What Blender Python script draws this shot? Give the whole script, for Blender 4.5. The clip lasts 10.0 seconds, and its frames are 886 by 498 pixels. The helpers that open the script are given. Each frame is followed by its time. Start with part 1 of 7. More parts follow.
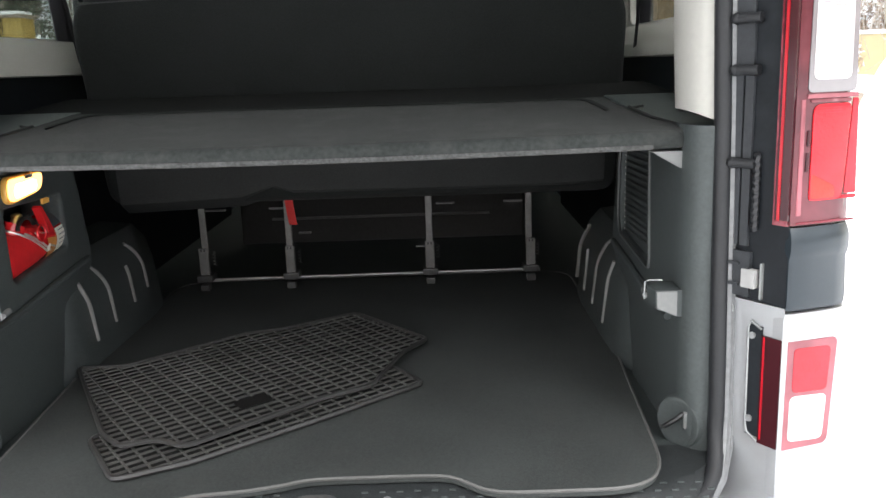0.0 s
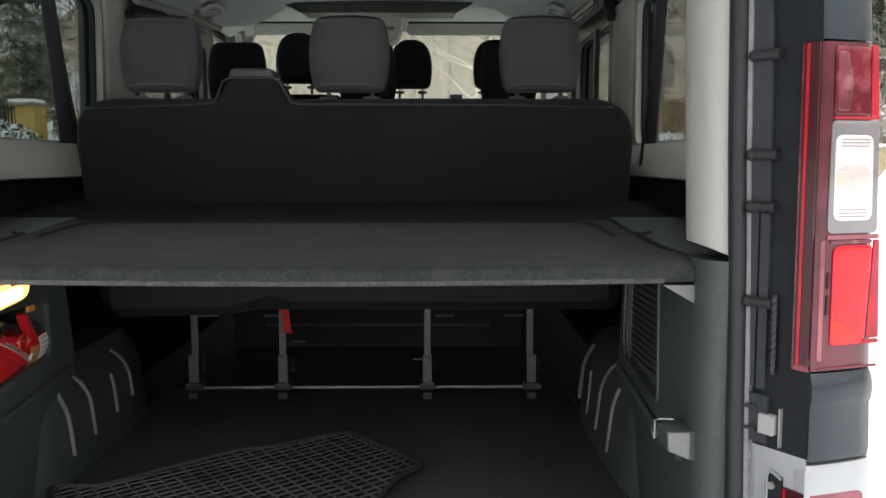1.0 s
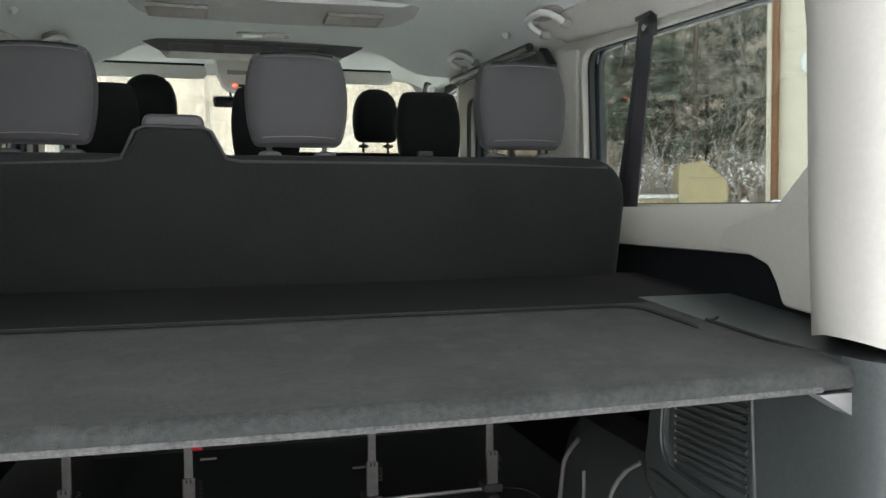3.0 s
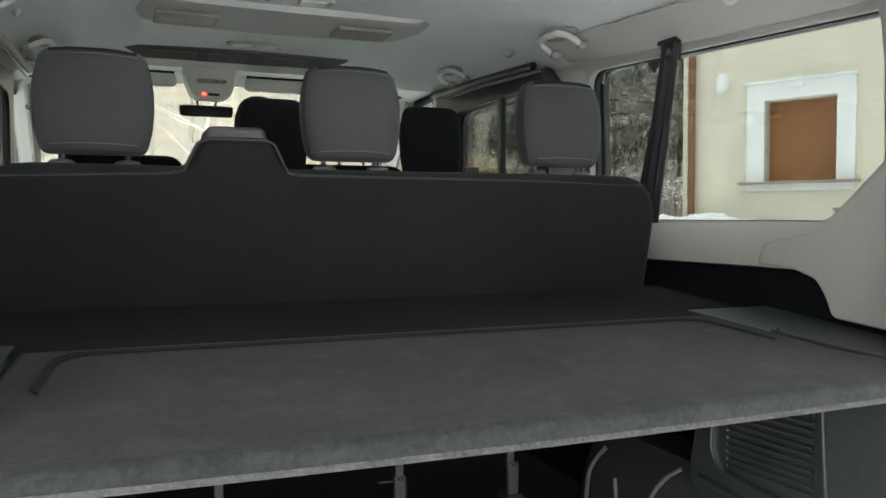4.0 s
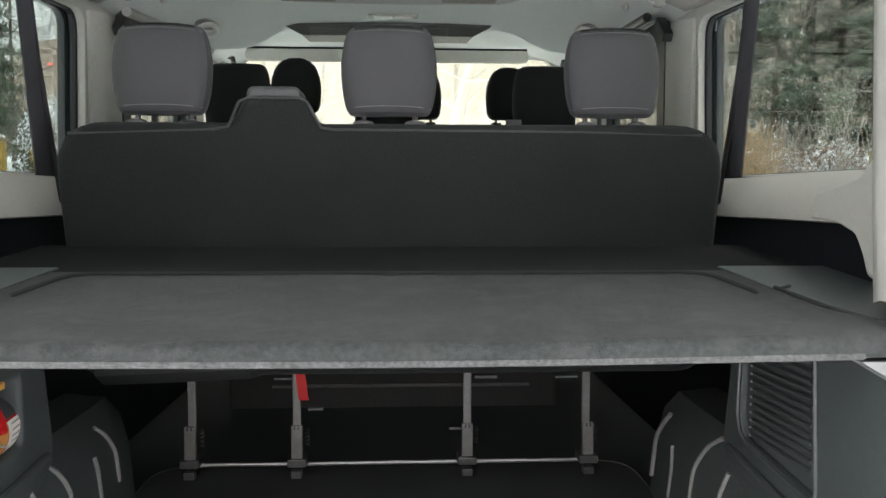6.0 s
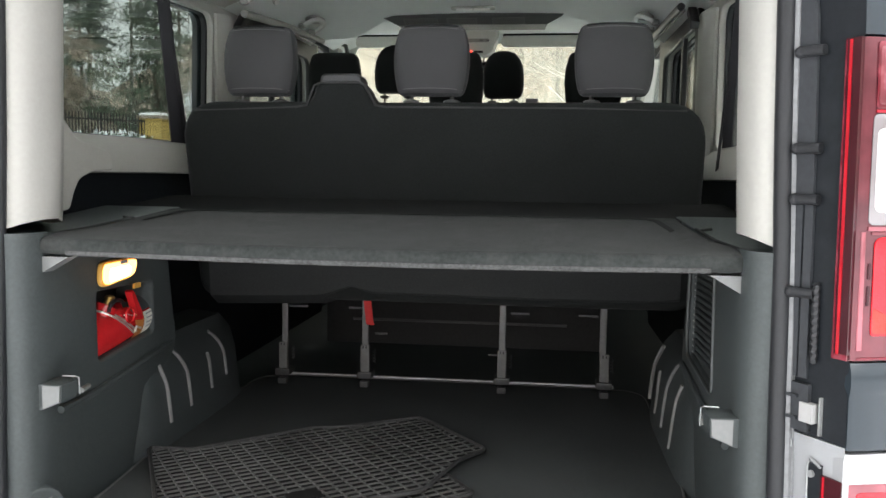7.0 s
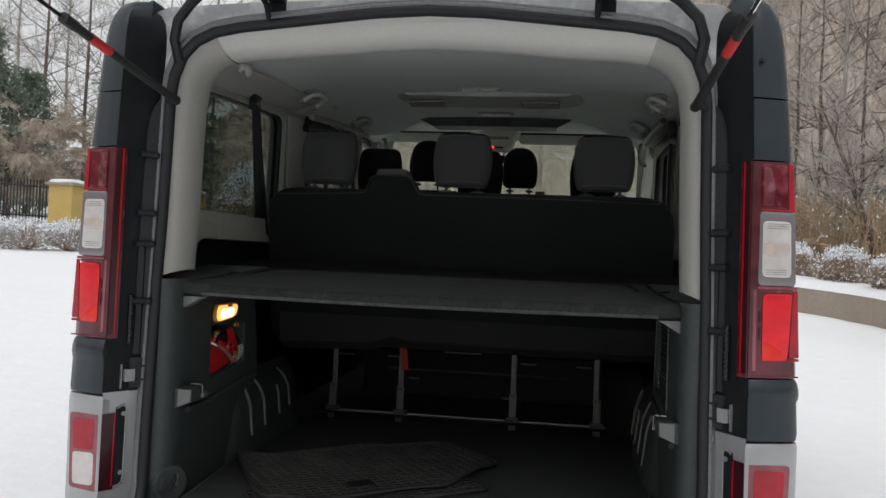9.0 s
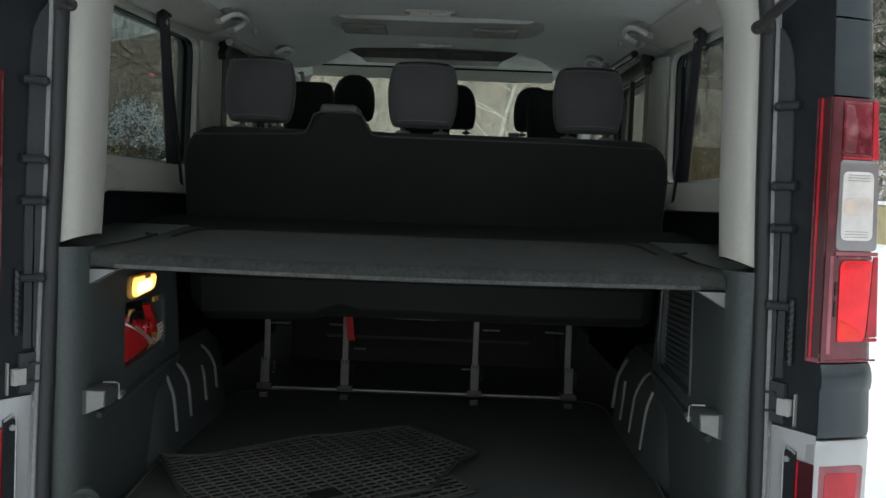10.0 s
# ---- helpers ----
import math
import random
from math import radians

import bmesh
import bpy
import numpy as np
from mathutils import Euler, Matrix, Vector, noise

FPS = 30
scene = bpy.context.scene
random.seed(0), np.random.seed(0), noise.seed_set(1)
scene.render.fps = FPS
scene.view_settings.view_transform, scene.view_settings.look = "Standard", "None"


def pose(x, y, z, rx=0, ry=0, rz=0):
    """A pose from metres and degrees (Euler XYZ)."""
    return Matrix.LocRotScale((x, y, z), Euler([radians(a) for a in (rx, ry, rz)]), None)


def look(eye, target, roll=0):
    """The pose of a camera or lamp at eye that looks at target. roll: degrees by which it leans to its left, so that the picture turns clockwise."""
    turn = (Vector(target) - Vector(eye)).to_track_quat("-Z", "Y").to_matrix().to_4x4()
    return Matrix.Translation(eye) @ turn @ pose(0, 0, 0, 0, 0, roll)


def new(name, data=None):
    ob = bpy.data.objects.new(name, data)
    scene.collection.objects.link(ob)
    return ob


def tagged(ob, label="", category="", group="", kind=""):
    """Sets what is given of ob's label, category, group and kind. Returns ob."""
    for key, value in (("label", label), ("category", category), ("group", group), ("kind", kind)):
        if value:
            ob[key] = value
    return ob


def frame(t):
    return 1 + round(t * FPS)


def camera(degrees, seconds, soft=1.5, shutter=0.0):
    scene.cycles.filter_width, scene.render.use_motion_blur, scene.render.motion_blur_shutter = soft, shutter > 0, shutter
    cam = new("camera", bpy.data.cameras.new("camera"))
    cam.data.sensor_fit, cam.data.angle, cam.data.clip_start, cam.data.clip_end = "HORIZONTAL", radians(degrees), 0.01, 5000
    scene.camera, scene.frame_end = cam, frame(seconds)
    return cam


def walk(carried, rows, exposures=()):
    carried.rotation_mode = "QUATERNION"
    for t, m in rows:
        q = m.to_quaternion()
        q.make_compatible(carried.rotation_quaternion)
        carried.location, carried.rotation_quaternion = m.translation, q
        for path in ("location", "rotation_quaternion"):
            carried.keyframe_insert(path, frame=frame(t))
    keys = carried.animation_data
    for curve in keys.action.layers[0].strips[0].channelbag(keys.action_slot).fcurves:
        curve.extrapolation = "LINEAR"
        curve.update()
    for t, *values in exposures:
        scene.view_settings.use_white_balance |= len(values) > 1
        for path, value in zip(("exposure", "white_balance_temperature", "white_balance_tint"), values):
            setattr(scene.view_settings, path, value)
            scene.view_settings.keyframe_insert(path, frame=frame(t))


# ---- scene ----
cam = camera(57.9, 10.0)
PATH = [
    (0, (0.226, -1.313, 1.24), (0.228, 0.636, 0.789), -1.9),
    (0.5, (0.243, -1.293, 1.262), (0.218, 0.68, 0.931), -0.8),
    (1, (0.22, -1.243, 1.286), (0.232, 0.745, 1.067), 0.0),
    (1.5, (0.122, -1.17, 1.297), (0.212, 0.822, 1.152), 0.2),
    (2, (0.054, -1.03, 1.306), (0.258, 0.956, 1.19), -0.4),
    (2.5, (0.011, -0.851, 1.314), (0.339, 1.119, 1.207), -0.5),
    (2.7, (-0.048, -0.829, 1.32), (0.36, 1.124, 1.218), -0.5),
    (3.8, (-0.449, -0.741, 1.346), (0.272, 1.124, 1.269), -0.2),
    (4, (-0.47, -0.729, 1.341), (0.274, 1.127, 1.271), -0.1),
    (4.5, (-0.471, -0.716, 1.348), (0.288, 1.134, 1.278), -0.1),
    (5, (-0.291, -0.572, 1.341), (0.287, 1.342, 1.261), -0.15),
    (5.5, (-0.145, -0.693, 1.315), (0.2, 1.276, 1.23), -0.2),
    (5.7, (-0.085, -0.772, 1.303), (0.156, 1.211, 1.2), -0.1),
    (6.8, (0.271, -1.23, 1.25), (0.079, 0.754, 1.078), 0.7),
    (7, (0.312, -1.343, 1.243), (0.062, 0.633, 1.062), 0.8),
    (7.5, (0.35, -1.778, 1.212), (0.027, 0.188, 1.039), 1.2),
    (8, (0.415, -1.957, 1.219), (0.072, 0.012, 1.147), 1.6),
    (8.5, (0.404, -1.988, 1.216), (0.056, -0.019, 1.247), 2.3),
    (9, (0.362, -1.955, 1.21), (0.063, 0.022, 1.232), 2.4),
    (9.5, (0.253, -1.743, 1.199), (0.059, 0.248, 1.16), 2.2),
    (10, (0.093, -1.544, 1.237), (0.069, 0.453, 1.125), 2.1),
]
EXPOSURES = [(0, 1.63, 6500, 10), (0.5, 1.33, 6500, 10), (1.0, 0.93, 6500, 10), (1.5, 1.12, 6500, 10), (2.0, 1.5, 6500, 10), (2.5, 2.0, 6500, 10), (4.0, 1.66, 6500, 10), (4.5, 1.66, 6500, 10), (5.0, 1.96, 6500, 10), (5.5, 2.36, 6500, 10), (6.8, 1.9, 6500, 10), (7.0, 1.76, 6500, 10), (7.5, -0.27, 6500, 10), (8.0, -0.7, 6500, 10), (8.5, -0.12, 6500, 10), (9.0, -0.38, 6500, 10), (9.5, -0.5, 6400, 8), (10.0, 0.2, 6200, 3)]
walk(cam, [(t, look(eye, target, roll)) for t, eye, target, roll in PATH], EXPOSURES)

# ---- world and light ----
world = bpy.data.worlds.new("overcast_sky")
scene.world = world
world.use_nodes = True
wn, wl = world.node_tree.nodes, world.node_tree.links
sky = wn.new("ShaderNodeTexSky")
sky.sky_type, sky.sun_disc = "NISHITA", False
sky.sun_elevation, sky.sun_rotation = radians(50), radians(200)
sky.air_density, sky.dust_density, sky.ozone_density = 1.6, 5.0, 1.0
grey = wn.new("ShaderNodeHueSaturation")
grey.inputs["Saturation"].default_value = 0.22
wl.new(sky.outputs[0], grey.inputs["Color"])
cloud = wn.new("ShaderNodeMix")
cloud.data_type = "RGBA"
cloud.inputs["Factor"].default_value = 0.7
cloud.inputs[7].default_value = (7.6, 7.7, 7.9, 1)
wl.new(grey.outputs[0], cloud.inputs[6])
wl.new(cloud.outputs[2], wn["Background"].inputs["Color"])
wn["Background"].inputs["Strength"].default_value = 0.15

sun_data = bpy.data.lights.new("sun", "SUN")
sun_data.energy, sun_data.angle, sun_data.color = 0.6, radians(40), (1.0, 0.97, 0.93)
sun = new("sun", sun_data)
sun.matrix_world = look((0, 0, 30), (-8, 18, 0))


# ---- materials ----
def material(name, color, rough=0.6, metal=0.0, vary=0.25, scale=40.0, bump=0.15, bump_scale=250.0, blotch=3.0, coat=0.0, spec=0.5,
             sheen=0.0, dirt=None, dirt_amount=0.0, dist=0.002):
    """A surface with colour variation at two scales and fine relief."""
    m = bpy.data.materials.new(name)
    m.use_nodes = True
    n, l = m.node_tree.nodes, m.node_tree.links
    b = n["Principled BSDF"]
    tc = n.new("ShaderNodeTexCoord")
    fine, broad = n.new("ShaderNodeTexNoise"), n.new("ShaderNodeTexNoise")
    fine.inputs["Scale"].default_value, fine.inputs["Detail"].default_value = scale, 6
    broad.inputs["Scale"].default_value, broad.inputs["Detail"].default_value = blotch, 4
    add = n.new("ShaderNodeMath")
    add.operation = "MULTIPLY_ADD"
    add.inputs[1].default_value = 0.55
    l.new(tc.outputs["Object"], fine.inputs["Vector"])
    l.new(tc.outputs["Object"], broad.inputs["Vector"])
    half = n.new("ShaderNodeMath")
    half.operation = "MULTIPLY"
    half.inputs[1].default_value = 0.45
    l.new(broad.outputs["Fac"], half.inputs[0])
    l.new(fine.outputs["Fac"], add.inputs[0])
    l.new(half.outputs[0], add.inputs[2])
    ramp = n.new("ShaderNodeValToRGB")
    ramp.color_ramp.elements[0].position, ramp.color_ramp.elements[1].position = 0.3, 0.7
    ramp.color_ramp.elements[0].color = (*[c * (1 - vary) for c in color], 1)
    ramp.color_ramp.elements[1].color = (*[min(1, c * (1 + vary)) for c in color], 1)
    l.new(add.outputs[0], ramp.inputs[0])
    out = ramp.outputs[0]
    if dirt:
        spots = n.new("ShaderNodeTexNoise")
        spots.inputs["Scale"].default_value, spots.inputs["Detail"].default_value = blotch * 4, 8
        l.new(tc.outputs["Object"], spots.inputs["Vector"])
        cut = n.new("ShaderNodeMapRange")
        cut.inputs["From Min"].default_value, cut.inputs["From Max"].default_value = 0.5, 0.75
        cut.inputs["To Max"].default_value = dirt_amount
        l.new(spots.outputs["Fac"], cut.inputs["Value"])
        mix = n.new("ShaderNodeMix")
        mix.data_type = "RGBA"
        l.new(cut.outputs[0], mix.inputs["Factor"])
        l.new(out, mix.inputs[6])
        mix.inputs[7].default_value = (*dirt, 1)
        out = mix.outputs[2]
    l.new(out, b.inputs["Base Color"])
    rr = n.new("ShaderNodeMapRange")
    rr.inputs["To Min"].default_value, rr.inputs["To Max"].default_value = max(0.02, rough - 0.1), min(1, rough + 0.1)
    l.new(broad.outputs["Fac"], rr.inputs["Value"])
    l.new(rr.outputs[0], b.inputs["Roughness"])
    b.inputs["Metallic"].default_value = metal
    b.inputs["Coat Weight"].default_value = coat
    b.inputs["Specular IOR Level"].default_value = spec
    b.inputs["Sheen Weight"].default_value = sheen
    if bump:
        grain, bn = n.new("ShaderNodeTexNoise"), n.new("ShaderNodeBump")
        grain.inputs["Scale"].default_value, grain.inputs["Detail"].default_value = bump_scale, 3
        l.new(tc.outputs["Object"], grain.inputs["Vector"])
        l.new(grain.outputs["Fac"], bn.inputs["Height"])
        bn.inputs["Strength"].default_value, bn.inputs["Distance"].default_value = bump, dist
        l.new(bn.outputs[0], b.inputs["Normal"])
    return m


def glass(name, tint, gloss=0.06, rough=0.0):
    """A thin pane: it lets light straight through, tinted, and mirrors a little."""
    m = bpy.data.materials.new(name)
    m.use_nodes = True
    n, l = m.node_tree.nodes, m.node_tree.links
    n.remove(n["Principled BSDF"])
    clear, shine, fres, mix, power, gain = (n.new("ShaderNode" + k) for k in ("BsdfTransparent", "BsdfGlossy", "LayerWeight", "MixShader", "Math", "Math"))
    clear.inputs["Color"].default_value = (*tint, 1)
    shine.inputs["Roughness"].default_value = rough
    fres.inputs["Blend"].default_value = 0.5
    power.operation, gain.operation = "POWER", "MULTIPLY_ADD"
    power.inputs[1].default_value = 4.0
    gain.inputs[1].default_value, gain.inputs[2].default_value = 0.45, gloss
    l.new(fres.outputs["Facing"], power.inputs[0])
    l.new(power.outputs[0], gain.inputs[0])
    l.new(gain.outputs[0], mix.inputs[0])
    l.new(clear.outputs[0], mix.inputs[1])
    l.new(shine.outputs[0], mix.inputs[2])
    l.new(mix.outputs[0], n["Material Output"].inputs["Surface"])
    return m


def glow(name, color, strength):
    m = bpy.data.materials.new(name)
    m.use_nodes = True
    b = m.node_tree.nodes["Principled BSDF"]
    b.inputs["Base Color"].default_value = (*color, 1)
    b.inputs["Emission Color"].default_value = (*color, 1)
    b.inputs["Emission Strength"].default_value = strength
    return m


M = {
    "shelf": material("shelf_felt", (0.031, 0.0342, 0.033), 0.95, 0, 0.4, 120, 0.8, 500, 5, spec=0.1, sheen=0.05, dirt=(0.055, 0.056, 0.054), dirt_amount=0.55),
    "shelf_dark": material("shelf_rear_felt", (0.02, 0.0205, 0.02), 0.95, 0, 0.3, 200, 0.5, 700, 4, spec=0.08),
    "fabric": material("black_seat_cloth", (0.0195, 0.0215, 0.0212), 0.92, 0, 0.3, 300, 0.5, 900, 5, spec=0.12, sheen=0.05),
    "fabric_grey": material("grey_headrest_cloth", (0.061, 0.0615, 0.0635), 0.8, 0, 0.14, 400, 0.4, 1200, 4, spec=0.3, sheen=0.1),
    "thread": material("pale_stitching", (0.15, 0.15, 0.15), 0.8, 0, 0.2, 300, 0),
    "headliner": material("headliner_felt", (0.875, 0.905, 0.88), 0.95, 0, 0.05, 250, 0.35, 900, 3, spec=0.15),
    "trim": material("beige_trim_plastic", (0.47, 0.465, 0.425), 0.55, 0, 0.05, 120, 0.25, 900, 3, spec=0.35),
    "trim_grey": material("grey_trim_plastic", (0.33, 0.32, 0.3), 0.55, 0, 0.07, 120, 0.25, 900, 3, spec=0.4),
    "console": material("dark_console_plastic", (0.13, 0.13, 0.125), 0.5, 0, 0.1, 120, 0.25, 900, 3, spec=0.4),
    "dark": material("black_grained_plastic", (0.05, 0.0585, 0.0585), 0.55, 0, 0.25, 150, 0.5, 800, 4, spec=0.35),
    "support": material("grey_green_ledge_plastic", (0.058, 0.068, 0.068), 0.45, 0, 0.15, 150, 0.3, 800, 4, spec=0.5),
    "carpet": material("black_load_carpet", (0.041, 0.0455, 0.0445), 0.85, 0, 0.35, 260, 0.5, 800, 5, spec=0.2, dirt=(0.045, 0.045, 0.043), dirt_amount=0.4),
    "piping": material("grey_rubber_piping", (0.085, 0.085, 0.082), 0.5, 0, 0.2, 200, 0.2),
    "mat": material("black_ribbed_rubber", (0.008, 0.008, 0.008), 0.7, 0, 0.3, 30, 0.2, 300, 6, spec=0.15),
    "rubber": material("black_rubber_seal", (0.014, 0.015, 0.017), 0.5, 0, 0.2, 200, 0.3, 500, 5, spec=0.4),
    "seal_grey": material("grey_rubber_ridge", (0.15, 0.155, 0.16), 0.45, 0, 0.3, 100, 0.3, 500, 5),
    "silver": material("silver_metallic_paint", (0.36, 0.37, 0.38), 0.32, 0.35, 0.06, 500, 0.06, 900, 4, coat=0.5, dirt=(0.3, 0.29, 0.27), dirt_amount=0.35),
    "slate": material("dark_slate_paint", (0.0165, 0.0245, 0.031), 0.36, 0.1, 0.1, 300, 0.05, 900, 4, coat=0.15, spec=0.4, dirt=(0.032, 0.041, 0.047), dirt_amount=0.3),
    "jamb": material("black_painted_jamb", (0.009, 0.011, 0.0135), 0.5, 0, 0.25, 100, 0.1, 500, 4, spec=0.2, dirt=(0.022, 0.025, 0.028), dirt_amount=0.4),
    "jamb_silver": material("dusty_inner_paint", (0.33, 0.34, 0.35), 0.45, 0.2, 0.15, 60, 0.1, 500, 6, dirt=(0.62, 0.62, 0.61), dirt_amount=0.8),
    "steel": material("grey_steel_strip", (0.3, 0.31, 0.31), 0.42, 0.55, 0.2, 90, 0.15, 500, 6),
    "leg": material("grey_painted_steel_leg", (0.165, 0.165, 0.16), 0.45, 0.3, 0.2, 90, 0.15, 500, 6),
    "bar": material("dull_metal_tube", (0.3, 0.3, 0.3), 0.4, 0.7, 0.2, 90, 0.1, 500, 6),
    "black": material("matt_black_metal", (0.022, 0.022, 0.022), 0.6, 0, 0.3, 90, 0.1),
    "red_strap": material("red_webbing", (0.55, 0.03, 0.03), 0.75, 0, 0.15, 300, 0.4, 900, 5),
    "red_paint": material("red_enamel", (0.6, 0.02, 0.025), 0.22, 0, 0.08, 60, 0.05, 400, 5, coat=0.5),
    "label": material("white_paper_label", (0.7, 0.68, 0.62), 0.5, 0, 0.1, 60, 0),
    "label_orange": material("orange_label_band", (0.6, 0.25, 0.06), 0.5, 0, 0.1, 60, 0),
    "brass": material("brass_fitting", (0.5, 0.35, 0.12), 0.35, 0.9, 0.15, 90, 0.1),
    "wire": material("bright_wire_clip", (0.7, 0.68, 0.62), 0.3, 0.8, 0.1, 90, 0),
    "belt": material("black_seat_belt_webbing", (0.028, 0.028, 0.032), 0.6, 0, 0.25, 500, 0.5, 1200, 6, spec=0.4),
    "red_bright": material("bright_red_reflector", (0.72, 0.012, 0.022), 0.14, 0, 0.18, 30, 0.3, 220, 12, coat=0.2, spec=0.35),
    "smoke": material("pinkish_clear_lamp_plastic", (0.10, 0.024, 0.031), 0.12, 0, 0.45, 20, 0.05, 300, 8, coat=0.15, spec=0.35),
    "white_lens": material("milky_white_lens", (0.55, 0.525, 0.51), 0.12, 0, 0.14, 40, 0.15, 200, 8, coat=1.0),
    "grey_lens": material("grey_clear_lens_rim", (0.17, 0.155, 0.16), 0.12, 0, 0.1, 40, 0.1, 200, 8, coat=1.0),
    "amber": material("amber_bulb_tint", (0.52, 0.42, 0.36), 0.3, 0, 0.1, 60, 0),
    "lamp_on": glow("lit_warm_lamp", (1.0, 0.48, 0.12), 1.7),
    "lamp_hot": glow("lit_bulb_glow", (1.0, 0.72, 0.38), 8.0),
    "lamp_rim": material("amber_lit_rim", (0.7, 0.38, 0.08), 0.4, 0, 0.1, 60, 0),
    "led": glow("red_indicator", (1.0, 0.05, 0.03), 2.5),
    "roof_lens": material("frosted_roof_lamp", (0.8, 0.8, 0.77), 0.3, 0, 0.05, 60, 0.1),
    "chrome": material("bright_metal", (0.65, 0.65, 0.66), 0.18, 1.0, 0.05, 60, 0),
    "privacy_glass": glass("dark_privacy_glass", (0.54, 0.57, 0.55)),
    "dark_glass": glass("deep_green_privacy_glass", (0.43, 0.46, 0.44)),
    "tint_glass": glass("tinted_side_glass", (0.80, 0.83, 0.81)),
    "mirror": material("mirror_silver", (0.75, 0.77, 0.78), 0.03, 1.0, 0.01, 10, 0),
    "mirror_black": material("mirror_shell", (0.012, 0.012, 0.012), 0.4, 0, 0.1, 60, 0.1),
    "visor_solid": material("pale_handle_plastic", (0.7, 0.7, 0.67), 0.5, 0, 0.05, 80, 0.2, 700, 4),
    "snow": material("settled_snow", (0.91, 0.92, 0.94), 0.75, 0, 0.03, 8, 0.5, 6, 0.6, spec=0.3, dist=0.03),
    "snow_thin": material("snow_dusting", (0.8, 0.83, 0.88), 0.8, 0, 0.06, 20, 0.4, 40, 3, dist=0.01),
    "render_wall": material("cream_house_render", (0.7, 0.655, 0.54), 0.9, 0, 0.04, 30, 0.25, 120, 1.2, spec=0.2, dist=0.004),
    "white_frame": material("white_window_surround", (0.82, 0.83, 0.83), 0.6, 0, 0.04, 40, 0.2, 200, 3),
    "shutter": material("brown_roller_slat", (0.29, 0.125, 0.045), 0.5, 0, 0.1, 60, 0.1, 200, 4),
    "pipe": material("brown_drain_pipe", (0.2, 0.095, 0.045), 0.45, 0.1, 0.12, 60, 0.1),
    "yellow": material("yellow_ochre_render", (0.5, 0.36, 0.13), 0.9, 0, 0.12, 40, 0.4, 150, 3, spec=0.2),
    "concrete": material("weathered_concrete", (0.32, 0.27, 0.22), 0.9, 0, 0.15, 25, 0.5, 90, 2, spec=0.2),
    "iron": material("black_iron", (0.03, 0.03, 0.03), 0.6, 0.2, 0.2, 60, 0.2),
    "bark": material("grey_brown_bark", (0.16, 0.13, 0.11), 0.95, 0, 0.35, 14, 0.8, 40, 2, spec=0.1, dist=0.02),
    "bark_white": material("white_birch_bark", (0.72, 0.71, 0.68), 0.9, 0, 0.2, 10, 0.4, 40, 3, spec=0.1, dist=0.01),
    "bark_pale": material("pale_birch_bark", (0.36, 0.33, 0.3), 0.9, 0, 0.35, 10, 0.5, 40, 2, spec=0.1, dist=0.02),
    "twig": material("brown_twigs", (0.33, 0.25, 0.195), 0.95, 0, 0.35, 20, 0, spec=0.1),
    "twig_pale": material("frosted_twigs", (0.4, 0.38, 0.35), 0.95, 0, 0.3, 20, 0, spec=0.1),
    "reed": material("dry_reed_straw", (0.37, 0.28, 0.185), 0.9, 0, 0.35, 6, 0, spec=0.15),
    "twig_warm": material("pale_brown_weeping_twigs", (0.45, 0.39, 0.325), 0.95, 0, 0.3, 20, 0, spec=0.1),
    "needle": material("dark_conifer_needles", (0.14, 0.175, 0.13), 0.85, 0, 0.4, 8, 0, spec=0.2),
    "leaf": material("evergreen_leaves", (0.06, 0.075, 0.04), 0.7, 0, 0.4, 10, 0, spec=0.3),
    "wood_far": material("distant_winter_wood", (0.33, 0.275, 0.23), 1.0, 0, 0.7, 4.5, 0, 60, 0.6, spec=0.0, dirt=(0.46, 0.43, 0.4), dirt_amount=0.45),
}


# the far wood is streaked upright, like trunks
wood = M["wood_far"].node_tree
upright = wood.nodes.new("ShaderNodeMapping")
upright.inputs["Scale"].default_value = (1.0, 1.0, 0.14)
wood.links.new(next(k for k in wood.nodes if k.bl_idname == "ShaderNodeTexCoord").outputs["Object"], upright.inputs["Vector"])
for k in [k for k in wood.nodes if k.bl_idname == "ShaderNodeTexNoise"]:
    wood.links.new(upright.outputs["Vector"], k.inputs["Vector"])

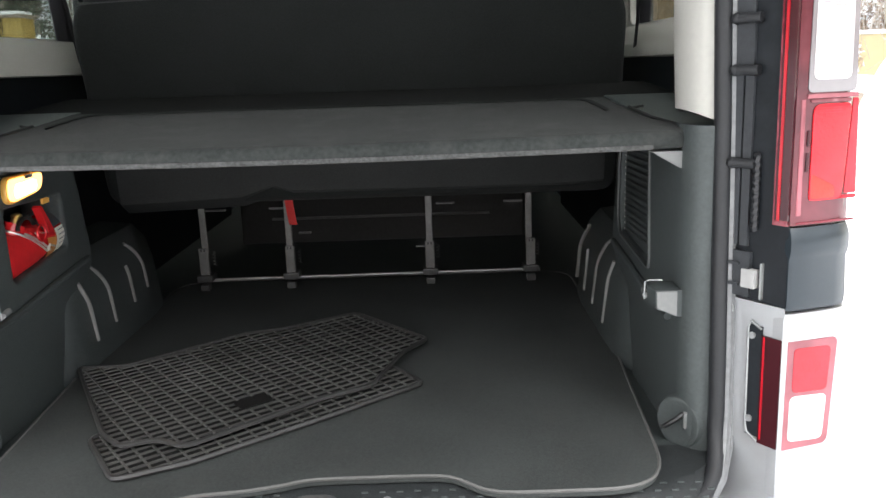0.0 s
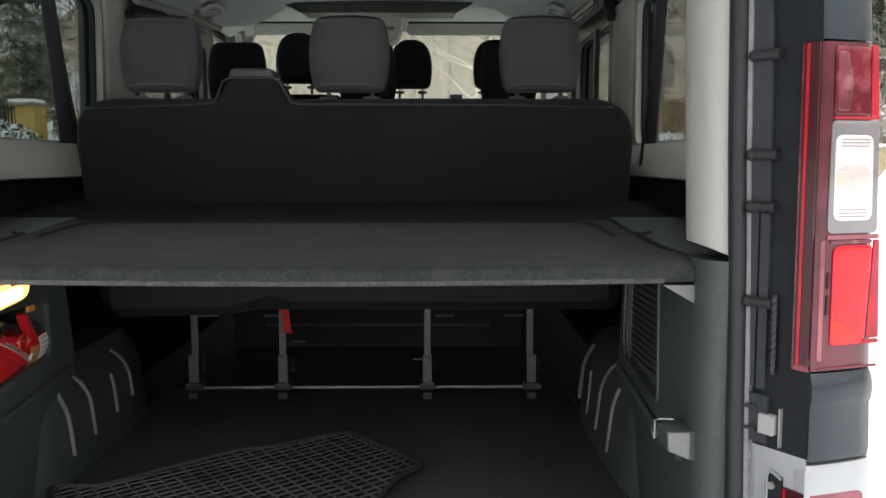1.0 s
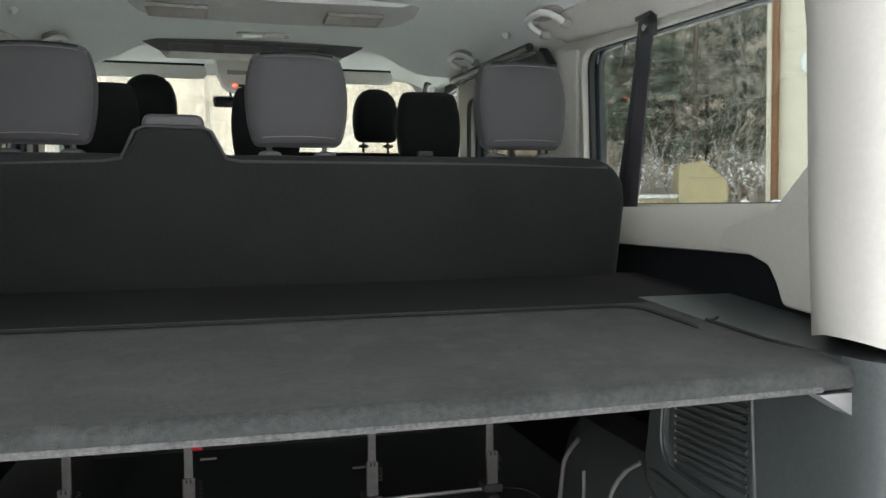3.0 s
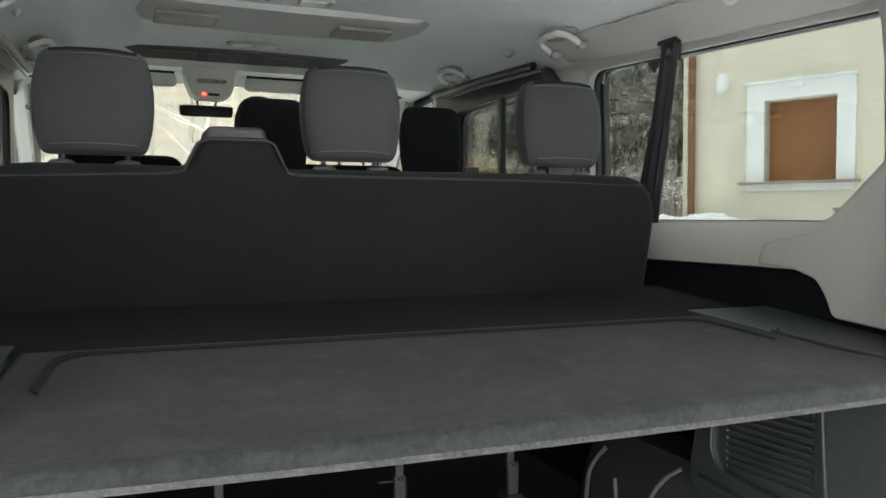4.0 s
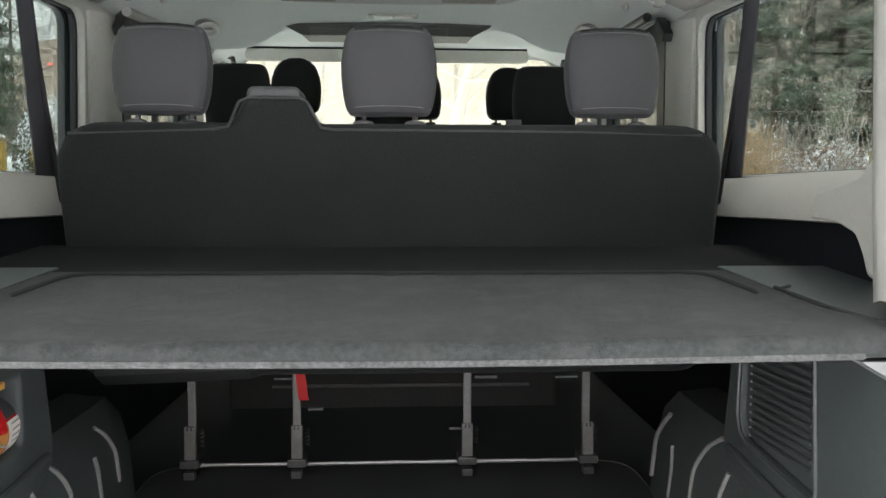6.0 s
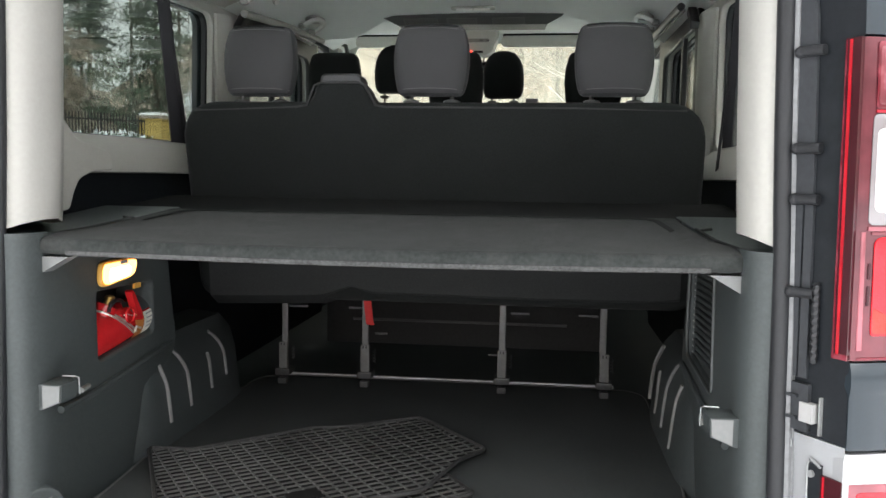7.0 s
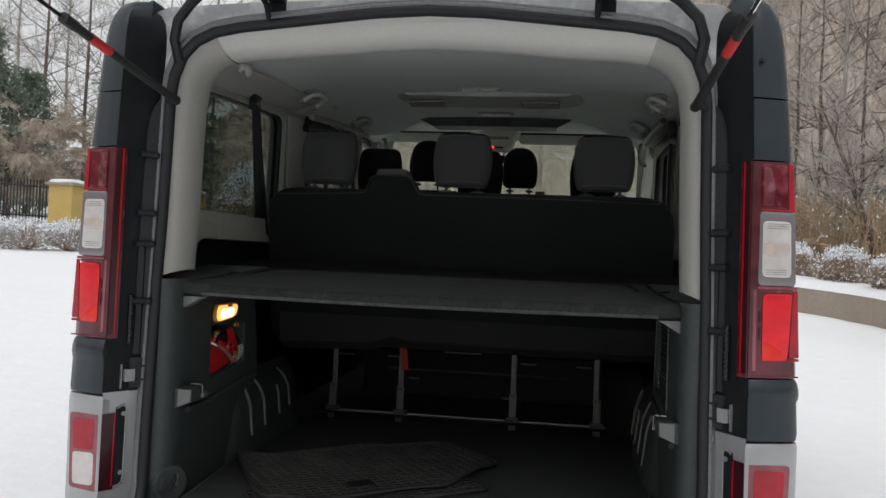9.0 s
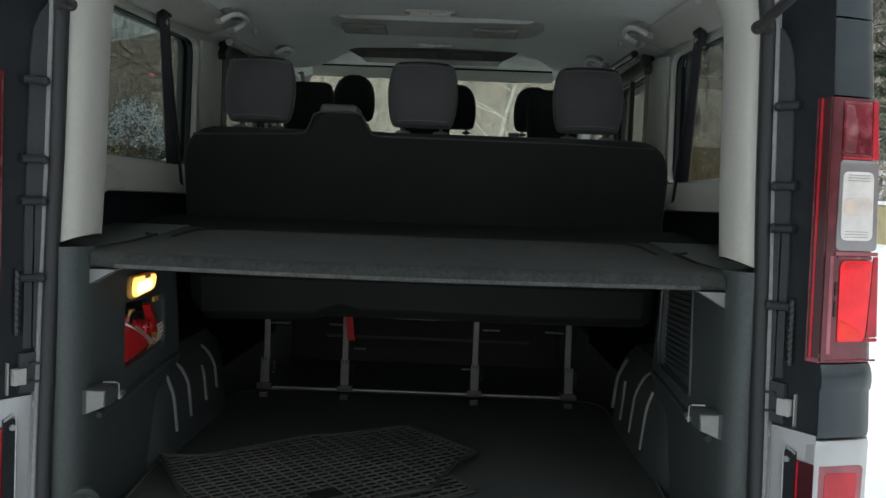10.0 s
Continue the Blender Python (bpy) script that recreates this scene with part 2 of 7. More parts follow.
M.update({
    "fabric_turned": material("darker_grey_headrest_cloth", (0.036, 0.037, 0.039), 0.85, 0, 0.14, 400, 0.4, 1200, 4, spec=0.2, sheen=0.1),
    # trim plastic again, darkened so the pillars look less lit by the sky
    "pillar": material("dimmed_beige_pillar_plastic", (0.37, 0.365, 0.335), 0.55, 0, 0.05, 120, 0.25, 900, 3, spec=0.3),
    # board felt, darkened for the shade in a dent
    "shelf_dent": material("dent_shade_felt", (0.025, 0.0275, 0.0265), 0.95, 0, 0.4, 120, 0.6, 500, 9, spec=0.1),
    "sill": material("black_sill_plastic", (0.022, 0.025, 0.026), 0.5, 0, 0.3, 150, 0.5, 800, 4, spec=0.3),
    "header": material("pale_header_plastic", (0.56, 0.555, 0.52), 0.65, 0, 0.05, 120, 0.25, 900, 3, spec=0.3),
    "strip": material("grey_drain_strip_plastic", (0.034, 0.037, 0.041), 0.5, 0, 0.2, 100, 0.2, 500, 5, spec=0.25),
    "steel_dull": material("dull_grey_plastic_face", (0.145, 0.15, 0.148), 0.5, 0.1, 0.12, 90, 0.15, 500, 6),
    "rib": material("pale_rib_edge", (0.2, 0.2, 0.195), 0.4, 0, 0.25, 90, 0.2, 500, 8),
    "rib_dim": material("faint_grey_edge", (0.05, 0.055, 0.055), 0.4, 0, 0.25, 90, 0.2, 500, 8),
    "smoke_dark": material("near_black_red_lamp_plastic", (0.04, 0.008, 0.011), 0.14, 0, 0.12, 30, 0.05, 300, 5, coat=0.1, spec=0.25),
    "pale_block": material("pale_plastic_block", (0.30, 0.30, 0.295), 0.5, 0, 0.1, 90, 0.2),
    "smoke_mid": material("dusky_pink_lamp_plastic", (0.14, 0.034, 0.042), 0.1, 0, 0.5, 22, 0.03, 300, 9, coat=0.15, spec=0.35, dirt=(0.4, 0.2, 0.22), dirt_amount=0.5),
    "red_mid": material("translucent_red_lamp_plastic", (0.36, 0.016, 0.028), 0.12, 0, 0.3, 26, 0.2, 200, 10, coat=0.15, spec=0.35),
    "white_warm": material("warm_clear_lens", (0.5, 0.44, 0.41), 0.1, 0, 0.12, 40, 0.3, 150, 10, coat=1.0),
    "smoke_wine": material("dark_wine_lamp_plastic", (0.115, 0.010, 0.018), 0.1, 0, 0.55, 20, 0.05, 300, 9, coat=0.15, spec=0.35, dirt=(0.3, 0.07, 0.09), dirt_amount=0.7),
    "smoke_pink": material("greyish_pink_lamp_plastic", (0.25, 0.075, 0.09), 0.12, 0, 0.35, 20, 0.05, 300, 8, coat=0.15, spec=0.35),
    "red_line": material("red_light_guide", (0.36, 0.01, 0.018), 0.15, 0, 0.2, 40, 0.1, 300, 8, coat=0.1, spec=0.3),
    # colour of the reflection low in the brake lens
    "red_orange": material("orange_red_reflection", (0.74, 0.028, 0.02), 0.15, 0, 0.2, 40, 0.3, 200, 10, coat=0.15, spec=0.35),
    "fabric_low": material("black_back_panel_cloth", (0.034, 0.036, 0.036), 0.9, 0, 0.3, 260, 0.4, 800, 5, spec=0.3),
    "shelf_worn": material("worn_grey_felt_edge", (0.075, 0.076, 0.075), 0.95, 0, 0.5, 180, 0.8, 500, 30, spec=0.1),
    "rail_trim": material("taupe_rail_plastic", (0.60, 0.575, 0.54), 0.6, 0, 0.05, 120, 0.25, 900, 3, spec=0.3),
    "sleeve": material("grey_post_sleeve", (0.12, 0.12, 0.12), 0.35, 0, 0.1, 90, 0.1),
    "cap": material("smooth_dark_grey_vinyl", (0.06, 0.062, 0.064), 0.5, 0, 0.15, 150, 0.3, 800, 5),
    "seam": material("dark_grey_seam", (0.034, 0.035, 0.035), 0.7, 0, 0.2, 200, 0.3, 800, 5),
    "foot": material("dark_steel_anchor", (0.08, 0.08, 0.08), 0.45, 0.4, 0.25, 90, 0.15),
    "bar_dim": material("dim_metal_tube", (0.11, 0.11, 0.11), 0.45, 0.5, 0.25, 90, 0.1),
    "anchor": material("black_anchor_plastic", (0.014, 0.014, 0.015), 0.4, 0, 0.2, 90, 0.15),
    "duct": material("grey_roof_panel", (0.62, 0.615, 0.585), 0.7, 0, 0.06, 120, 0.3, 900, 3),
    "vent": material("taupe_vent_plastic", (0.33, 0.3, 0.27), 0.5, 0, 0.08, 90, 0.15),
    "console_light": material("console_panel_plastic", (0.18, 0.18, 0.17), 0.5, 0, 0.1, 90, 0.15),
    "mirror_dark": material("dim_mirror", (0.1, 0.1, 0.11), 0.08, 1.0, 0.02, 10, 0),
    # paler than the sheet: carries the glint of the rib tops
    "mat_rim": material("grey_glint_rubber", (0.06, 0.06, 0.058), 0.4, 0, 0.5, 9, 0.2, 300, 3),
    "mat_edge": material("black_rubber_border", (0.03, 0.03, 0.03), 0.5, 0, 0.4, 12, 0.2, 300, 4),
    "label_slate": material("dark_label_strip", (0.05, 0.055, 0.06), 0.5, 0, 0.2, 60, 0),
    "label_grey": material("grey_print", (0.25, 0.25, 0.25), 0.6, 0, 0.2, 60, 0),
    "yellow_pale": material("pale_yellow_render", (0.43, 0.37, 0.23), 0.9, 0, 0.08, 40, 0.4, 150, 3, spec=0.2),
})


def haze(name, share):
    """Glass with a thin milky film of condensation."""
    m = glass(name, (0.74, 0.75, 0.69))
    n, l = m.node_tree.nodes, m.node_tree.links
    film, mix, spots, cut = n.new("ShaderNodeBsdfTranslucent"), n.new("ShaderNodeMixShader"), n.new("ShaderNodeTexNoise"), n.new("ShaderNodeMapRange")
    film.inputs["Color"].default_value = (0.64, 0.66, 0.57, 1)
    spots.inputs["Scale"].default_value, spots.inputs["Detail"].default_value = 9, 7
    cut.inputs["To Min"].default_value, cut.inputs["To Max"].default_value = share - 0.15, share + 0.15
    l.new(spots.outputs["Fac"], cut.inputs["Value"])
    l.new(cut.outputs[0], mix.inputs[0])
    old = n["Material Output"].inputs["Surface"].links[0].from_socket
    l.new(old, mix.inputs[1])
    l.new(film.outputs[0], mix.inputs[2])
    l.new(mix.outputs[0], n["Material Output"].inputs["Surface"])
    return m


def thin_vinyl(name, color, share):
    """Soft vinyl that lets some light through."""
    m = material(name, color, 0.6, 0, 0.06, 80, 0.3, 700, 4)
    n, l = m.node_tree.nodes, m.node_tree.links
    through_it, mix = n.new("ShaderNodeBsdfTranslucent"), n.new("ShaderNodeMixShader")
    through_it.inputs["Color"].default_value = (*color, 1)
    mix.inputs[0].default_value = share
    l.new(n["Principled BSDF"].outputs[0], mix.inputs[1])
    l.new(through_it.outputs[0], mix.inputs[2])
    l.new(mix.outputs[0], n["Material Output"].inputs["Surface"])
    return m


M["visor"] = thin_vinyl("pale_grey_visor_vinyl_thin", (0.72, 0.72, 0.68), 0.4)
M["haze_glass"] = haze("hazy_windscreen_glass", 0.15)

# ---- building helpers ----
def part(name, data, mat, parent=None, label="", m=None, smooth=False):
    """Link a bmesh or mesh as one mesh object under a thing or a part."""
    if isinstance(data, bmesh.types.BMesh):
        me = bpy.data.meshes.new(name)
        data.to_mesh(me)
        data.free()
    else:
        me = data
    if len(me.materials) == 0:
        me.materials.append(M[mat])
    if smooth:
        me.polygons.foreach_set("use_smooth", [True] * len(me.polygons))
        me.set_sharp_from_angle(angle=radians(42))
    ob = new(name, me)
    if m is not None:
        ob.matrix_basis = m
    if parent is not None:
        ob.parent = parent
    if label:
        ob["label"] = label
    return ob


def thing(name, label, category, group="", m=None, kind=""):
    ob = new(name)
    ob.empty_display_size = 0.05
    if m is not None:
        ob.matrix_basis = m
    return tagged(ob, label, category, group, kind)


def box(sx, sy, sz, at=(0, 0, 0), bevel=0.0, seg=2, bm=None):
    bm2 = bmesh.new()
    bmesh.ops.create_cube(bm2, size=1.0)
    bmesh.ops.scale(bm2, vec=(sx, sy, sz), verts=bm2.verts)
    if bevel:
        bmesh.ops.bevel(bm2, geom=bm2.edges[:], offset=bevel, segments=seg, affect="EDGES", profile=0.6)
    bmesh.ops.translate(bm2, vec=at, verts=bm2.verts)
    return bm2


def join(*bms):
    """One bmesh out of several."""
    out = bmesh.new()
    for b in bms:
        me = bpy.data.meshes.new("tmp")
        b.to_mesh(me)
        b.free()
        out.from_mesh(me)
        bpy.data.meshes.remove(me)
    return out


def rounded(pts, r, n=5):
    """A closed outline with its corners rounded to the radius r (a number, or one for each corner)."""
    out = []
    k = len(pts)
    for i, p in enumerate(pts):
        p = Vector(p)
        a, b = Vector(pts[i - 1]), Vector(pts[(i + 1) % k])
        rad = r[i] if isinstance(r, (list, tuple)) else r
        d1, d2 = min(rad, (a - p).length * 0.48), min(rad, (b - p).length * 0.48)
        p1, p2 = p + (a - p).normalized() * d1, p + (b - p).normalized() * d2
        for j in range(n + 1):
            u = j / n
            out.append(tuple(p1 * (1 - u) ** 2 + p * 2 * u * (1 - u) + p2 * u * u))
    return out


def plate(outline, thick, bevel=0.0, holes=(), seg=2):
    """A flat plate of the outline in XY, from z 0 to thick, with holes and soft edges."""
    cu = bpy.data.curves.new("tmp", "CURVE")
    cu.dimensions, cu.fill_mode = "2D", "BOTH"
    cu.extrude, cu.bevel_depth, cu.bevel_resolution, cu.offset = max(1e-4, thick / 2 - bevel), bevel, seg, -bevel
    for loop in (outline, *holes):
        sp = cu.splines.new("POLY")
        sp.points.add(len(loop) - 1)
        sp.points.foreach_set("co", [c for p in loop for c in (p[0], p[1], 0, 1)])
        sp.use_cyclic_u = True
    ob = bpy.data.objects.new("tmp", cu)
    scene.collection.objects.link(ob)
    dg = bpy.context.evaluated_depsgraph_get()
    me = bpy.data.meshes.new_from_object(ob.evaluated_get(dg))
    bpy.data.objects.remove(ob)
    bpy.data.curves.remove(cu)
    me.materials.clear()
    bm = bmesh.new()
    bm.from_mesh(me)
    bpy.data.meshes.remove(me)
    bmesh.ops.remove_doubles(bm, verts=bm.verts, dist=1e-5)
    bmesh.ops.translate(bm, vec=(0, 0, thick / 2), verts=bm.verts)
    return bm


# planes: local (a, b, c) to world
YZ = Matrix(((0, 0, 1, 0), (1, 0, 0, 0), (0, 1, 0, 0), (0, 0, 0, 1)))      # a along y, b along z, thickness along +x
XZ = Matrix(((1, 0, 0, 0), (0, 0, -1, 0), (0, 1, 0, 0), (0, 0, 0, 1)))     # a along x, b along z, thickness along -y


def on_yz(bm, x, side=1):
    """Lay a plate into the plane x, its thickness growing outward on that side of the van."""
    bmesh.ops.transform(bm, matrix=YZ, verts=bm.verts)
    bmesh.ops.scale(bm, vec=(side, 1, 1), verts=bm.verts)
    if side < 0:
        bmesh.ops.reverse_faces(bm, faces=bm.faces)
    bmesh.ops.translate(bm, vec=(x * side, 0, 0), verts=bm.verts)
    return bm


def on_xz(bm, y):
    """Lay a plate into the plane y, its thickness growing towards the rear."""
    bmesh.ops.transform(bm, matrix=XZ, verts=bm.verts)
    bmesh.ops.translate(bm, vec=(0, y, 0), verts=bm.verts)
    return bm


def mirrored(bm):
    bmesh.ops.scale(bm, vec=(-1, 1, 1), verts=bm.verts)
    bmesh.ops.reverse_faces(bm, faces=bm.faces)
    return bm


def tube(points, r, sides=8, ends=None, closed=False):
    """A round tube along points; ends: a last radius, for a taper."""
    bm = bmesh.new()
    pts = [Vector(p) for p in points]
    rings, k = [], len(pts)
    side = None
    for i, p in enumerate(pts):
        a = pts[i - 1] if i or closed else p
        b = pts[(i + 1) % k] if i < k - 1 or closed else p
        d = (b - a).normalized()
        if side is None:
            side = d.orthogonal().normalized()
        side = (side - d * side.dot(d)).normalized()
        up = d.cross(side)
        rad = r if ends is None else r + (ends - r) * i / max(1, k - 1)
        rings.append([bm.verts.new(p + (side * math.cos(t) + up * math.sin(t)) * rad) for t in (2 * math.pi * j / sides for j in range(sides))])
    for i in range(k if closed else k - 1):
        a, b = rings[i], rings[(i + 1) % k]
        for j in range(sides):
            bm.faces.new((a[j], a[(j + 1) % sides], b[(j + 1) % sides], b[j]))
    if not closed:
        bm.faces.new(rings[0][::-1])
        bm.faces.new(rings[-1])
    return bm


def loft(rings, closed=True, caps=True):
    """A skin over rings of equally many points."""
    bm = bmesh.new()
    vs = [[bm.verts.new(p) for p in ring] for ring in rings]
    k = len(vs[0])
    for a, b in zip(vs, vs[1:]):
        for j in range(k if closed else k - 1):
            bm.faces.new((a[j], a[(j + 1) % k], b[(j + 1) % k], b[j]))
    if closed and caps:
        bm.faces.new(vs[0][::-1])
        bm.faces.new(vs[-1])
    bmesh.ops.recalc_face_normals(bm, faces=bm.faces)
    return bm


def sheet(rings, thick, out):
    """An open skin over rings, given thickness along the way out(point)."""
    bm = bmesh.new()
    front = [[bm.verts.new(p) for p in ring] for ring in rings]
    back = [[bm.verts.new(Vector(p) + Vector(out(p)) * thick) for p in ring] for ring in rings]
    for i in range(len(rings) - 1):
        for j in range(len(rings[0]) - 1):
            bm.faces.new((front[i][j], front[i][j + 1], front[i + 1][j + 1], front[i + 1][j]))
            bm.faces.new((back[i][j], back[i + 1][j], back[i + 1][j + 1], back[i][j + 1]))
    rim = [(i, 0) for i in range(len(rings))] + [(len(rings) - 1, j) for j in range(1, len(rings[0]))] + \
          [(i, len(rings[0]) - 1) for i in range(len(rings) - 2, -1, -1)] + [(0, j) for j in range(len(rings[0]) - 2, 0, -1)]
    for (a, b), (c, d) in zip(rim, rim[1:] + rim[:1]):
        bm.faces.new((front[a][b], front[c][d], back[c][d], back[a][b]))
    bmesh.ops.recalc_face_normals(bm, faces=bm.faces)
    return bm


def blob(sx, sy, sz, at=(0, 0, 0), e=2.6, u=20, v=12):
    """A cushion: a superellipsoid of those half sizes."""
    bm = bmesh.new()
    bmesh.ops.create_uvsphere(bm, u_segments=u, v_segments=v, radius=1.0)
    for w in bm.verts:
        c = w.co
        k = (abs(c.x) ** e + abs(c.y) ** e + abs(c.z) ** e) ** (-1 / e)
        w.co = Vector((c.x * k * sx, c.y * k * sy, c.z * k * sz)) + Vector(at)
    return bm


def interp(table, z):
    """A value from a table of (z, value) rows, between rows by straight lines."""
    for (a, va), (b, vb) in zip(table, table[1:]):
        if z <= b:
            u = max(0.0, (z - a) / (b - a))
            return va + (vb - va) * u
    return table[-1][1]


# ---- the van's shell: setting of the place ----
# rear opening, right half, from the sill up to the crown: (x, z)
ARCH = [(0.704, 0.58), (0.705, 0.62), (0.703, 0.75), (0.701, 0.86), (0.700, 0.98), (0.698, 1.13), (0.692, 1.30), (0.688, 1.45), (0.684, 1.60), (0.676, 1.66),
        (0.655, 1.715), (0.62, 1.752), (0.57, 1.776), (0.50, 1.789), (0.40, 1.799), (0.28, 1.811), (0.14, 1.825), (0.0, 1.831)]
DEPTH = [(0.40, 0.03), (0.75, 0.035), (1.2, 0.05), (1.9, 0.05)]


def arch(offset=0.0, dy=0.0, lo=0, closed=False):
    """The opening's line from the left foot over the crown to the right foot, shifted outward by offset."""
    half = []
    for i in range(lo, len(ARCH)):
        a, b = ARCH[max(i - 1, 0)], ARCH[min(i + 1, len(ARCH) - 1)]
        tx, tz = b[0] - a[0], b[1] - a[1]
        if i == len(ARCH) - 1:
            tx, tz = -1, 0
        k = math.hypot(tx, tz)
        x, z = ARCH[i][0] + offset * tz / k, ARCH[i][1] - offset * tx / k
        half.append((x, interp(DEPTH, z) + dy, z))
    whole = [(-x, y, z) for x, y, z in half] + half[-2::-1]
    if closed:
        o = offset * 0.7
        low = [(0.701 + o, 0.012 + dy, 0.545 - o * 0.2), (0.690 + o * 0.8, -0.014 + dy, 0.520 - o * 0.6), (0.668 + o * 0.5, -0.040 + dy, 0.501 - o), (0.63 + o * 0.2, -0.072 + dy, 0.488 - o), (0.57, -0.108 + dy, 0.482 - o), (0.45, -0.135 + dy, 0.482 - o), (0.2, -0.145 + dy, 0.484 - o)]
        whole += low + [(-x, y, z) for x, y, z in low[::-1]]
    return whole


W_REAR = rounded([(0.49, 1.338), (1.365, 1.343), (1.39, 1.795), (0.33, 1.736), (0.33, 1.478)], [0.03, 0.05, 0.06, 0.04, 0.03])
W_MID = rounded([(1.66, 1.34), (2.48, 1.34), (2.48, 1.80), (1.66, 1.80)], 0.06)
W_FRONT = rounded([(2.74, 1.30), (3.70, 1.30), (3.20, 1.88), (2.74, 1.90)], 0.05)


def hole(outline, grow):
    cx, cy = sum(p[0] for p in outline) / len(outline), sum(p[1] for p in outline) / len(outline)
    return [(cx + (p[0] - cx) * grow, cy + (p[1] - cy) * grow) for p in outline]


for side, word in ((1, "right"), (-1, "left")):
    wall = part(f"wall_{word}", on_yz(plate([(0.30, 0.28), (4.02, 0.28), (4.14, 1.1), (4.0, 1.24), (3.18, 2.07), (2.4, 2.04), (0.60, 1.93), (0.40, 1.82), (0.32, 1.72)], 0.03, 0, [W_REAR, W_MID, W_FRONT]), 0.90, side), "slate")
    tagged(wall, "dark slate painted van side panel with window openings", "van side", "", "structure")
    part("upper_trim", on_yz(plate([(0.30, 1.10), (0.415, 1.12), (0.425, 1.19), (0.452, 1.226), (0.50, 1.243), (2.70, 1.243), (2.70, 1.90), (0.30, 1.84)], 0.025, 0.004,
                                   [hole(W_REAR, 1.0), hole(W_MID, 1.02)]), 0.855, side), "trim", wall, "beige moulded plastic trim round the window")
    # sloping ledge under the window
    ledge = [[(0.80 * side, y, 1.243), (0.802 * side, y, 1.262), (0.83 * side, y, 1.315), (0.856 * side, y, 1.337)] for y in (0.47, 0.7, 1.0, 1.3, 1.6)]
    part("window_ledge", sheet(ledge, 0.012, lambda p, s=side: (s, 0, -0.3)), "trim", wall, "beige sloping ledge under the window", smooth=True)
    part("corner_trim", on_yz(plate(rounded([(0.20, 1.135), (0.422, 1.152), (0.438, 1.19), (0.463, 1.224), (0.52, 1.241), (0.62, 1.246), (0.60, 1.295), (0.455, 1.322), (0.305, 1.452), (0.27, 1.70), (0.20, 1.70)], 0.012, 3), 0.06, 0.006), 0.798, side), "trim", wall, "beige trim behind the rear window")
    part("lower_trim", on_yz(plate([(0.26, 0.52), (2.7, 0.52), (2.7, 1.25), (0.42, 1.25), (0.26, 1.10)], 0.02, 0.003), 0.835, side), "jamb", wall, "black plastic lower lining")
    # post between the rear and middle windows
    post = [[(0.845 * side, 1.40, z), (0.822 * side, 1.43, z), (0.815 * side, 1.48, z), (0.82 * side, 1.56, z), (0.85 * side, 1.62, z)] for z in (1.26, 1.5, 1.7, 1.80)]
    part("window_post", sheet(post, 0.01, lambda p, s=side: (s, 0, 0)), "trim", wall, "beige trim post between windows", smooth=True)
    for i, (win, w) in enumerate((("rear", W_REAR), ("mid", W_MID), ("front", W_FRONT))):
        fr = part(f"window_{(1 if side > 0 else 4) + i}", on_yz(plate(hole(w, 1.03), 0.018, 0.003, [hole(w, 0.985)]), 0.876, side), "rubber")
        tagged(fr, "black rubber framed tinted van side window", "window", "side windows", "structure")
        pane = part("pane", on_yz(plate(hole(w, 1.0), 0.004), 0.892, side), "dark_glass" if win == "mid" or side < 0 and win == "rear" else "privacy_glass" if win == "rear" else "tint_glass", fr, "tinted glass pane")
        pane.visible_shadow = False
        if side > 0 and win == "rear":
            for dy, z, ln in ((0.0, 1.364, 0.030), (0.002, 1.359, 0.026), (0.0, 1.354, 0.022)):
                part("glass_print", on_yz(plate([(0.477 + dy, z), (0.477 + dy + ln, z), (0.477 + dy + ln, z + 0.0026), (0.477 + dy, z + 0.0026)], 0.0008), 0.8905, 1), "rubber", fr, "dark bar of fine print on the glass")
            for y, w2, z0, z1 in ((1.205, 0.010, 1.752, 1.79), (1.118, 0.032, 1.748, 1.782), (1.375, 0.014, 1.758, 1.795)):
                part("ice_sliver", on_yz(plate([(y - w2 * 0.3, z0), (y + w2 * 0.2, z0), (y + w2, z1), (y - w2, z1)], 0.004, 0.001), 0.899, 1), "snow_thin", fr, "sliver of snow hanging on the glass")

# rail covers along the roof's sides
def rail_ring(y, side):
    zu = interp([(0.33, 1.797), (0.6, 1.812), (0.9, 1.833), (1.46, 1.868)], y)
    zl = interp([(0.33, 1.750), (0.9, 1.788), (1.46, 1.836)], y)
    k = interp([(0.33, 0.96), (0.5, 1.0), (2, 1.0)], y)
    return [(side * x * k, y, z) for x, z in ((0.735, zu + 0.014), (0.746, zu + 0.002), (0.760, zu - 0.004), (0.80, (zu + zl) / 2 - 0.003), (0.826, zl + 0.003), (0.840, zl - 0.004), (0.856, zl - 0.002))]


for side in (1, -1):
    tagged(part("trim", sheet([rail_ring(y, side) for y in (0.33, 0.45, 0.6, 0.9, 1.2, 1.46)], 0.008, lambda p, s=side: (s * 0.5, 0, 0.8)), "rail_trim", smooth=True), "taupe moulded rail cover along the roof side", "roof trim", "", "structure")

# roof skin and headliner
def crown(y):
    """The headliner's middle height."""
    return interp([(0.05, 1.76), (0.2, 1.80), (0.5, 1.875), (0.9, 1.916), (1.4, 1.938), (1.9, 1.960), (2.2, 1.978), (2.48, 1.990), (2.53, 2.045), (2.9, 2.055), (3.2, 2.035)], y)


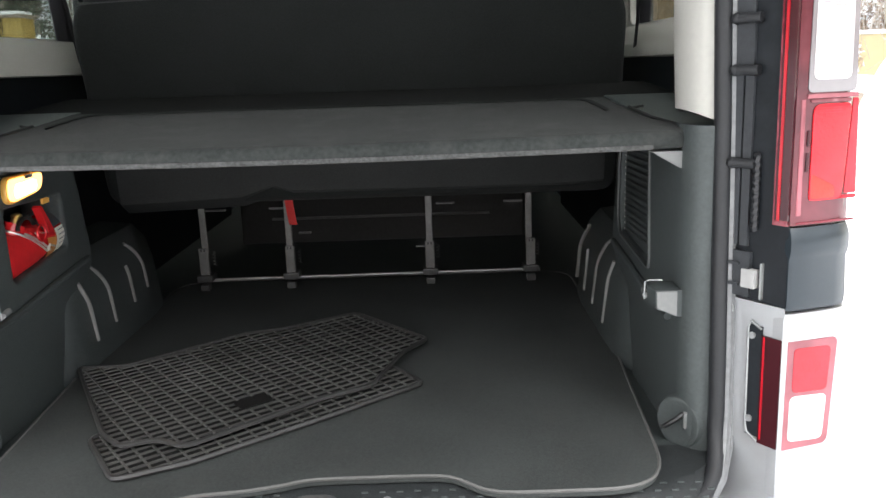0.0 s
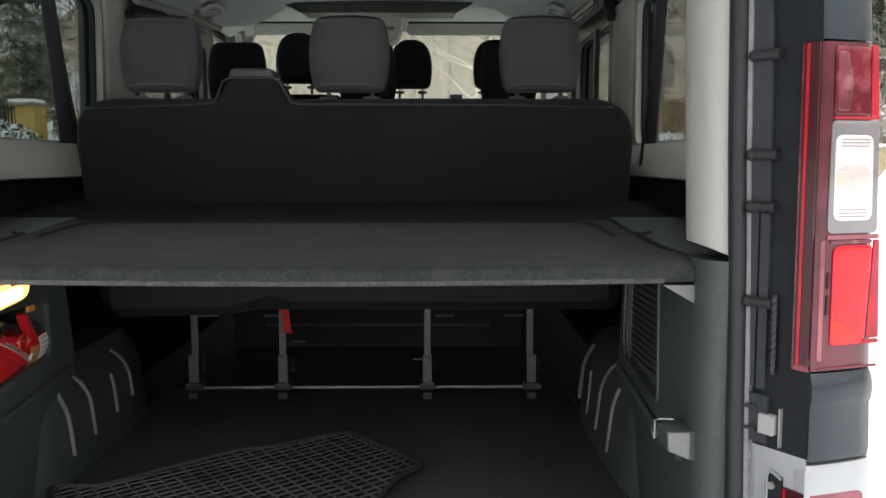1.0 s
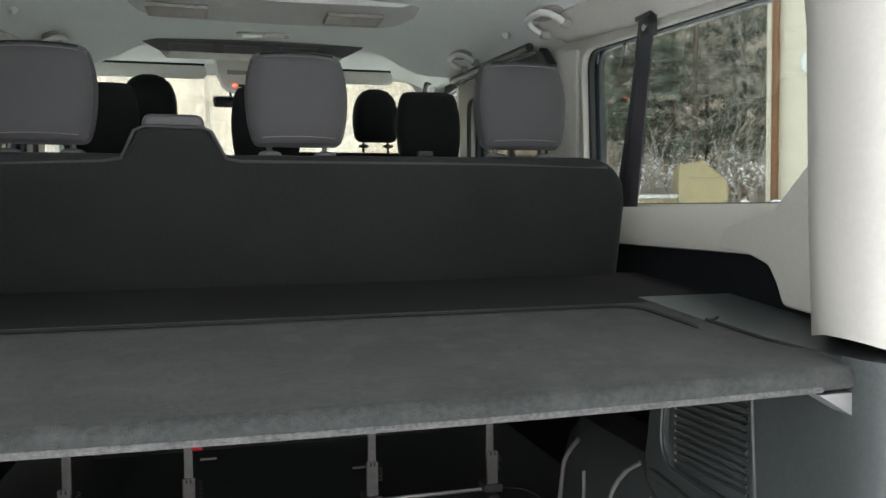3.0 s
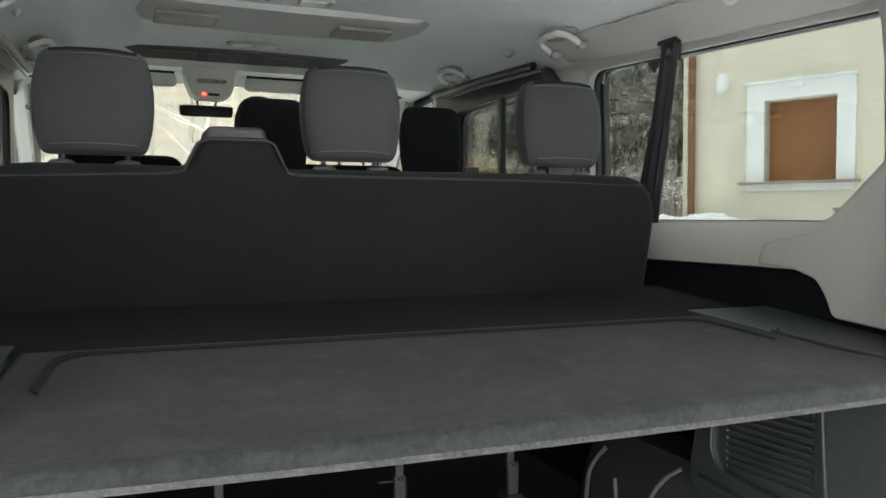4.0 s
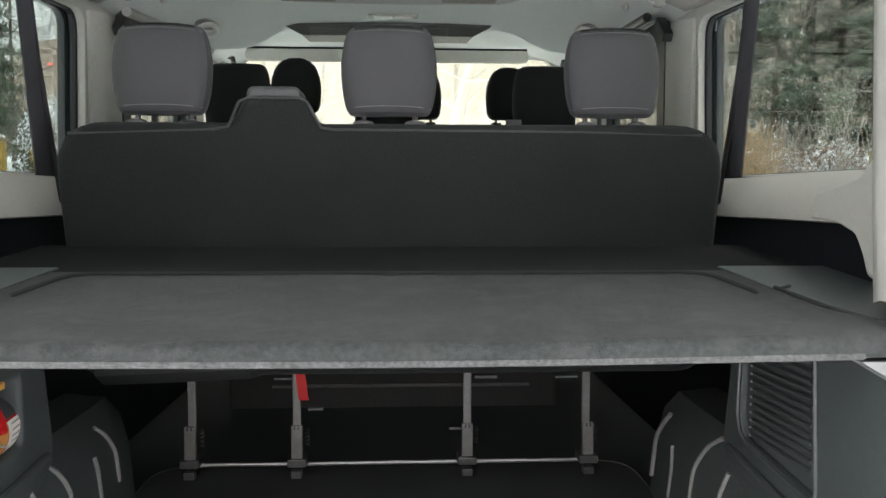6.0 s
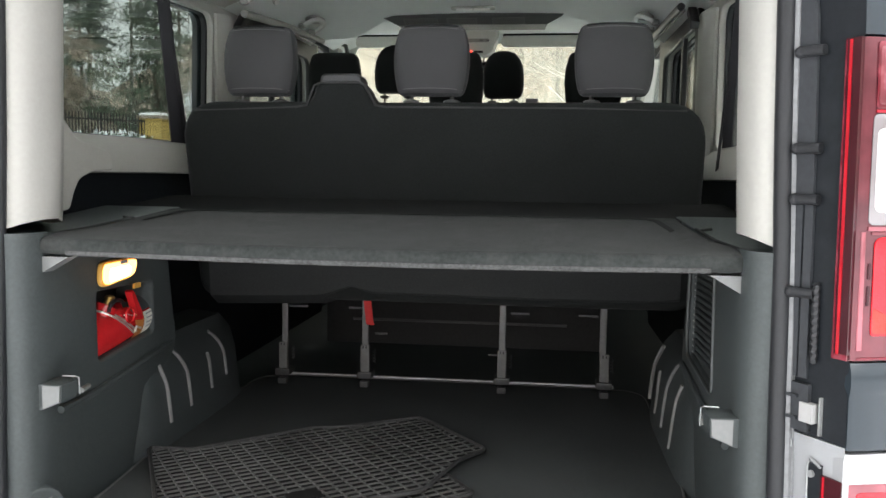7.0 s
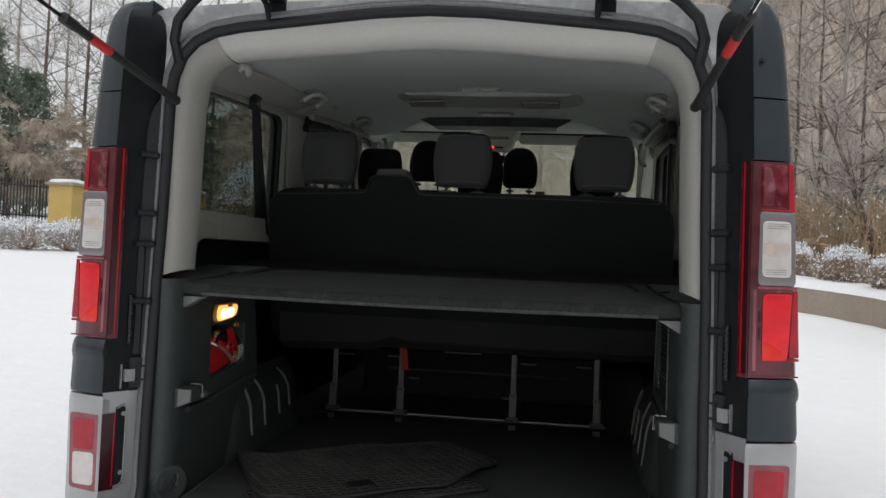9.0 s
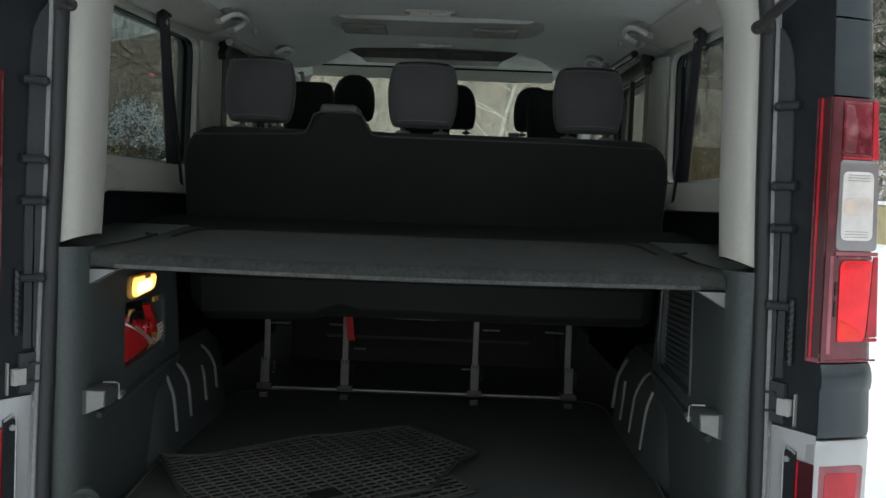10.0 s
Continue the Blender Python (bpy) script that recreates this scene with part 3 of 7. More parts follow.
def liner_ring(y):
    top = crown(y)
    drop = top - interp([(0.05, 1.72), (0.3, 1.775), (0.7, 1.80), (1.4, 1.825), (2.48, 1.84), (2.53, 1.93), (3.2, 1.93)], y)
    rear = [(0.0, 0.0), (0.2, 0.015), (0.4, 0.06), (0.48, 0.10), (0.55, 0.15), (0.61, 0.22), (0.66, 0.30), (0.74, 0.50), (0.80, 0.72), (0.85, 0.93), (0.875, 1.0)]
    lip = [(0.0, 0.0), (0.2, 0.01), (0.4, 0.05), (0.48, 0.16), (0.55, 0.42), (0.61, 0.60), (0.66, 0.655), (0.74, 0.665), (0.80, 0.74), (0.85, 0.93), (0.875, 1.0)]
    u = interp([(2.1, 0.0), (2.4, 1.0), (2.48, 1.0), (2.53, 0.0), (3.3, 0.0)], y)
    half = [(a[0], a[1] * (1 - u) + b[1] * u) for a, b in zip(rear, lip)]
    wide = interp([(0.05, 0.90), (0.45, 1.0), (3.0, 1.0)], y)
    pts = [(x * wide, y, top - k * drop) for x, k in half]
    return [(-x, y, z) for x, y, z in pts[::-1]] + pts[1:]


ceiling = part("ceiling", sheet([liner_ring(y) for y in (0.10, 0.2, 0.35, 0.5, 0.7, 0.9, 1.2, 1.6, 1.85, 2.1, 2.2, 2.3, 2.4, 2.48, 2.53, 2.7, 2.95, 3.2)], 0.012, lambda p: (0, 0, 1)), "headliner", smooth=True)
tagged(ceiling, "pale grey felt headliner of the van", "ceiling", "", "structure")
roof = part("roof", sheet([[(x * k, y, z - 0.10 * (abs(x) / 0.94) ** 4) for x in (-0.93, -0.8, -0.5, 0, 0.5, 0.8, 0.93)] for y, z, k in
                           ((0.055, 1.866, 0.83), (0.2, 1.90, 0.90), (0.35, 1.935, 0.95), (0.5, 1.97, 1.0), (1.0, 2.02, 1.0), (2.0, 2.07, 1.0), (2.5, 2.085, 1.0), (2.9, 2.09, 1.0), (3.22, 2.065, 1.0))], 0.006, lambda p: (0, 0, 1)), "slate", smooth=True)
tagged(roof, "dark slate painted van roof skin", "roof", "", "structure")

# floors
floor = part("floor", plate([(-0.72, 0.055), (0.72, 0.055), (0.73, 0.30), (0.87, 0.32), (0.87, 4.0), (-0.87, 4.0), (-0.87, 0.32), (-0.73, 0.30)], 0.05), "dark", m=pose(0, 0, 0.48))
tagged(floor, "black lined van floor", "floor", "", "structure")
CARPET = [(0.60, -0.02), (0.575, -0.085), (0.52, -0.115), (0.29, -0.115), (0.235, -0.055), (0.18, -0.05), (-0.02, -0.05), (-0.06, -0.068), (-0.13, -0.085), (-0.20, -0.09),
          (-0.27, -0.118), (-0.49, -0.12), (-0.57, -0.075), (-0.605, -0.01), (-0.648, 0.5), (-0.652, 1.24), (-0.60, 1.30), (0.60, 1.30), (0.645, 1.24), (0.638, 0.5)]
CARPET_LINE = rounded(CARPET, 0.05, 3)
carpet = part("load_carpet", plate(CARPET_LINE, 0.014, 0.003), "carpet", m=pose(0, 0, 0.533))
tagged(carpet, "black load floor mat with a wavy rear edge", "floor mat", "", "structure")
part("piping", tube([(x, y, 0.013) for x, y in CARPET_LINE], 0.0034, 5, closed=True), "piping", carpet, "grey bound edge")

# plastic sill with studs and the lock's striker
sill = part("door_sill", loft([[(x, y, z) for y, z in ((0.06, 0.532), (-0.07 + c * 0.6, 0.531), (-0.100 + c, 0.527), (-0.117 + c, 0.515), (-0.124 + c, 0.49), (-0.12 + c, 0.44), (0.06, 0.44))] for x, c in ((-0.712, 0.135), (-0.69, 0.10), (-0.655, 0.05), (-0.60, 0.005), (-0.5, 0.0), (0.5, 0.0), (0.60, 0.005), (0.655, 0.05), (0.69, 0.10), (0.712, 0.135))]), "sill", smooth=True)
tagged(sill, "black studded plastic sill of the tailgate opening", "door sill", "", "structure")
studs = []
for ix in range(44):
    for iy, y in enumerate((-0.074, -0.094, -0.112)):
        x = -0.64 + ix * 0.03 + (iy % 2) * 0.015
        if abs(x + 0.0) > 0.06:
            studs.append(box(0.011, 0.003, 0.003, (x, y, 0.5315 if y > -0.08 else (0.529 if y > -0.1 else 0.525))))
tagged(part("studs", join(*studs), "dark", sill, "rows of small raised studs"), kind="stuff")
part("striker_plate", plate(rounded([(-0.045, -0.03), (0.045, -0.03), (0.035, 0.03), (-0.035, 0.03)], 0.02), 0.006, 0.002), "foot", sill, "dull metal striker plate", m=pose(0.0, -0.118, 0.526, 18, 0, 0))
for x in (-0.36, 0.12, 0.31):
    part("screw", tube([(x, -0.10, 0.527), (x, -0.10, 0.534)], 0.007, 10), "steel", sill, "round screw head")

# windscreen, dashboard and front end that close the place
def slanted(bm):
    """From XY into the windscreen's slope."""
    a = math.atan2(2.03 - 1.20, 4.03 - 3.20)
    m = Matrix.Translation((0, 3.20, 2.03)) @ Matrix.Rotation(-a, 4, "X")
    bmesh.ops.transform(bm, matrix=m, verts=bm.verts)
    return bm


scr = rounded([(-0.80, 0.06), (0.80, 0.06), (0.86, 1.16), (-0.86, 1.16)], 0.1)
surround = part("window_7", slanted(plate([(-0.93, -0.06), (0.93, -0.06), (0.98, 1.24), (-0.98, 1.24)], 0.03, 0.004, [scr])), "headliner")
tagged(surround, "windscreen with pale inner surround and hazy glass", "windscreen", "", "structure")
ws = part("pane", slanted(plate(scr, 0.005)), "haze_glass", surround, "hazy fogged windscreen glass")
ws.visible_shadow = False
dash = part("dashboard", loft([[(x, y, z) for y, z in ((3.36, 0.6), (3.36, 1.0), (3.43, 1.12), (3.6, 1.17), (3.98, 1.17), (4.02, 1.1), (4.02, 0.6))] for x in (-0.86, -0.3, 0.3, 0.86)]), "dark", smooth=True)
tagged(dash, "black plastic dashboard under the windscreen", "dashboard", "", "structure")
tagged(part("front_panel", box(1.9, 0.03, 0.95, (0, 4.06, 0.72)), "slate"), "slate painted front bulkhead panel", "van front", "", "structure")

# ---- rear body of the van ----
van = thing("van", "grey van with dark corner panels and its tailgate open", "van")
OUT = [(0.25, 0.902), (0.80, 0.907), (0.95, 0.899), (1.20, 0.886), (1.45, 0.873), (1.60, 0.860), (1.70, 0.850), (1.78, 0.836), (1.82, 0.820), (1.85, 0.795)]
INN = [(0.25, 0.795), (0.95, 0.787), (1.45, 0.782), (1.60, 0.776), (1.84, 0.765)]


def corner_ring(z, grow=0.0, back=-0.062, inner=1.0):
    o, i = interp(OUT, z) + grow, interp(INN, z) - grow * inner
    w = o - i
    return [(i - 0.035, 0.0, z), (i - 0.003, back + 0.002 - grow, z), (i + 0.004, back - grow, z), (i + w * 0.35, back + w * 0.09 - grow, z), (i + w * 0.7, back + w * 0.2 - grow, z), (o - 0.010, back + w * 0.3, z), (o - 0.002, back + w * 0.36 + 0.008, z),
            (o + 0.002, back + 0.10, z), (o + 0.014, 0.31, z), (o - 0.05, 0.31, z)]


def flank(u, z, proud=0.0):
    """A point on the slanting inner flank: u from the corner's edge (0) to the seal (1)."""
    i = interp(INN, z)
    return (i - 0.004 - 0.072 * u - 0.82 * proud, -0.062 + 0.106 * u - 0.57 * proud, z)


def flank_plate(u0, u1, z0, z1, th):
    """A thin plate lying on the flank."""
    zs = [z0 + (z1 - z0) * k / 6 for k in range(7)]
    return loft([[flank(u0, z, 0.0), flank(u0, z, th), flank(u1, z, th), flank(u1, z, 0.0)] for z in zs])


def both(name, make, mat, parent, label="", smooth=False):
    """The same part on the right and, mirrored, on the left."""
    r = part(name, make(), mat, parent, label, smooth=smooth)
    l = part(name, mirrored(make()), mat, parent, label, smooth=smooth)
    return r, l


both("corner_panel", lambda: loft([corner_ring(z) for z in (1.462, 1.50, 1.55, 1.600)]), "slate", van, "slate grey corner panel above the tail lamp", True)
both("corner_cap", lambda: loft([corner_ring(z, 0.0, b) for z, b in ((1.604, -0.062), (1.66, -0.062), (1.72, -0.062), (1.77, -0.060), (1.80, -0.055), (1.822, -0.045), (1.838, -0.030), (1.848, -0.010), (1.854, 0.02))]), "slate", van, "slate grey rounded roof corner", True)
both("corner_stud", lambda: blob(0.007, 0.006, 0.007, (0.79, -0.068, 1.685), 2, 12, 8), "rubber", van, "black rubber stud")
both("lower_corner", lambda: loft([corner_ring(z, g, -0.062, 0.0) for z, g in ((0.826, 0.0), (0.838, 0.003), (0.912, 0.003), (0.918, 0.007), (0.930, 0.009), (0.944, 0.0085), (0.956, 0.005), (0.965, 0.0))]), "slate", van, "slate grey panel below the tail lamp", True)
# silver bumper corner with a step
both("bumper_corner", lambda: loft([corner_ring(z, g) for z, g in ((0.24, -0.02), (0.30, 0.0), (0.475, 0.0), (0.485, 0.0), (0.49, 0.004), (0.81, 0.004), (0.820, 0.0))]), "silver", van, "silver painted bumper corner", True)
both("bumper_jamb", lambda: loft([[flank(0.0, z, 0.001), flank(0.5, z, 0.001), flank(0.85, z, 0.002), (0.712, 0.06, z), (0.80, 0.06, z)] for z in (0.26, 0.45, 0.65, 0.74, 0.830)]), "silver", van, "silver inner jamb", True)
part("bumper", loft([[(x, y, z) for y, z in ((-0.10, 0.24), (-0.17, 0.28), (-0.185, 0.40), (-0.175, 0.44), (-0.06, 0.44), (-0.06, 0.24))] for x in (-0.80, -0.4, 0, 0.4, 0.80)]), "silver", van, "silver painted bumper", smooth=True)

# black jamb channel beside the opening
both("jamb", lambda: loft([[(x, y + d, z) for x, y, z in (flank(0.0, z, 0.001), flank(0.5, z, 0.001), flank(0.9, z, 0.001), (0.705, 0.06, z), (0.80, 0.07, z))] for z, d in ((0.833, 0), (0.95, 0), (1.2, 0), (1.45, 0), (1.6, 0), (1.72, 0), (1.77, 0.004), (1.80, 0.014), (1.82, 0.032), (1.83, 0.055))]), "jamb", van, "black painted jamb", True)
for u0, u1, z0, z1 in ((0.71, 0.89, 0.925, 1.212), (0.56, 0.68, 0.925, 1.205)):
    both("jamb_strip", lambda: flank_plate(u0, u1, z0, z1, 0.007), "strip", van, "grey plastic drain strip")
both("jamb_strip", lambda: loft([[flank(u, z, 0.0), flank(u, z, 0.007), flank(0.885, z, 0.007), flank(0.885, z, 0.0)] for u, z in ((0.57, 1.222), (0.585, 1.35), (0.60, 1.50), (0.63, 1.545), (0.70, 1.575), (0.80, 1.595), (0.85, 1.60))]), "strip", van, "grey plastic drain strip with a rounded top")
for z in (1.447, 1.295, 1.214, 1.064):
    both("rubber_stop", lambda z=z: join(tube([flank(0.79, z, 0.013), flank(0.48, z, 0.008)], 0.0085, 12), blob(0.0098, 0.0098, 0.0098, flank(0.80, z, 0.013), 2, 12, 8)), "rubber", van, "black rubber stop")
both("wiring_loom", lambda: tube([flank(0.46, 0.955 + i * 0.006, 0.006 + 0.003 * (i % 2)) for i in range(22)], 0.006, 6), "rubber", van, "short corrugated black loom")
both("striker_housing", lambda: join(flank_plate(0.50, 0.96, 0.838, 0.916, 0.010), flank_plate(0.64, 0.87, 0.892, 0.897, 0.016), flank_plate(0.64, 0.87, 0.856, 0.861, 0.016)), "strip", van, "black plastic fitting in the jamb")
both("striker", lambda: flank_plate(0.395, 0.585, 0.856, 0.887, 0.016), "pale_block", van, "pale plastic striker block")
both("jamb_edge", lambda: flank_plate(0.325, 0.35, 0.838, 0.900, 0.008), "steel", van, "thin metal lip")
both("grommet", lambda: tube([flank(0.83, 0.812, 0.0), flank(0.83, 0.812, 0.010)], 0.013, 16), "rubber", van, "round rubber grommet")
both("grommet_ring", lambda: tube([Vector(flank(0.83, 0.812, 0.008)) + Vector((0.57 * 0.013 * math.cos(t), -0.82 * 0.013 * math.cos(t), 0.013 * math.sin(t))) for t in (k * math.pi / 8 for k in range(16))], 0.002, 5, closed=True), "steel", van, "thin bright ring")
part("tow_cap", join(tube([(-0.752, -0.02, 0.432), (-0.750, -0.075, 0.432)], 0.024, 18), tube([(-0.752, -0.02, 0.432), (-0.750, -0.082, 0.432)], 0.012, 12)), "rubber", van, "round black cap in the bumper")

# band over the opening
top_out = [(-0.775, 1.60), (-0.773, 1.78), (-0.755, 1.825), (-0.70, 1.846), (-0.45, 1.858), (0, 1.868), (0.45, 1.858), (0.70, 1.846), (0.755, 1.825), (0.773, 1.78), (0.775, 1.60)]
top_in = [(x, z) for x, y, z in arch(0.004) if z > 1.60]
part("roof_band", on_xz(plate(top_out + top_in[::-1], 0.02, 0.003), 0.05), "jamb_silver", van, "dusty grey painted band over the opening")
for x in (-0.40, 0.44):
    part("hinge", join(box(0.045, 0.10, 0.012, (x, -0.01, 1.862), 0.003), box(0.05, 0.012, 0.035, (x, 0.035, 1.84), 0.003)), "jamb", van, "dark painted tailgate hinge")
    part("hinge_arm", tube([(x - 0.02, 0.03, 1.81), (x - 0.02, 0.0, 1.845), (x - 0.015, -0.08, 1.86)], 0.008, 6), "jamb", van)

# rubber seal round the opening
part("door_seal", tube(arch(0.006, -0.012, closed=True), 0.016, 10, closed=True), "rubber", van, "black rubber door seal", smooth=True)
for k, (o, r) in enumerate(((0.019, 0.0065), (0.028, 0.0055), (0.036, 0.0055))):
    part("seal_ridge", tube(arch(o, -0.022 + 0.004 * k, closed=True), r, 7, closed=True), "seal_grey", van, "grey ridge of the rubber seal", smooth=True)

# tail lamps
def lens_plate(pts, r, th, fx):
    """A lens lying on the slanting rear face of the corner."""
    bm = on_xz(plate(rounded(pts, r), th, min(0.001, th * 0.3)), -0.062)
    for v in bm.verts:
        v.co.y += max(0.0, v.co.x - 0.79) * 0.27
    return fx(bm)


def tail_lamp(flip):
    fx = mirrored if flip else (lambda bm: bm)
    lamp = part("tail_lamp", fx(loft([corner_ring(z, 0.002) for z in (0.969, 0.98, 1.1, 1.2, 1.3, 1.447, 1.458)])), "smoke", van, "tall red and white tail lamp", smooth=True)

    def face(pts, r, lift, mat, name, label):
        """A lens zone, hardly proud of the lamp's glossy cover."""
        part(name, lens_plate(pts, r, 0.0032 + lift * 0.0005, fx), mat, lamp, label, smooth=True)
    face([(0.799, 1.352), (0.860, 1.352), (0.856, 1.452), (0.797, 1.452)], 0.006, 1, "smoke_wine", "upper_lens", "dark wine-red smoky lens")
    # a reflection in the cover, put in as a pink patch
    face([(0.803, 1.358), (0.826, 1.358), (0.829, 1.40), (0.818, 1.445), (0.801, 1.445)], 0.006, 2, "smoke_mid", "pink_reflection", "dusky pink reflection coloured onto the lens")
    face([(0.862, 1.349), (0.876, 1.349), (0.868, 1.455), (0.857, 1.455)], 0.004, 2, "red_mid", "edge_lens", "red edge strip")
    face([(0.799, 1.3465), (0.877, 1.3465), (0.877, 1.351), (0.799, 1.351)], 0.001, 3, "red_mid", "edge_lens", "thin red cross line")
    face([(0.797, 1.178), (0.884, 1.178), (0.877, 1.345), (0.796, 1.345)], 0.010, 1, "grey_lens", "clear_lens", "grey clear lens surround")
    face([(0.805, 1.197), (0.873, 1.197), (0.868, 1.324), (0.803, 1.324)], 0.013, 3, "white_lens", "indicator_lens", "milky white indicator lens")
    for z in (1.203, 1.208, 1.213, 1.307, 1.312, 1.317):
        face([(0.813, z), (0.862, z), (0.862, z + 0.001), (0.813, z + 0.001)], 0.0003, 4, "grey_lens", "lens_line", "fine moulded line")
    face([(0.807, 1.243), (0.868, 1.243), (0.867, 1.279), (0.807, 1.279)], 0.017, 4, "white_warm", "bulb_tint", "faint warm tint of the bulb")
    face([(0.808, 1.249), (0.830, 1.249), (0.830, 1.271), (0.808, 1.271)], 0.010, 5, "amber", "bulb", "faint amber bulb behind the lens")
    face([(0.797, 1.169), (0.888, 1.169), (0.887, 1.176), (0.797, 1.176)], 0.001, 2, "smoke_pink", "cross_rim", "pinkish cross rim")
    face([(0.803, 1.1625), (0.876, 1.1625), (0.876, 1.168), (0.803, 1.168)], 0.002, 1, "smoke_mid", "dark_band", "smoky band above the brake lens")
    face([(0.811, 1.008), (0.868, 1.008), (0.872, 1.03), (0.877, 1.160), (0.809, 1.160)], [0.006, 0.010, 0.02, 0.008, 0.016], 2, "red_bright", "brake_lens", "bright red brake lens")
    for z in (1.146, 1.150, 1.154):
        face([(0.818, z), (0.860, z), (0.860, z + 0.001), (0.818, z + 0.001)], 0.0003, 3, "red_mid", "lens_line", "fine moulded line")
    # brighter foot of the brake lens: its reflection as a colour patch
    face([(0.813, 1.011), (0.858, 1.011), (0.856, 1.030), (0.812, 1.052)], 0.006, 3, "red_orange", "brake_reflection", "orange-red reflection coloured low on the lens")
    face([(0.874, 1.016), (0.897, 1.016), (0.889, 1.168), (0.879, 1.168)], 0.004, 1, "red_mid", "edge_lens", "translucent red outer edge")
    face([(0.862, 1.008), (0.897, 1.008), (0.897, 1.0145), (0.870, 1.0145)], 0.003, 3, "red_mid", "nib", "red locating nib")
    face([(0.791, 0.971), (0.897, 0.971), (0.897, 0.9745), (0.791, 0.9745)], 0.001, 1, "smoke_wine", "lower_rim", "dark red lower rim")
    face([(0.7895, 0.985), (0.7985, 0.985), (0.7945, 1.168), (0.7870, 1.168)], 0.001, 1, "smoke_pink", "inner_column", "pinkish grey inner column")
    for z0, z1 in ((1.055, 1.085), (1.095, 1.12)):
        face([(0.801, z0), (0.806, z0), (0.806, z1), (0.801, z1)], 0.002, 2, "smoke_dark", "slot", "small dark slot beside the brake lens")
    # wrap-round flank with its light line
    part("flank_lens", fx(flank_plate(0.0, 0.20, 0.970, 1.458, 0.008)), "smoke_dark", lamp, "dark red inner flank")
    part("red_line", fx(flank_plate(0.112, 0.148, 0.976, 1.456, 0.0092)), "red_line", lamp, "red light line")
    part("red_line", fx(flank_plate(0.180, 0.202, 0.972, 1.456, 0.0088)), "smoke_wine", lamp, "dim red edge line")
    part("flank_foot", fx(flank_plate(0.0, 0.20, 0.969, 0.978, 0.0092)), "smoke_wine", lamp, "dark red lower edge")
    return lamp


def fog_lamp(flip):
    fx = mirrored if flip else (lambda bm: bm)
    lamp = part("fog_lamp", lens_plate([(0.791, 0.578), (0.880, 0.580), (0.886, 0.772), (0.791, 0.774)], [0.001, 0.014, 0.010, 0.001], 0.0045, fx), "smoke_pink", van, "small red and white bumper lamp")
    part("flank_lens", fx(flank_plate(0.0, 0.29, 0.580, 0.776, 0.006)), "smoke_dark", lamp, "dark red flank")
    part("red_line", fx(flank_plate(0.235, 0.26, 0.588, 0.774, 0.0072)), "red_line", lamp, "bright red line")
    part("fog_lens", lens_plate([(0.804, 0.682), (0.871, 0.680), (0.874, 0.759), (0.803, 0.761)], 0.010, 0.0055, fx), "red_mid", lamp, "bright red lens")
    part("reverse_rim", lens_plate([(0.801, 0.593), (0.869, 0.590), (0.872, 0.673), (0.801, 0.676)], 0.012, 0.0052, fx), "white_lens", lamp, "white lens rim")
    part("reverse_lens", lens_plate([(0.806, 0.599), (0.864, 0.596), (0.867, 0.668), (0.806, 0.670)], 0.010, 0.0058, fx), "white_lens", lamp, "white reversing lens")
    part("side_plate", fx(flank_plate(0.29, 0.475, 0.590, 0.790, 0.006)), "jamb", lamp, "black backing plate")
    part("plate_rim", fx(tube([flank(0.29, 0.787, 0.006), flank(0.45, 0.797, 0.006), flank(0.485, 0.785, 0.006), flank(0.480, 0.61, 0.006), flank(0.45, 0.594, 0.006), flank(0.29, 0.582, 0.006)], 0.0022, 6)), "steel", lamp, "bright metal rim")
    for z in (0.773, 0.621):
        part("screw", fx(tube([flank(0.42, z, 0.004), flank(0.42, z, 0.010)], 0.006, 10)), "steel", lamp)
    return lamp


for flip in (False, True):
    tail_lamp(flip)
    fog_lamp(flip)

# open tailgate overhead and its two gas struts
gate = part("tailgate", loft([[(-0.66 * k, y, z), (-0.60 * k, y, z - 0.02), (0.60 * k, y, z - 0.02), (0.66 * k, y, z), (0.66 * k, y, z + 0.05), (-0.66 * k, y, z + 0.05)] for y, z, k in
                              ((-0.075, 1.862, 0.97), (-0.10, 1.850, 1.0), (-0.4, 1.90, 1.03), (-0.8, 1.985, 1.05), (-1.25, 2.10, 1.05))]), "jamb", van, "open tailgate overhead", smooth=True)
part("gate_trim", loft([[(-0.58, y, z), (0.58, y, z), (0.58, y, z + 0.012), (-0.58, y, z + 0.012)] for y, z in ((-0.16, 1.838), (-0.5, 1.895), (-1.15, 2.05))]), "dark", gate, "dark inner lining")
both("gate_edge", lambda: tube([(0.64, -0.08, 1.866), (0.66, -0.11, 1.852), (0.672, -0.4, 1.90)], 0.010, 8), "silver", gate, "silver painted edge")
both("wiring_sleeve", lambda: tube([(0.665, 0.03, 1.70), (0.672, 0.012, 1.755), (0.655, -0.005, 1.80), (0.61, -0.03, 1.835), (0.56, -0.07, 1.852)], 0.014, 8), "rubber", gate, "corrugated black wiring sleeve", True)
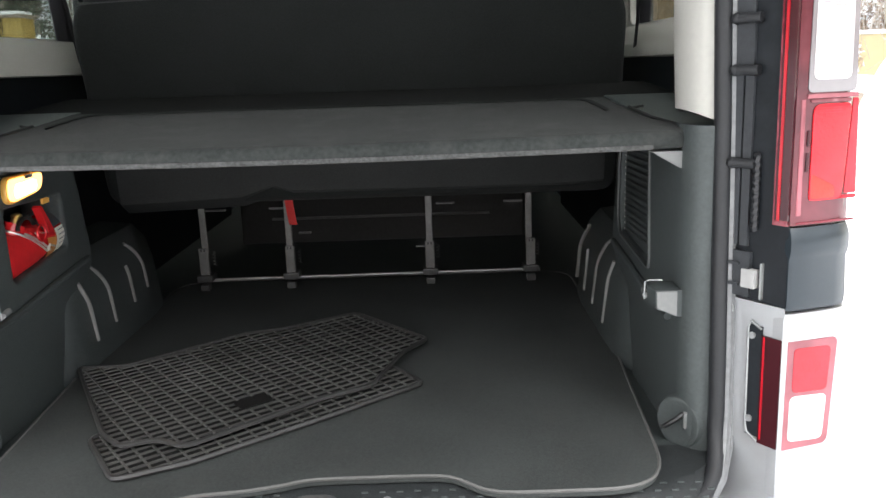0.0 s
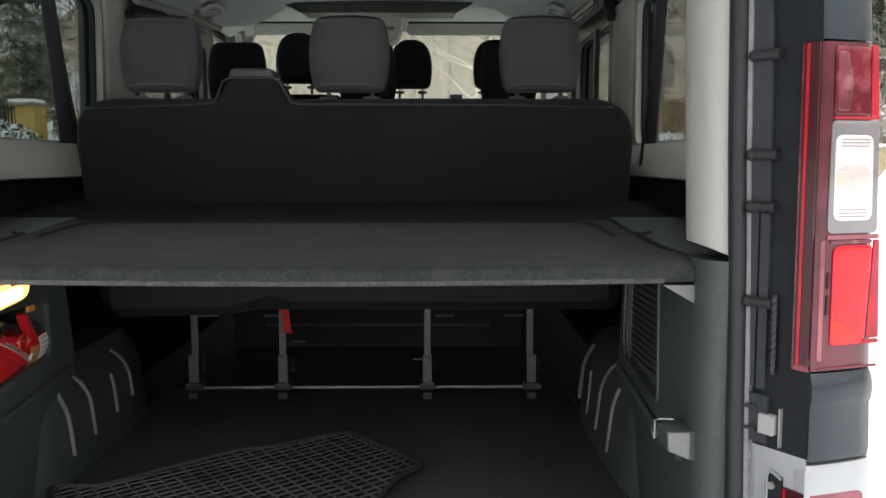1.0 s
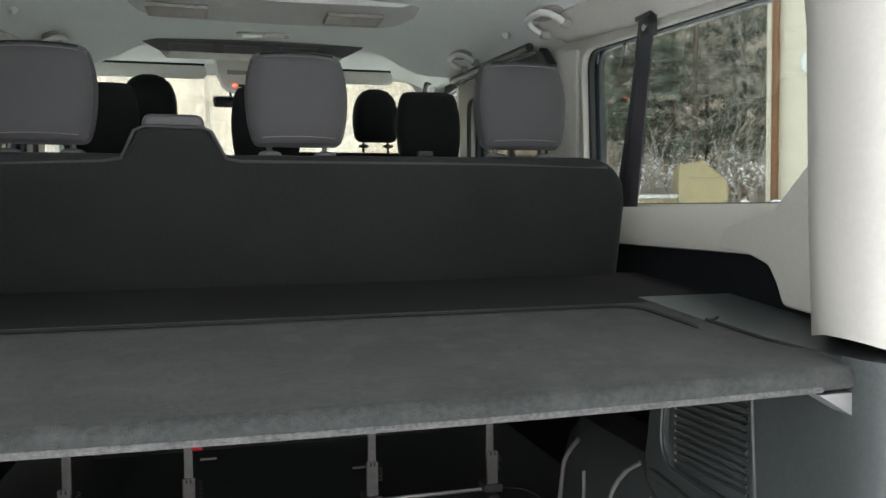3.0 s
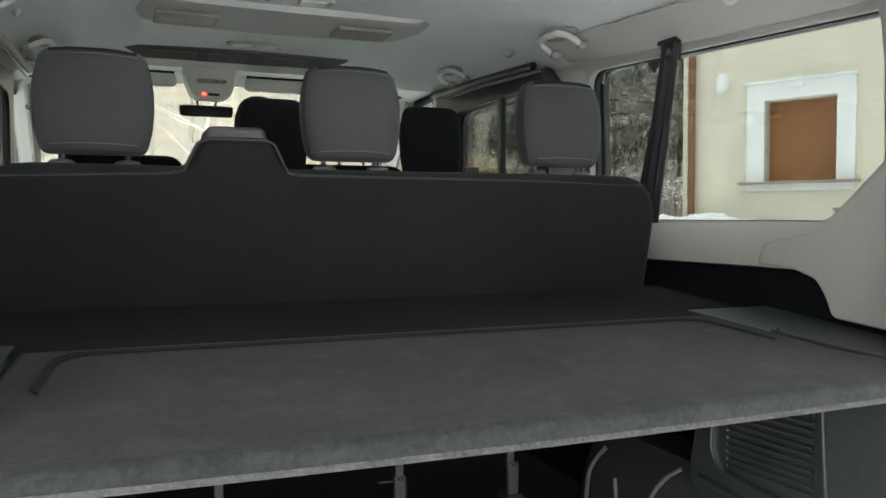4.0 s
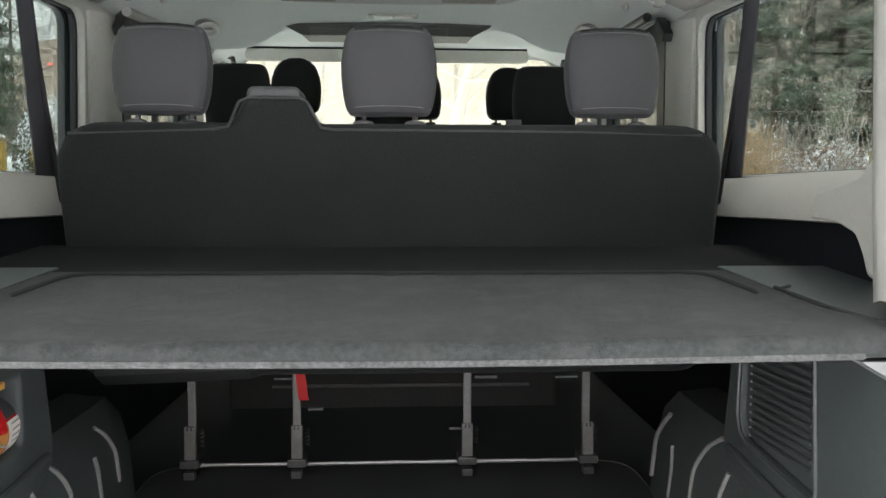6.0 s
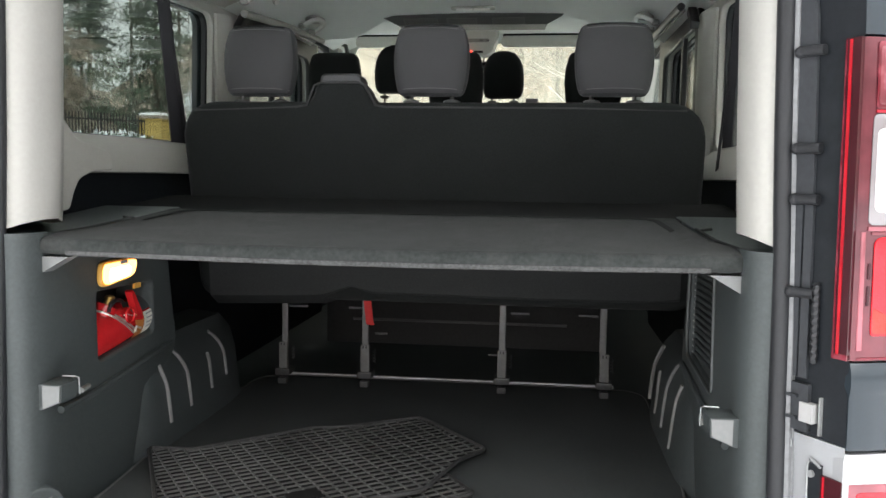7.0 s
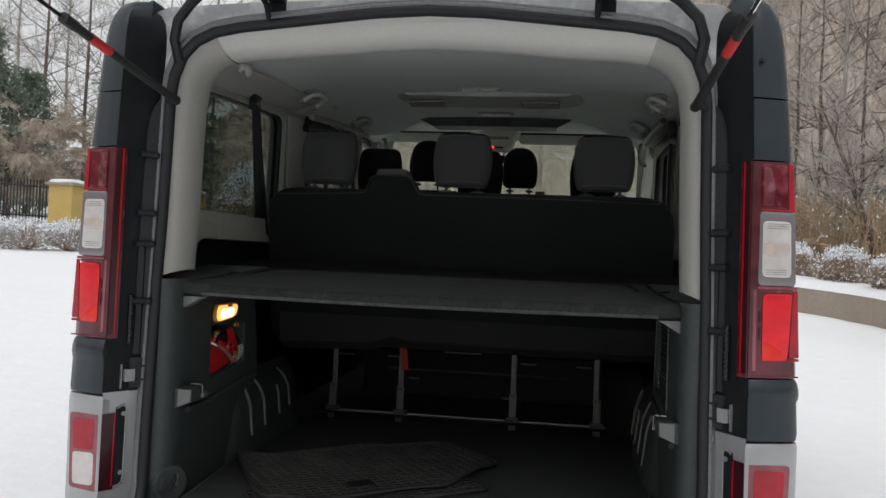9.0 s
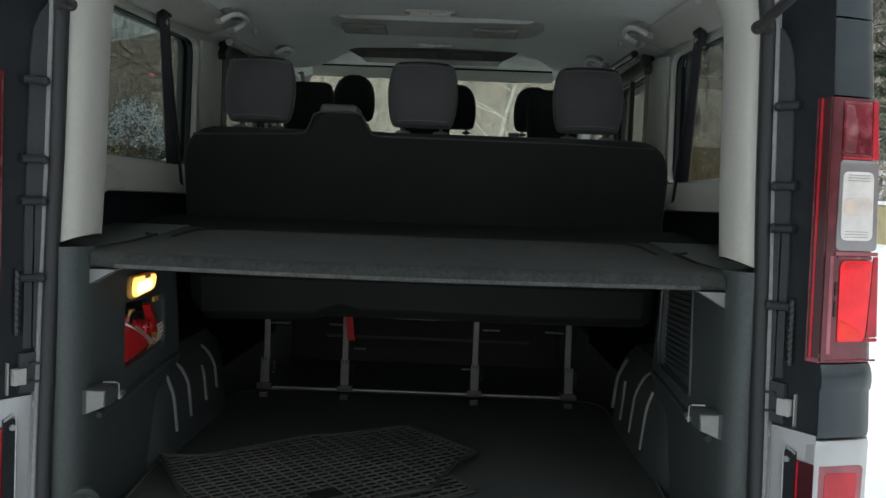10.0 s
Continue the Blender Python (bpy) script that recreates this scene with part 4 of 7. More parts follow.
for s in (1, -1):
    a, b = Vector((s * 0.655, 0.0, 1.592)), Vector((s * 0.695, -0.80, 1.735))
    at = lambda u: a + (b - a) * u
    strut = part("gas_strut", tube([at(0.0), at(0.02), at(0.55)], 0.0105, 10), "black", van, "black gas strut of the tailgate")
    part("strut_rod", tube([at(0.55), at(1.0)], 0.0045, 8), "chrome", strut, "thin steel rod")
    part("strut_collar", tube([at(0.51), at(0.56)], 0.0125, 10), "black", strut)
    part("strut_label", tube([at(0.36), at(0.45)], 0.0109, 10), "red_strap", strut, "red warning label round the strut")
    part("ball_joint", join(blob(0.013, 0.016, 0.013, a, 2, 10, 8), tube([a, a + Vector((s * 0.03, 0.02, 0.0))], 0.007, 8)), "black", strut, "black ball joint")

# wheels that carry the van
for x in (-0.80, 0.80):
    for y in (0.82, 3.62):
        wheel = part("wheel", loft([[(x + dx, y + r * math.cos(t), 0.32 + r * math.sin(t)) for t in (2 * math.pi * k / 28 for k in range(28))] for dx, r in ((-0.10, 0.19), (-0.10, 0.29), (-0.08, 0.318), (0.08, 0.318), (0.10, 0.29), (0.10, 0.19))]), "rubber", van, "black tyre", smooth=True)
        part("rim", loft([[(x + dx, y + r * math.cos(t), 0.32 + r * math.sin(t)) for t in (2 * math.pi * k / 24 for k in range(24))] for dx, r in ((-0.085, 0.192), (-0.06, 0.06), (0.06, 0.06), (0.085, 0.192))]), "steel", wheel, "grey steel rim", smooth=True)

# ---- trim of the opening: pillars and header ----
def pillar(i0, i1, wide):
    line = arch(0.0, 0.0, 0)
    full = arch(1.0, 0.0, 0)
    rings = []
    for i in range(i0, i1 + 1):
        p, q = Vector(line[i]), Vector(full[i])
        n = Vector((p.x - q.x, 0, p.z - q.z)).normalized()
        w = wide(p)
        rings.append([tuple(p + n * (s * w) + Vector((0, d, max(0.0, s) * 0.45 if i == i0 and p.z < 1.3 else 0.0))) for s, d in ((-0.004, -0.006), (0.010, -0.004), (0.026, 0.006), (0.038, 0.028), (0.044, 0.06), (0.043, 0.10), (0.02, 0.15), (-0.04, 0.20), (-0.10, 0.245), (-0.15, 0.28))])
    return sheet(rings, 0.006, lambda p: (0, 0.6, 0))


n_arch = len(ARCH) * 2 - 1
foot = next(i for i, p in enumerate(ARCH) if p[1] >= 1.12)
seam = next(i for i, p in enumerate(ARCH) if p[1] >= 1.77)
# pillars get the dimmed trim colour: less sky light, put into the paint
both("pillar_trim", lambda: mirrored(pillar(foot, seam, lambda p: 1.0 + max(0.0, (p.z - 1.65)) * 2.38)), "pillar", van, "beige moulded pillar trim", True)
part("header_trim", pillar(seam, n_arch - 1 - seam, lambda p: 1.15 + 0.4 * max(0.0, 1 - (p.x / 0.62) ** 2)), "header", van, "pale header trim over the opening", smooth=True)
crest = ARCH[-1][1]
part("latch_cover", loft([[(x, 0.05 + y, crest + z) for y, z in ((-0.004, -0.022), (0.002, -0.037), (0.014, -0.050), (0.026, -0.0595), (0.032, -0.056), (0.03, -0.03))] for x in (-0.048, -0.042, 0.140, 0.146)]), "header", van, "raised pale cover in the header", smooth=True)

# ---- load bay side linings ----
for side, word in ((1, "right"), (-1, "left")):
    outline = rounded([(0.094, 0.50), (0.30, 0.50), (0.415, 0.50), (0.445, 0.60), (0.48, 0.67), (0.53, 0.718), (0.60, 0.745), (0.655, 0.775), (0.66, 0.82), (0.61, 1.09), (0.094, 1.124), (0.094, 0.80)],
                      [0.02, 0.03, 0.02, 0.03, 0.03, 0.03, 0.03, 0.02, 0.02, 0.02, 0.02, 0.1])
    holes = []
    if side < 0:
        holes.append(rounded([(0.288, 0.827), (0.532, 0.849), (0.530, 0.972), (0.286, 0.980)], 0.012))
    else:
        holes.append(rounded([(0.30, 0.815), (0.56, 0.835), (0.585, 0.87), (0.57, 1.05), (0.315, 1.06)], 0.02))
    lining = part(f"side_lining_{word}", on_yz(plate(outline, 0.10, 0.010, holes, 3), 0.655, side), "dark")
    tagged(lining, "black grained plastic lining of the load bay", "side lining", "", "structure")
    part("rear_edge", loft([[(x * side, y, z) for x, y in ((0.6535 + d, 0.112), (0.6535 + d, 0.085), (0.659 + d, 0.058), (0.669 + d, 0.042), (0.686, 0.034), (0.712, 0.032), (0.74, 0.04), (0.74, 0.112))] for z, d in ((0.50, 0.006), (0.56, 0.002), (0.65, 0.0), (0.8, 0.0), (1.0, 0.0), (1.124, 0.0))]), "dark", lining, "rounded rear edge of the lining", smooth=True)
    part("recess_back", on_yz(plate([(0.2, 0.70), (0.68, 0.70), (0.68, 1.10), (0.2, 1.10)], 0.01), 0.775, side), "dark", lining, "black recess backing")
    # wheel arch bulge with pale ribs
    rings = []
    for y, w in ((0.40, 0.5), (0.425, 0.66), (0.455, 0.83), (0.485, 0.94), (0.52, 0.985), (0.60, 1.0), (0.94, 1.0), (1.06, 0.9), (1.13, 0.6), (1.18, 0.0)):
        h = 0.545 + 0.26 * min(1.0, 1.1 * w)
        d = 0.735 - 0.093 * w
        rings.append([(0.76 * side, y, 0.53), ((d - 0.018 * w) * side, y, 0.53), ((d + 0.002) * side, y, 0.545 + (h - 0.545) * 0.6), ((d + 0.02) * side, y, 0.545 + (h - 0.545) * 0.85), ((d + 0.055) * side, y, h), (0.80 * side, y, h + 0.01)])
    part("wheel_arch", loft(rings), "dark", lining, "black moulded wheel arch cover", smooth=True)
    ribs = ((0.637, 0.582, 0.745, 0.2), (0.780, 0.59, 0.788, 0.95), (0.905, 0.592, 0.708, -0.2), (1.035, 0.597, 0.765, 0.7)) if side > 0 else ((0.575, 0.60, 0.752, 0.25), (0.695, 0.61, 0.798, 1.2), (0.836, 0.622, 0.725, 0.0), (0.945, 0.635, 0.775, 0.8))
    for y, z0, z1, hook in ribs:
        pts = []
        for k in range(9):
            u = k / 8
            z = z0 + (z1 - z0) * u
            bend = hook * 0.07 * max(0, u - 0.45) ** 2 / 0.3
            q = (z - 0.545) / 0.26
            d = 0.642 + (0.002 - 0.016 * (1 - q / 0.6) if q < 0.6 else 0.002 + (q - 0.6) / 0.25 * 0.018 if q < 0.85 else 0.02 + (q - 0.85) / 0.15 * 0.035)
            pts.append(((d - 0.001) * side, y + bend * (-1.0), z))
        part("rib", tube(pts, 0.006, 7), "rib", lining, "pale edge of a moulded rib", smooth=True)
    # latch pocket with its pale face
    pocket = part("pocket", loft([[((0.607 + d) * side, y, 0.829), (0.70 * side, y, 0.829), (0.70 * side, y, 0.770), (0.648 * side, y, 0.779), ((0.609 + d) * side, y, 0.795)] for y, d in ((0.072, 0.0), (0.115, -0.004), (0.135, 0.02))]), "dark", lining, "black catch housing")
    part("catch_face", loft([[(x * side, y, z) for x, z in ((0.609, 0.8275), (0.646, 0.8275), (0.646, 0.781), (0.611, 0.7965))] for y in (0.068, 0.073)]), "steel_dull", pocket, "dull grey catch face")
    part("catch_wire", tube([(0.600 * side, 0.12, 0.80), (0.600 * side, 0.118, 0.834), (0.604 * side, 0.112, 0.838), (0.63 * side, 0.11, 0.838)], 0.0016, 6), "steel", pocket, "thin bright wire")
    part("catch_pin", tube([(0.606 * side, 0.135, 0.803), (0.612 * side, 0.17, 0.803)], 0.006, 8), "steel_dull", pocket, "short metal pin")
    # tie-down ring in a round dish
    turn = Matrix.Translation((0.6545 * side, 0.066, 0.575)) @ Vector((-0.80 * side, -0.60, 0)).to_track_quat("Z", "Y").to_matrix().to_4x4()
    bowl = loft([[tuple(turn @ Vector((r * math.cos(t), r * math.sin(t) * 1.05, h))) for t in (2 * math.pi * k / 28 for k in range(28))] for r, h in ((0.050, -0.008), (0.046, 0.002), (0.042, 0.0036), (0.034, 0.001), (0.018, -0.0005), (0.004, -0.001))])
    dish = part("tie_down_dish", bowl, "dark", lining, "round moulded dish", smooth=True)
    part("tie_down_ring", tube([tuple(turn @ Vector(p)) for p in ((0.012, 0.022, 0.0), (0.006, 0.012, 0.016), (-0.012, -0.004, 0.022), (-0.022, -0.012, 0.014), (-0.026, -0.016, 0.0))], 0.0045, 7), "anchor", dish, "black lashing hook", smooth=True)
    part("hook_plate", tube([tuple(turn @ Vector((0.016, -0.006, 0.0))), tuple(turn @ Vector((0.018, 0.026, 0.003)))], 0.004, 6), "steel_dull", dish, "small metal plate")
    part("ridge", tube([(0.648 * side, 0.13, 0.762), (0.648 * side, 0.26, 0.764), (0.648 * side, 0.42, 0.782), (0.65 * side, 0.62, 0.80)], 0.008, 8), "dark", lining, "moulded ridge", smooth=True)
    if side > 0:
        grille = part("grille", on_yz(plate(rounded([(0.30, 0.815), (0.56, 0.835), (0.585, 0.87), (0.57, 1.05), (0.315, 1.06)], 0.02), 0.012, 0.002), 0.668, 1), "dark", lining, "black ventilation grille")
        for k in range(15):
            z = 0.845 + k * 0.0145
            part("slat", tube([(0.666, 0.335, z + 0.004), (0.664, 0.44, z + 0.002), (0.666, 0.545, z)], 0.0045, 6), "dark", grille)
        for k in range(15):
            z = 0.845 + k * 0.0145
            part("slat_end", box(0.004, 0.006, 0.005, (0.6615, 0.548, z), 0.0012, 1), "rib", grille, "small pale slat end")
        part("grille_rim", tube([(0.654, y, z) for y, z in rounded([(0.295, 0.81), (0.565, 0.83), (0.59, 0.87), (0.575, 1.055), (0.31, 1.065)], 0.02)], 0.004, 6, closed=True), "rib_dim", grille, "slightly shiny rim")

# ---- bench at the back ----
def headrest(w, h, d, mat, seams=True, dome=False):
    """A padded headrest standing on z 0, its back at y 0."""
    rest = thing("headrest", "padded headrest on two posts", "headrest")
    rings = []
    rows = ((0.0, 0.74, 0.5), (0.04, 0.87, 0.75), (0.12, 0.95, 0.95), (0.3, 1.0, 1.0), (0.5, 0.995, 1.0), (0.65, 0.95, 0.98), (0.78, 0.86, 0.9), (0.88, 0.73, 0.78), (0.95, 0.55, 0.6), (1.0, 0.28, 0.3)) if dome else ((0.0, 0.78, 0.50), (0.025, 0.84, 0.70), (0.06, 0.88, 0.84), (0.12, 0.915, 0.93), (0.25, 0.965, 1.0), (0.42, 0.995, 1.03), (0.58, 1.0, 1.03), (0.74, 0.965, 0.98), (0.86, 0.915, 0.89), (0.93, 0.87, 0.78), (0.975, 0.80, 0.60), (1.0, 0.68, 0.38))
    for u, kw, kd in rows:
        ring = []
        for k in range(28):
            t = 2 * math.pi * k / 28
            c, s = math.cos(t), math.sin(t)
            q = (abs(c) ** 2.8 + abs(s) ** 2.8) ** (-1 / 2.8)
            ring.append((c * q * kw * w / 2, d / 2 + s * q * kd * d / 2 + 0.012 * (u - 0.5), u * h))
        rings.append(ring)
    cushion = part("cushion", loft(rings), mat, rest, "", smooth=True)
    if seams:
        # faces turned from the rear take the darker grey
        cushion.data.materials.append(M["fabric_turned"])
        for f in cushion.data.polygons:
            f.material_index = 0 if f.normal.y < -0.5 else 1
        for u, kw, kd, name in ((0.07, 0.885, 0.86, "lower_seam"), (0.915, 0.88, 0.81, "upper_seam")):
            pts = []
            for k in range(9):
                x = -1 + k / 4
                yb = d / 2 - kd * d / 2 * (1 - abs(x * 0.97) ** 2.8) ** (1 / 2.8) + 0.012 * (u - 0.5)
                pts.append((x * 0.97 * kw * w / 2, yb - 0.0012, u * h + 0.004 * (1 - x * x)))
            part(name, tube(pts, 0.0009, 5), "thread", rest, "line of pale stitching")
        part("crown_piping", tube([(x * w * 0.35, d * 0.20 + abs(x) ** 4 * 0.012, h * 0.966 + 0.003 * (1 - x * x)) for x in (-1, -0.6, -0.2, 0.2, 0.6, 1)], 0.0026, 6), "fabric", rest, "black piping on the crown", smooth=True)
    for x in (-0.27, 0.27):
        part("post", tube([(x * w, d * 0.55, -0.05), (x * w, d * 0.55, 0.02)], 0.006, 8), "bar_dim" if seams else "black", rest, "metal post")
        part("post_sleeve", blob(0.024, 0.016, 0.0085, (x * w, d * 0.45, -0.018), 2.5, 14, 8), "sleeve", rest, "oval plastic sleeve")
    return rest


def in_thing(sub, parent, m):
    """Turn a thing into a part of another."""
    sub.matrix_basis = m
    sub.parent = parent
    for key in ("category", "label"):
        if key in sub:
            del sub[key]
    return sub


LEAN = 0.24
def leaned(bm, z_top):
    for v in bm.verts:
        v.co.y += (z_top - v.co.z) * LEAN
    return bm


bench = thing("rear_bench", "black cloth three-seat rear bench with grey headrests and folding legs", "bench seat")
back = rounded([(-0.742, 0.862), (0.742, 0.862), (0.738, 1.448), (-0.135, 1.446), (-0.170, 1.446), (-0.198, 1.505), (-0.324, 1.505), (-0.350, 1.446), (-0.40, 1.448), (-0.738, 1.448)],
               [0.06, 0.06, 0.12, 0.01, 0.03, 0.03, 0.03, 0.03, 0.01, 0.12], 7)
part("backrest", leaned(on_xz(plate(back, 0.12, 0.022, (), 4), 0.985), 1.44), "fabric", bench, "black cloth backrest", smooth=True)
part("hump_cap", leaned(on_xz(plate(rounded([(-0.324, 1.485), (-0.200, 1.485), (-0.206, 1.524), (-0.318, 1.524)], 0.016), 0.10, 0.012, (), 3), 0.978), 1.44), "cap", bench, "smooth grey cover on the raised belt guide", smooth=True)
seam_line = [(-0.70, 1.422), (-0.39, 1.432), (-0.360, 1.437), (-0.334, 1.49), (-0.314, 1.498), (-0.208, 1.498), (-0.19, 1.49), (-0.162, 1.437), (-0.135, 1.432), (0.40, 1.430), (0.68, 1.424)]
part("back_seam", tube([(x, 0.868 + (1.44 - z) * LEAN, z) for x, z in seam_line], 0.0035, 6), "seam", bench, "raised seam along the top of the backrest", smooth=True)
part("lower_panel", loft([[(x, 1.04, 0.866 + dz), (x, 0.985, 0.90 + dz), (x, 0.975, 0.98), (x, 0.99, 1.06), (x, 1.07, 1.06), (x, 1.07, 0.866 + dz)] for x, dz in ((-0.70, -0.03), (-0.45, -0.022), (-0.35, -0.018), (-0.26, 0.012), (-0.2, -0.004), (0.3, -0.008), (0.6, -0.006), (0.70, 0.0))]), "fabric_low", bench, "black lower back panel", smooth=True)
part("seat_cushion", box(1.42, 0.46, 0.14, (0, 1.36, 0.97), 0.04, 3), "fabric", bench, "black cloth seat cushion", smooth=True)
part("seat_pan", box(1.2, 0.42, 0.05, (0, 1.36, 0.875), 0.01), "black", bench, "black steel seat pan")
for x, rake in ((-0.545, 0.012), (-0.266, 0.0), (0.186, 0.0), (0.512, -0.012)):
    leg = part("leg", join(box(0.021, 0.012, 0.20, (x + rake * 0.5, 1.215, 0.765), 0.003), box(0.030, 0.016, 0.11, (x, 1.213, 0.63), 0.004)), "leg", bench, "grey steel folding leg")
    part("leg_foot", join(box(0.05, 0.06, 0.022, (x, 1.225, 0.585), 0.004), box(0.028, 0.03, 0.02, (x, 1.205, 0.556), 0.003)), "foot", leg, "dark floor anchor")
    for dx in (-0.005, 0.005):
        part("slot", box(0.004, 0.004, 0.009, (x + dx, 1.205, 0.678)), "black", leg, "small slot")
    part("spring", tube([(x + 0.026 + 0.006 * math.cos(k * 1.3), 1.235 + 0.006 * math.sin(k * 1.3), 0.62 + k * 0.0022) for k in range(22)], 0.0012, 5), "bar_dim", leg, "small coil spring")
part("floor_bar", tube([(-0.56, 1.23, 0.573), (0.545, 1.23, 0.575)], 0.006, 8), "bar", bench, "dull metal cross bar")
part("rear_bar", tube([(-0.38, 1.52, 0.715), (0.40, 1.52, 0.715)], 0.005, 8), "bar_dim", bench, "dull cross bar under the seat")
for x0, x1, z in ((-0.54, -0.47, 0.80), (-0.33, -0.28, 0.80), (0.21, 0.27, 0.80), (0.43, 0.49, 0.80), (0.13, 0.18, 0.853), (-0.10, 0.05, 0.83), (-0.33, -0.29, 0.86), (-0.24, -0.20, 0.717), (0.14, 0.18, 0.66)):
    part("lever", box(x1 - x0, 0.012, 0.006, ((x0 + x1) / 2, 1.25, z), 0.001), "bar_dim", bench, "small black metal lever")
part("release_strap", loft([[(x - 0.0125, 1.186 + dy, z), (x + 0.0125, 1.186 + dy, z), (x + 0.0125, 1.190 + dy, z), (x - 0.0125, 1.190 + dy, z)] for x, dy, z in
                            ((-0.243, 0.0, 0.757), (-0.245, -0.003, 0.765), (-0.249, -0.002, 0.80), (-0.254, 0.0, 0.84), (-0.259, 0.004, 0.862), (-0.262, 0.010, 0.870))]), "red_strap", bench, "red release strap")
part("strap_pin", tube([(-0.305, 1.195, 0.868), (-0.262, 1.195, 0.868)], 0.003, 6), "bar_dim", bench, "thin pin holding the strap")
part("belt_slot", box(0.034, 0.022, 0.022, (0.268, 0.945, 1.452), 0.003), "black", bench, "small black belt slot")
for x in (-0.515, -0.015, 0.49):
    in_thing(headrest(0.215, 0.197, 0.105, "fabric_grey"), bench, pose(x, 0.882, 1.468))

# ---- seats further forward ----
def far_bench(name, label, xs, y, ztop, hz, w, h, dome=False):
    seat = thing(name, label, "seat")
    x0, x1 = min(xs) - 0.24, max(xs) + 0.24
    part("backrest", leaned(on_xz(plate(rounded([(x0, 0.75), (x1, 0.75), (x1, ztop), (x0, ztop)], 0.08), 0.12, 0.025, (), 3), y + 0.1), ztop), "fabric", seat, "black cloth backrest", smooth=True)
    part("seat_cushion", box(x1 - x0, 0.46, 0.16, ((x0 + x1) / 2, y + 0.45, 0.94), 0.05, 3), "fabric", seat, "black cloth cushion", smooth=True)
    part("seat_base", box((x1 - x0) * 0.8, 0.36, 0.36, ((x0 + x1) / 2, y + 0.45, 0.70), 0.01), "black", seat, "dark seat base")
    for x in xs:
        in_thing(headrest(w, h, 0.10, "fabric", False, dome), seat, pose(x, y, hz))
    return seat


far_bench("middle_bench", "black cloth middle-row bench with black headrests", (-0.515, -0.038, 0.480), 1.70, 1.44, 1.478, 0.212, 0.236)
far_bench("driver_seat", "black cloth driver seat with a domed headrest", (-0.466,), 2.74, 1.61, 1.665, 0.225, 0.245, True)
far_bench("passenger_bench", "black cloth front passenger bench with two domed headrests", (0.086, 0.497), 2.74, 1.59, 1.640, 0.208, 0.238, True)

# ---- parcel shelf ----
shelf = thing("parcel_shelf", "grey felt covered parcel shelf resting on side ledges", "parcel shelf")
def raised(bm, z0=1.0815, y0=0.085, k=0.088):
    for v in bm.verts:
        v.co.z += z0 + (v.co.y - y0) * k - 0.006 * math.cos(v.co.x / 0.66 * math.pi / 2) * max(0, 1 - (v.co.y - y0) / 0.3)
    return bm


def gridded(bm, cuts):
    """Split a plate across, so that it can bend."""
    for x in cuts:
        bmesh.ops.bisect_plane(bm, geom=bm.verts[:] + bm.edges[:] + bm.faces[:], plane_co=(x, 0, 0), plane_no=(1, 0, 0))
    for y in (0.12, 0.16, 0.2, 0.3, 0.4):
        bmesh.ops.bisect_plane(bm, geom=bm.verts[:] + bm.edges[:] + bm.faces[:], plane_co=(0, y, 0), plane_no=(0, 1, 0))
    return bm


front = rounded([(-0.668, 0.085), (0.668, 0.085), (0.668, 0.17), (0.633, 0.25), (0.612, 0.556), (-0.612, 0.556), (-0.633, 0.25), (-0.668, 0.17)], [0.025, 0.025, 0.02, 0.02, 0.005, 0.005, 0.02, 0.02])
part("front_board", raised(gridded(plate(front, 0.032, 0.013, (), 4), [k * 0.1 - 0.6 for k in range(13)])), "shelf", shelf, "grey felt front board, worn along its edge", smooth=True)
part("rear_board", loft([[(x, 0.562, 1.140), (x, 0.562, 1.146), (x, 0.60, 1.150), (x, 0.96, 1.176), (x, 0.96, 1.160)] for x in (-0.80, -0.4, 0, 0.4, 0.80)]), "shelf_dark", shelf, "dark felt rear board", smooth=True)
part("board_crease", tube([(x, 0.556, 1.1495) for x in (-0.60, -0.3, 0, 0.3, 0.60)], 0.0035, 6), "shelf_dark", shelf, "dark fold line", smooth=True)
part("worn_lip", tube([(x, 0.0885, 1.0868 - 0.006 * math.cos(x / 0.66 * math.pi / 2)) for x in (k * 0.1 - 0.6 for k in range(13))], 0.0052, 8), "shelf_worn", shelf, "fuzzy worn front lip", smooth=True)
# flat strip: the dent's shade is only its darker colour
dent = rounded([(-0.575, 0.30), (-0.555, 0.512), (0.555, 0.512), (0.575, 0.30)], 0.05, 5)[4:-4]
part("dent_shade", sheet([[(x * (1 - w * 0.010), y - w * 0.009, 1.1168 + (y - w * 0.009 - 0.085) * 0.088) for w in (-1, 0, 1)] for x, y in dent], 0.0012, lambda p: (0, 0, -1)), "shelf_dent", shelf, "darker strip standing for a dent's shade along the board", smooth=True)
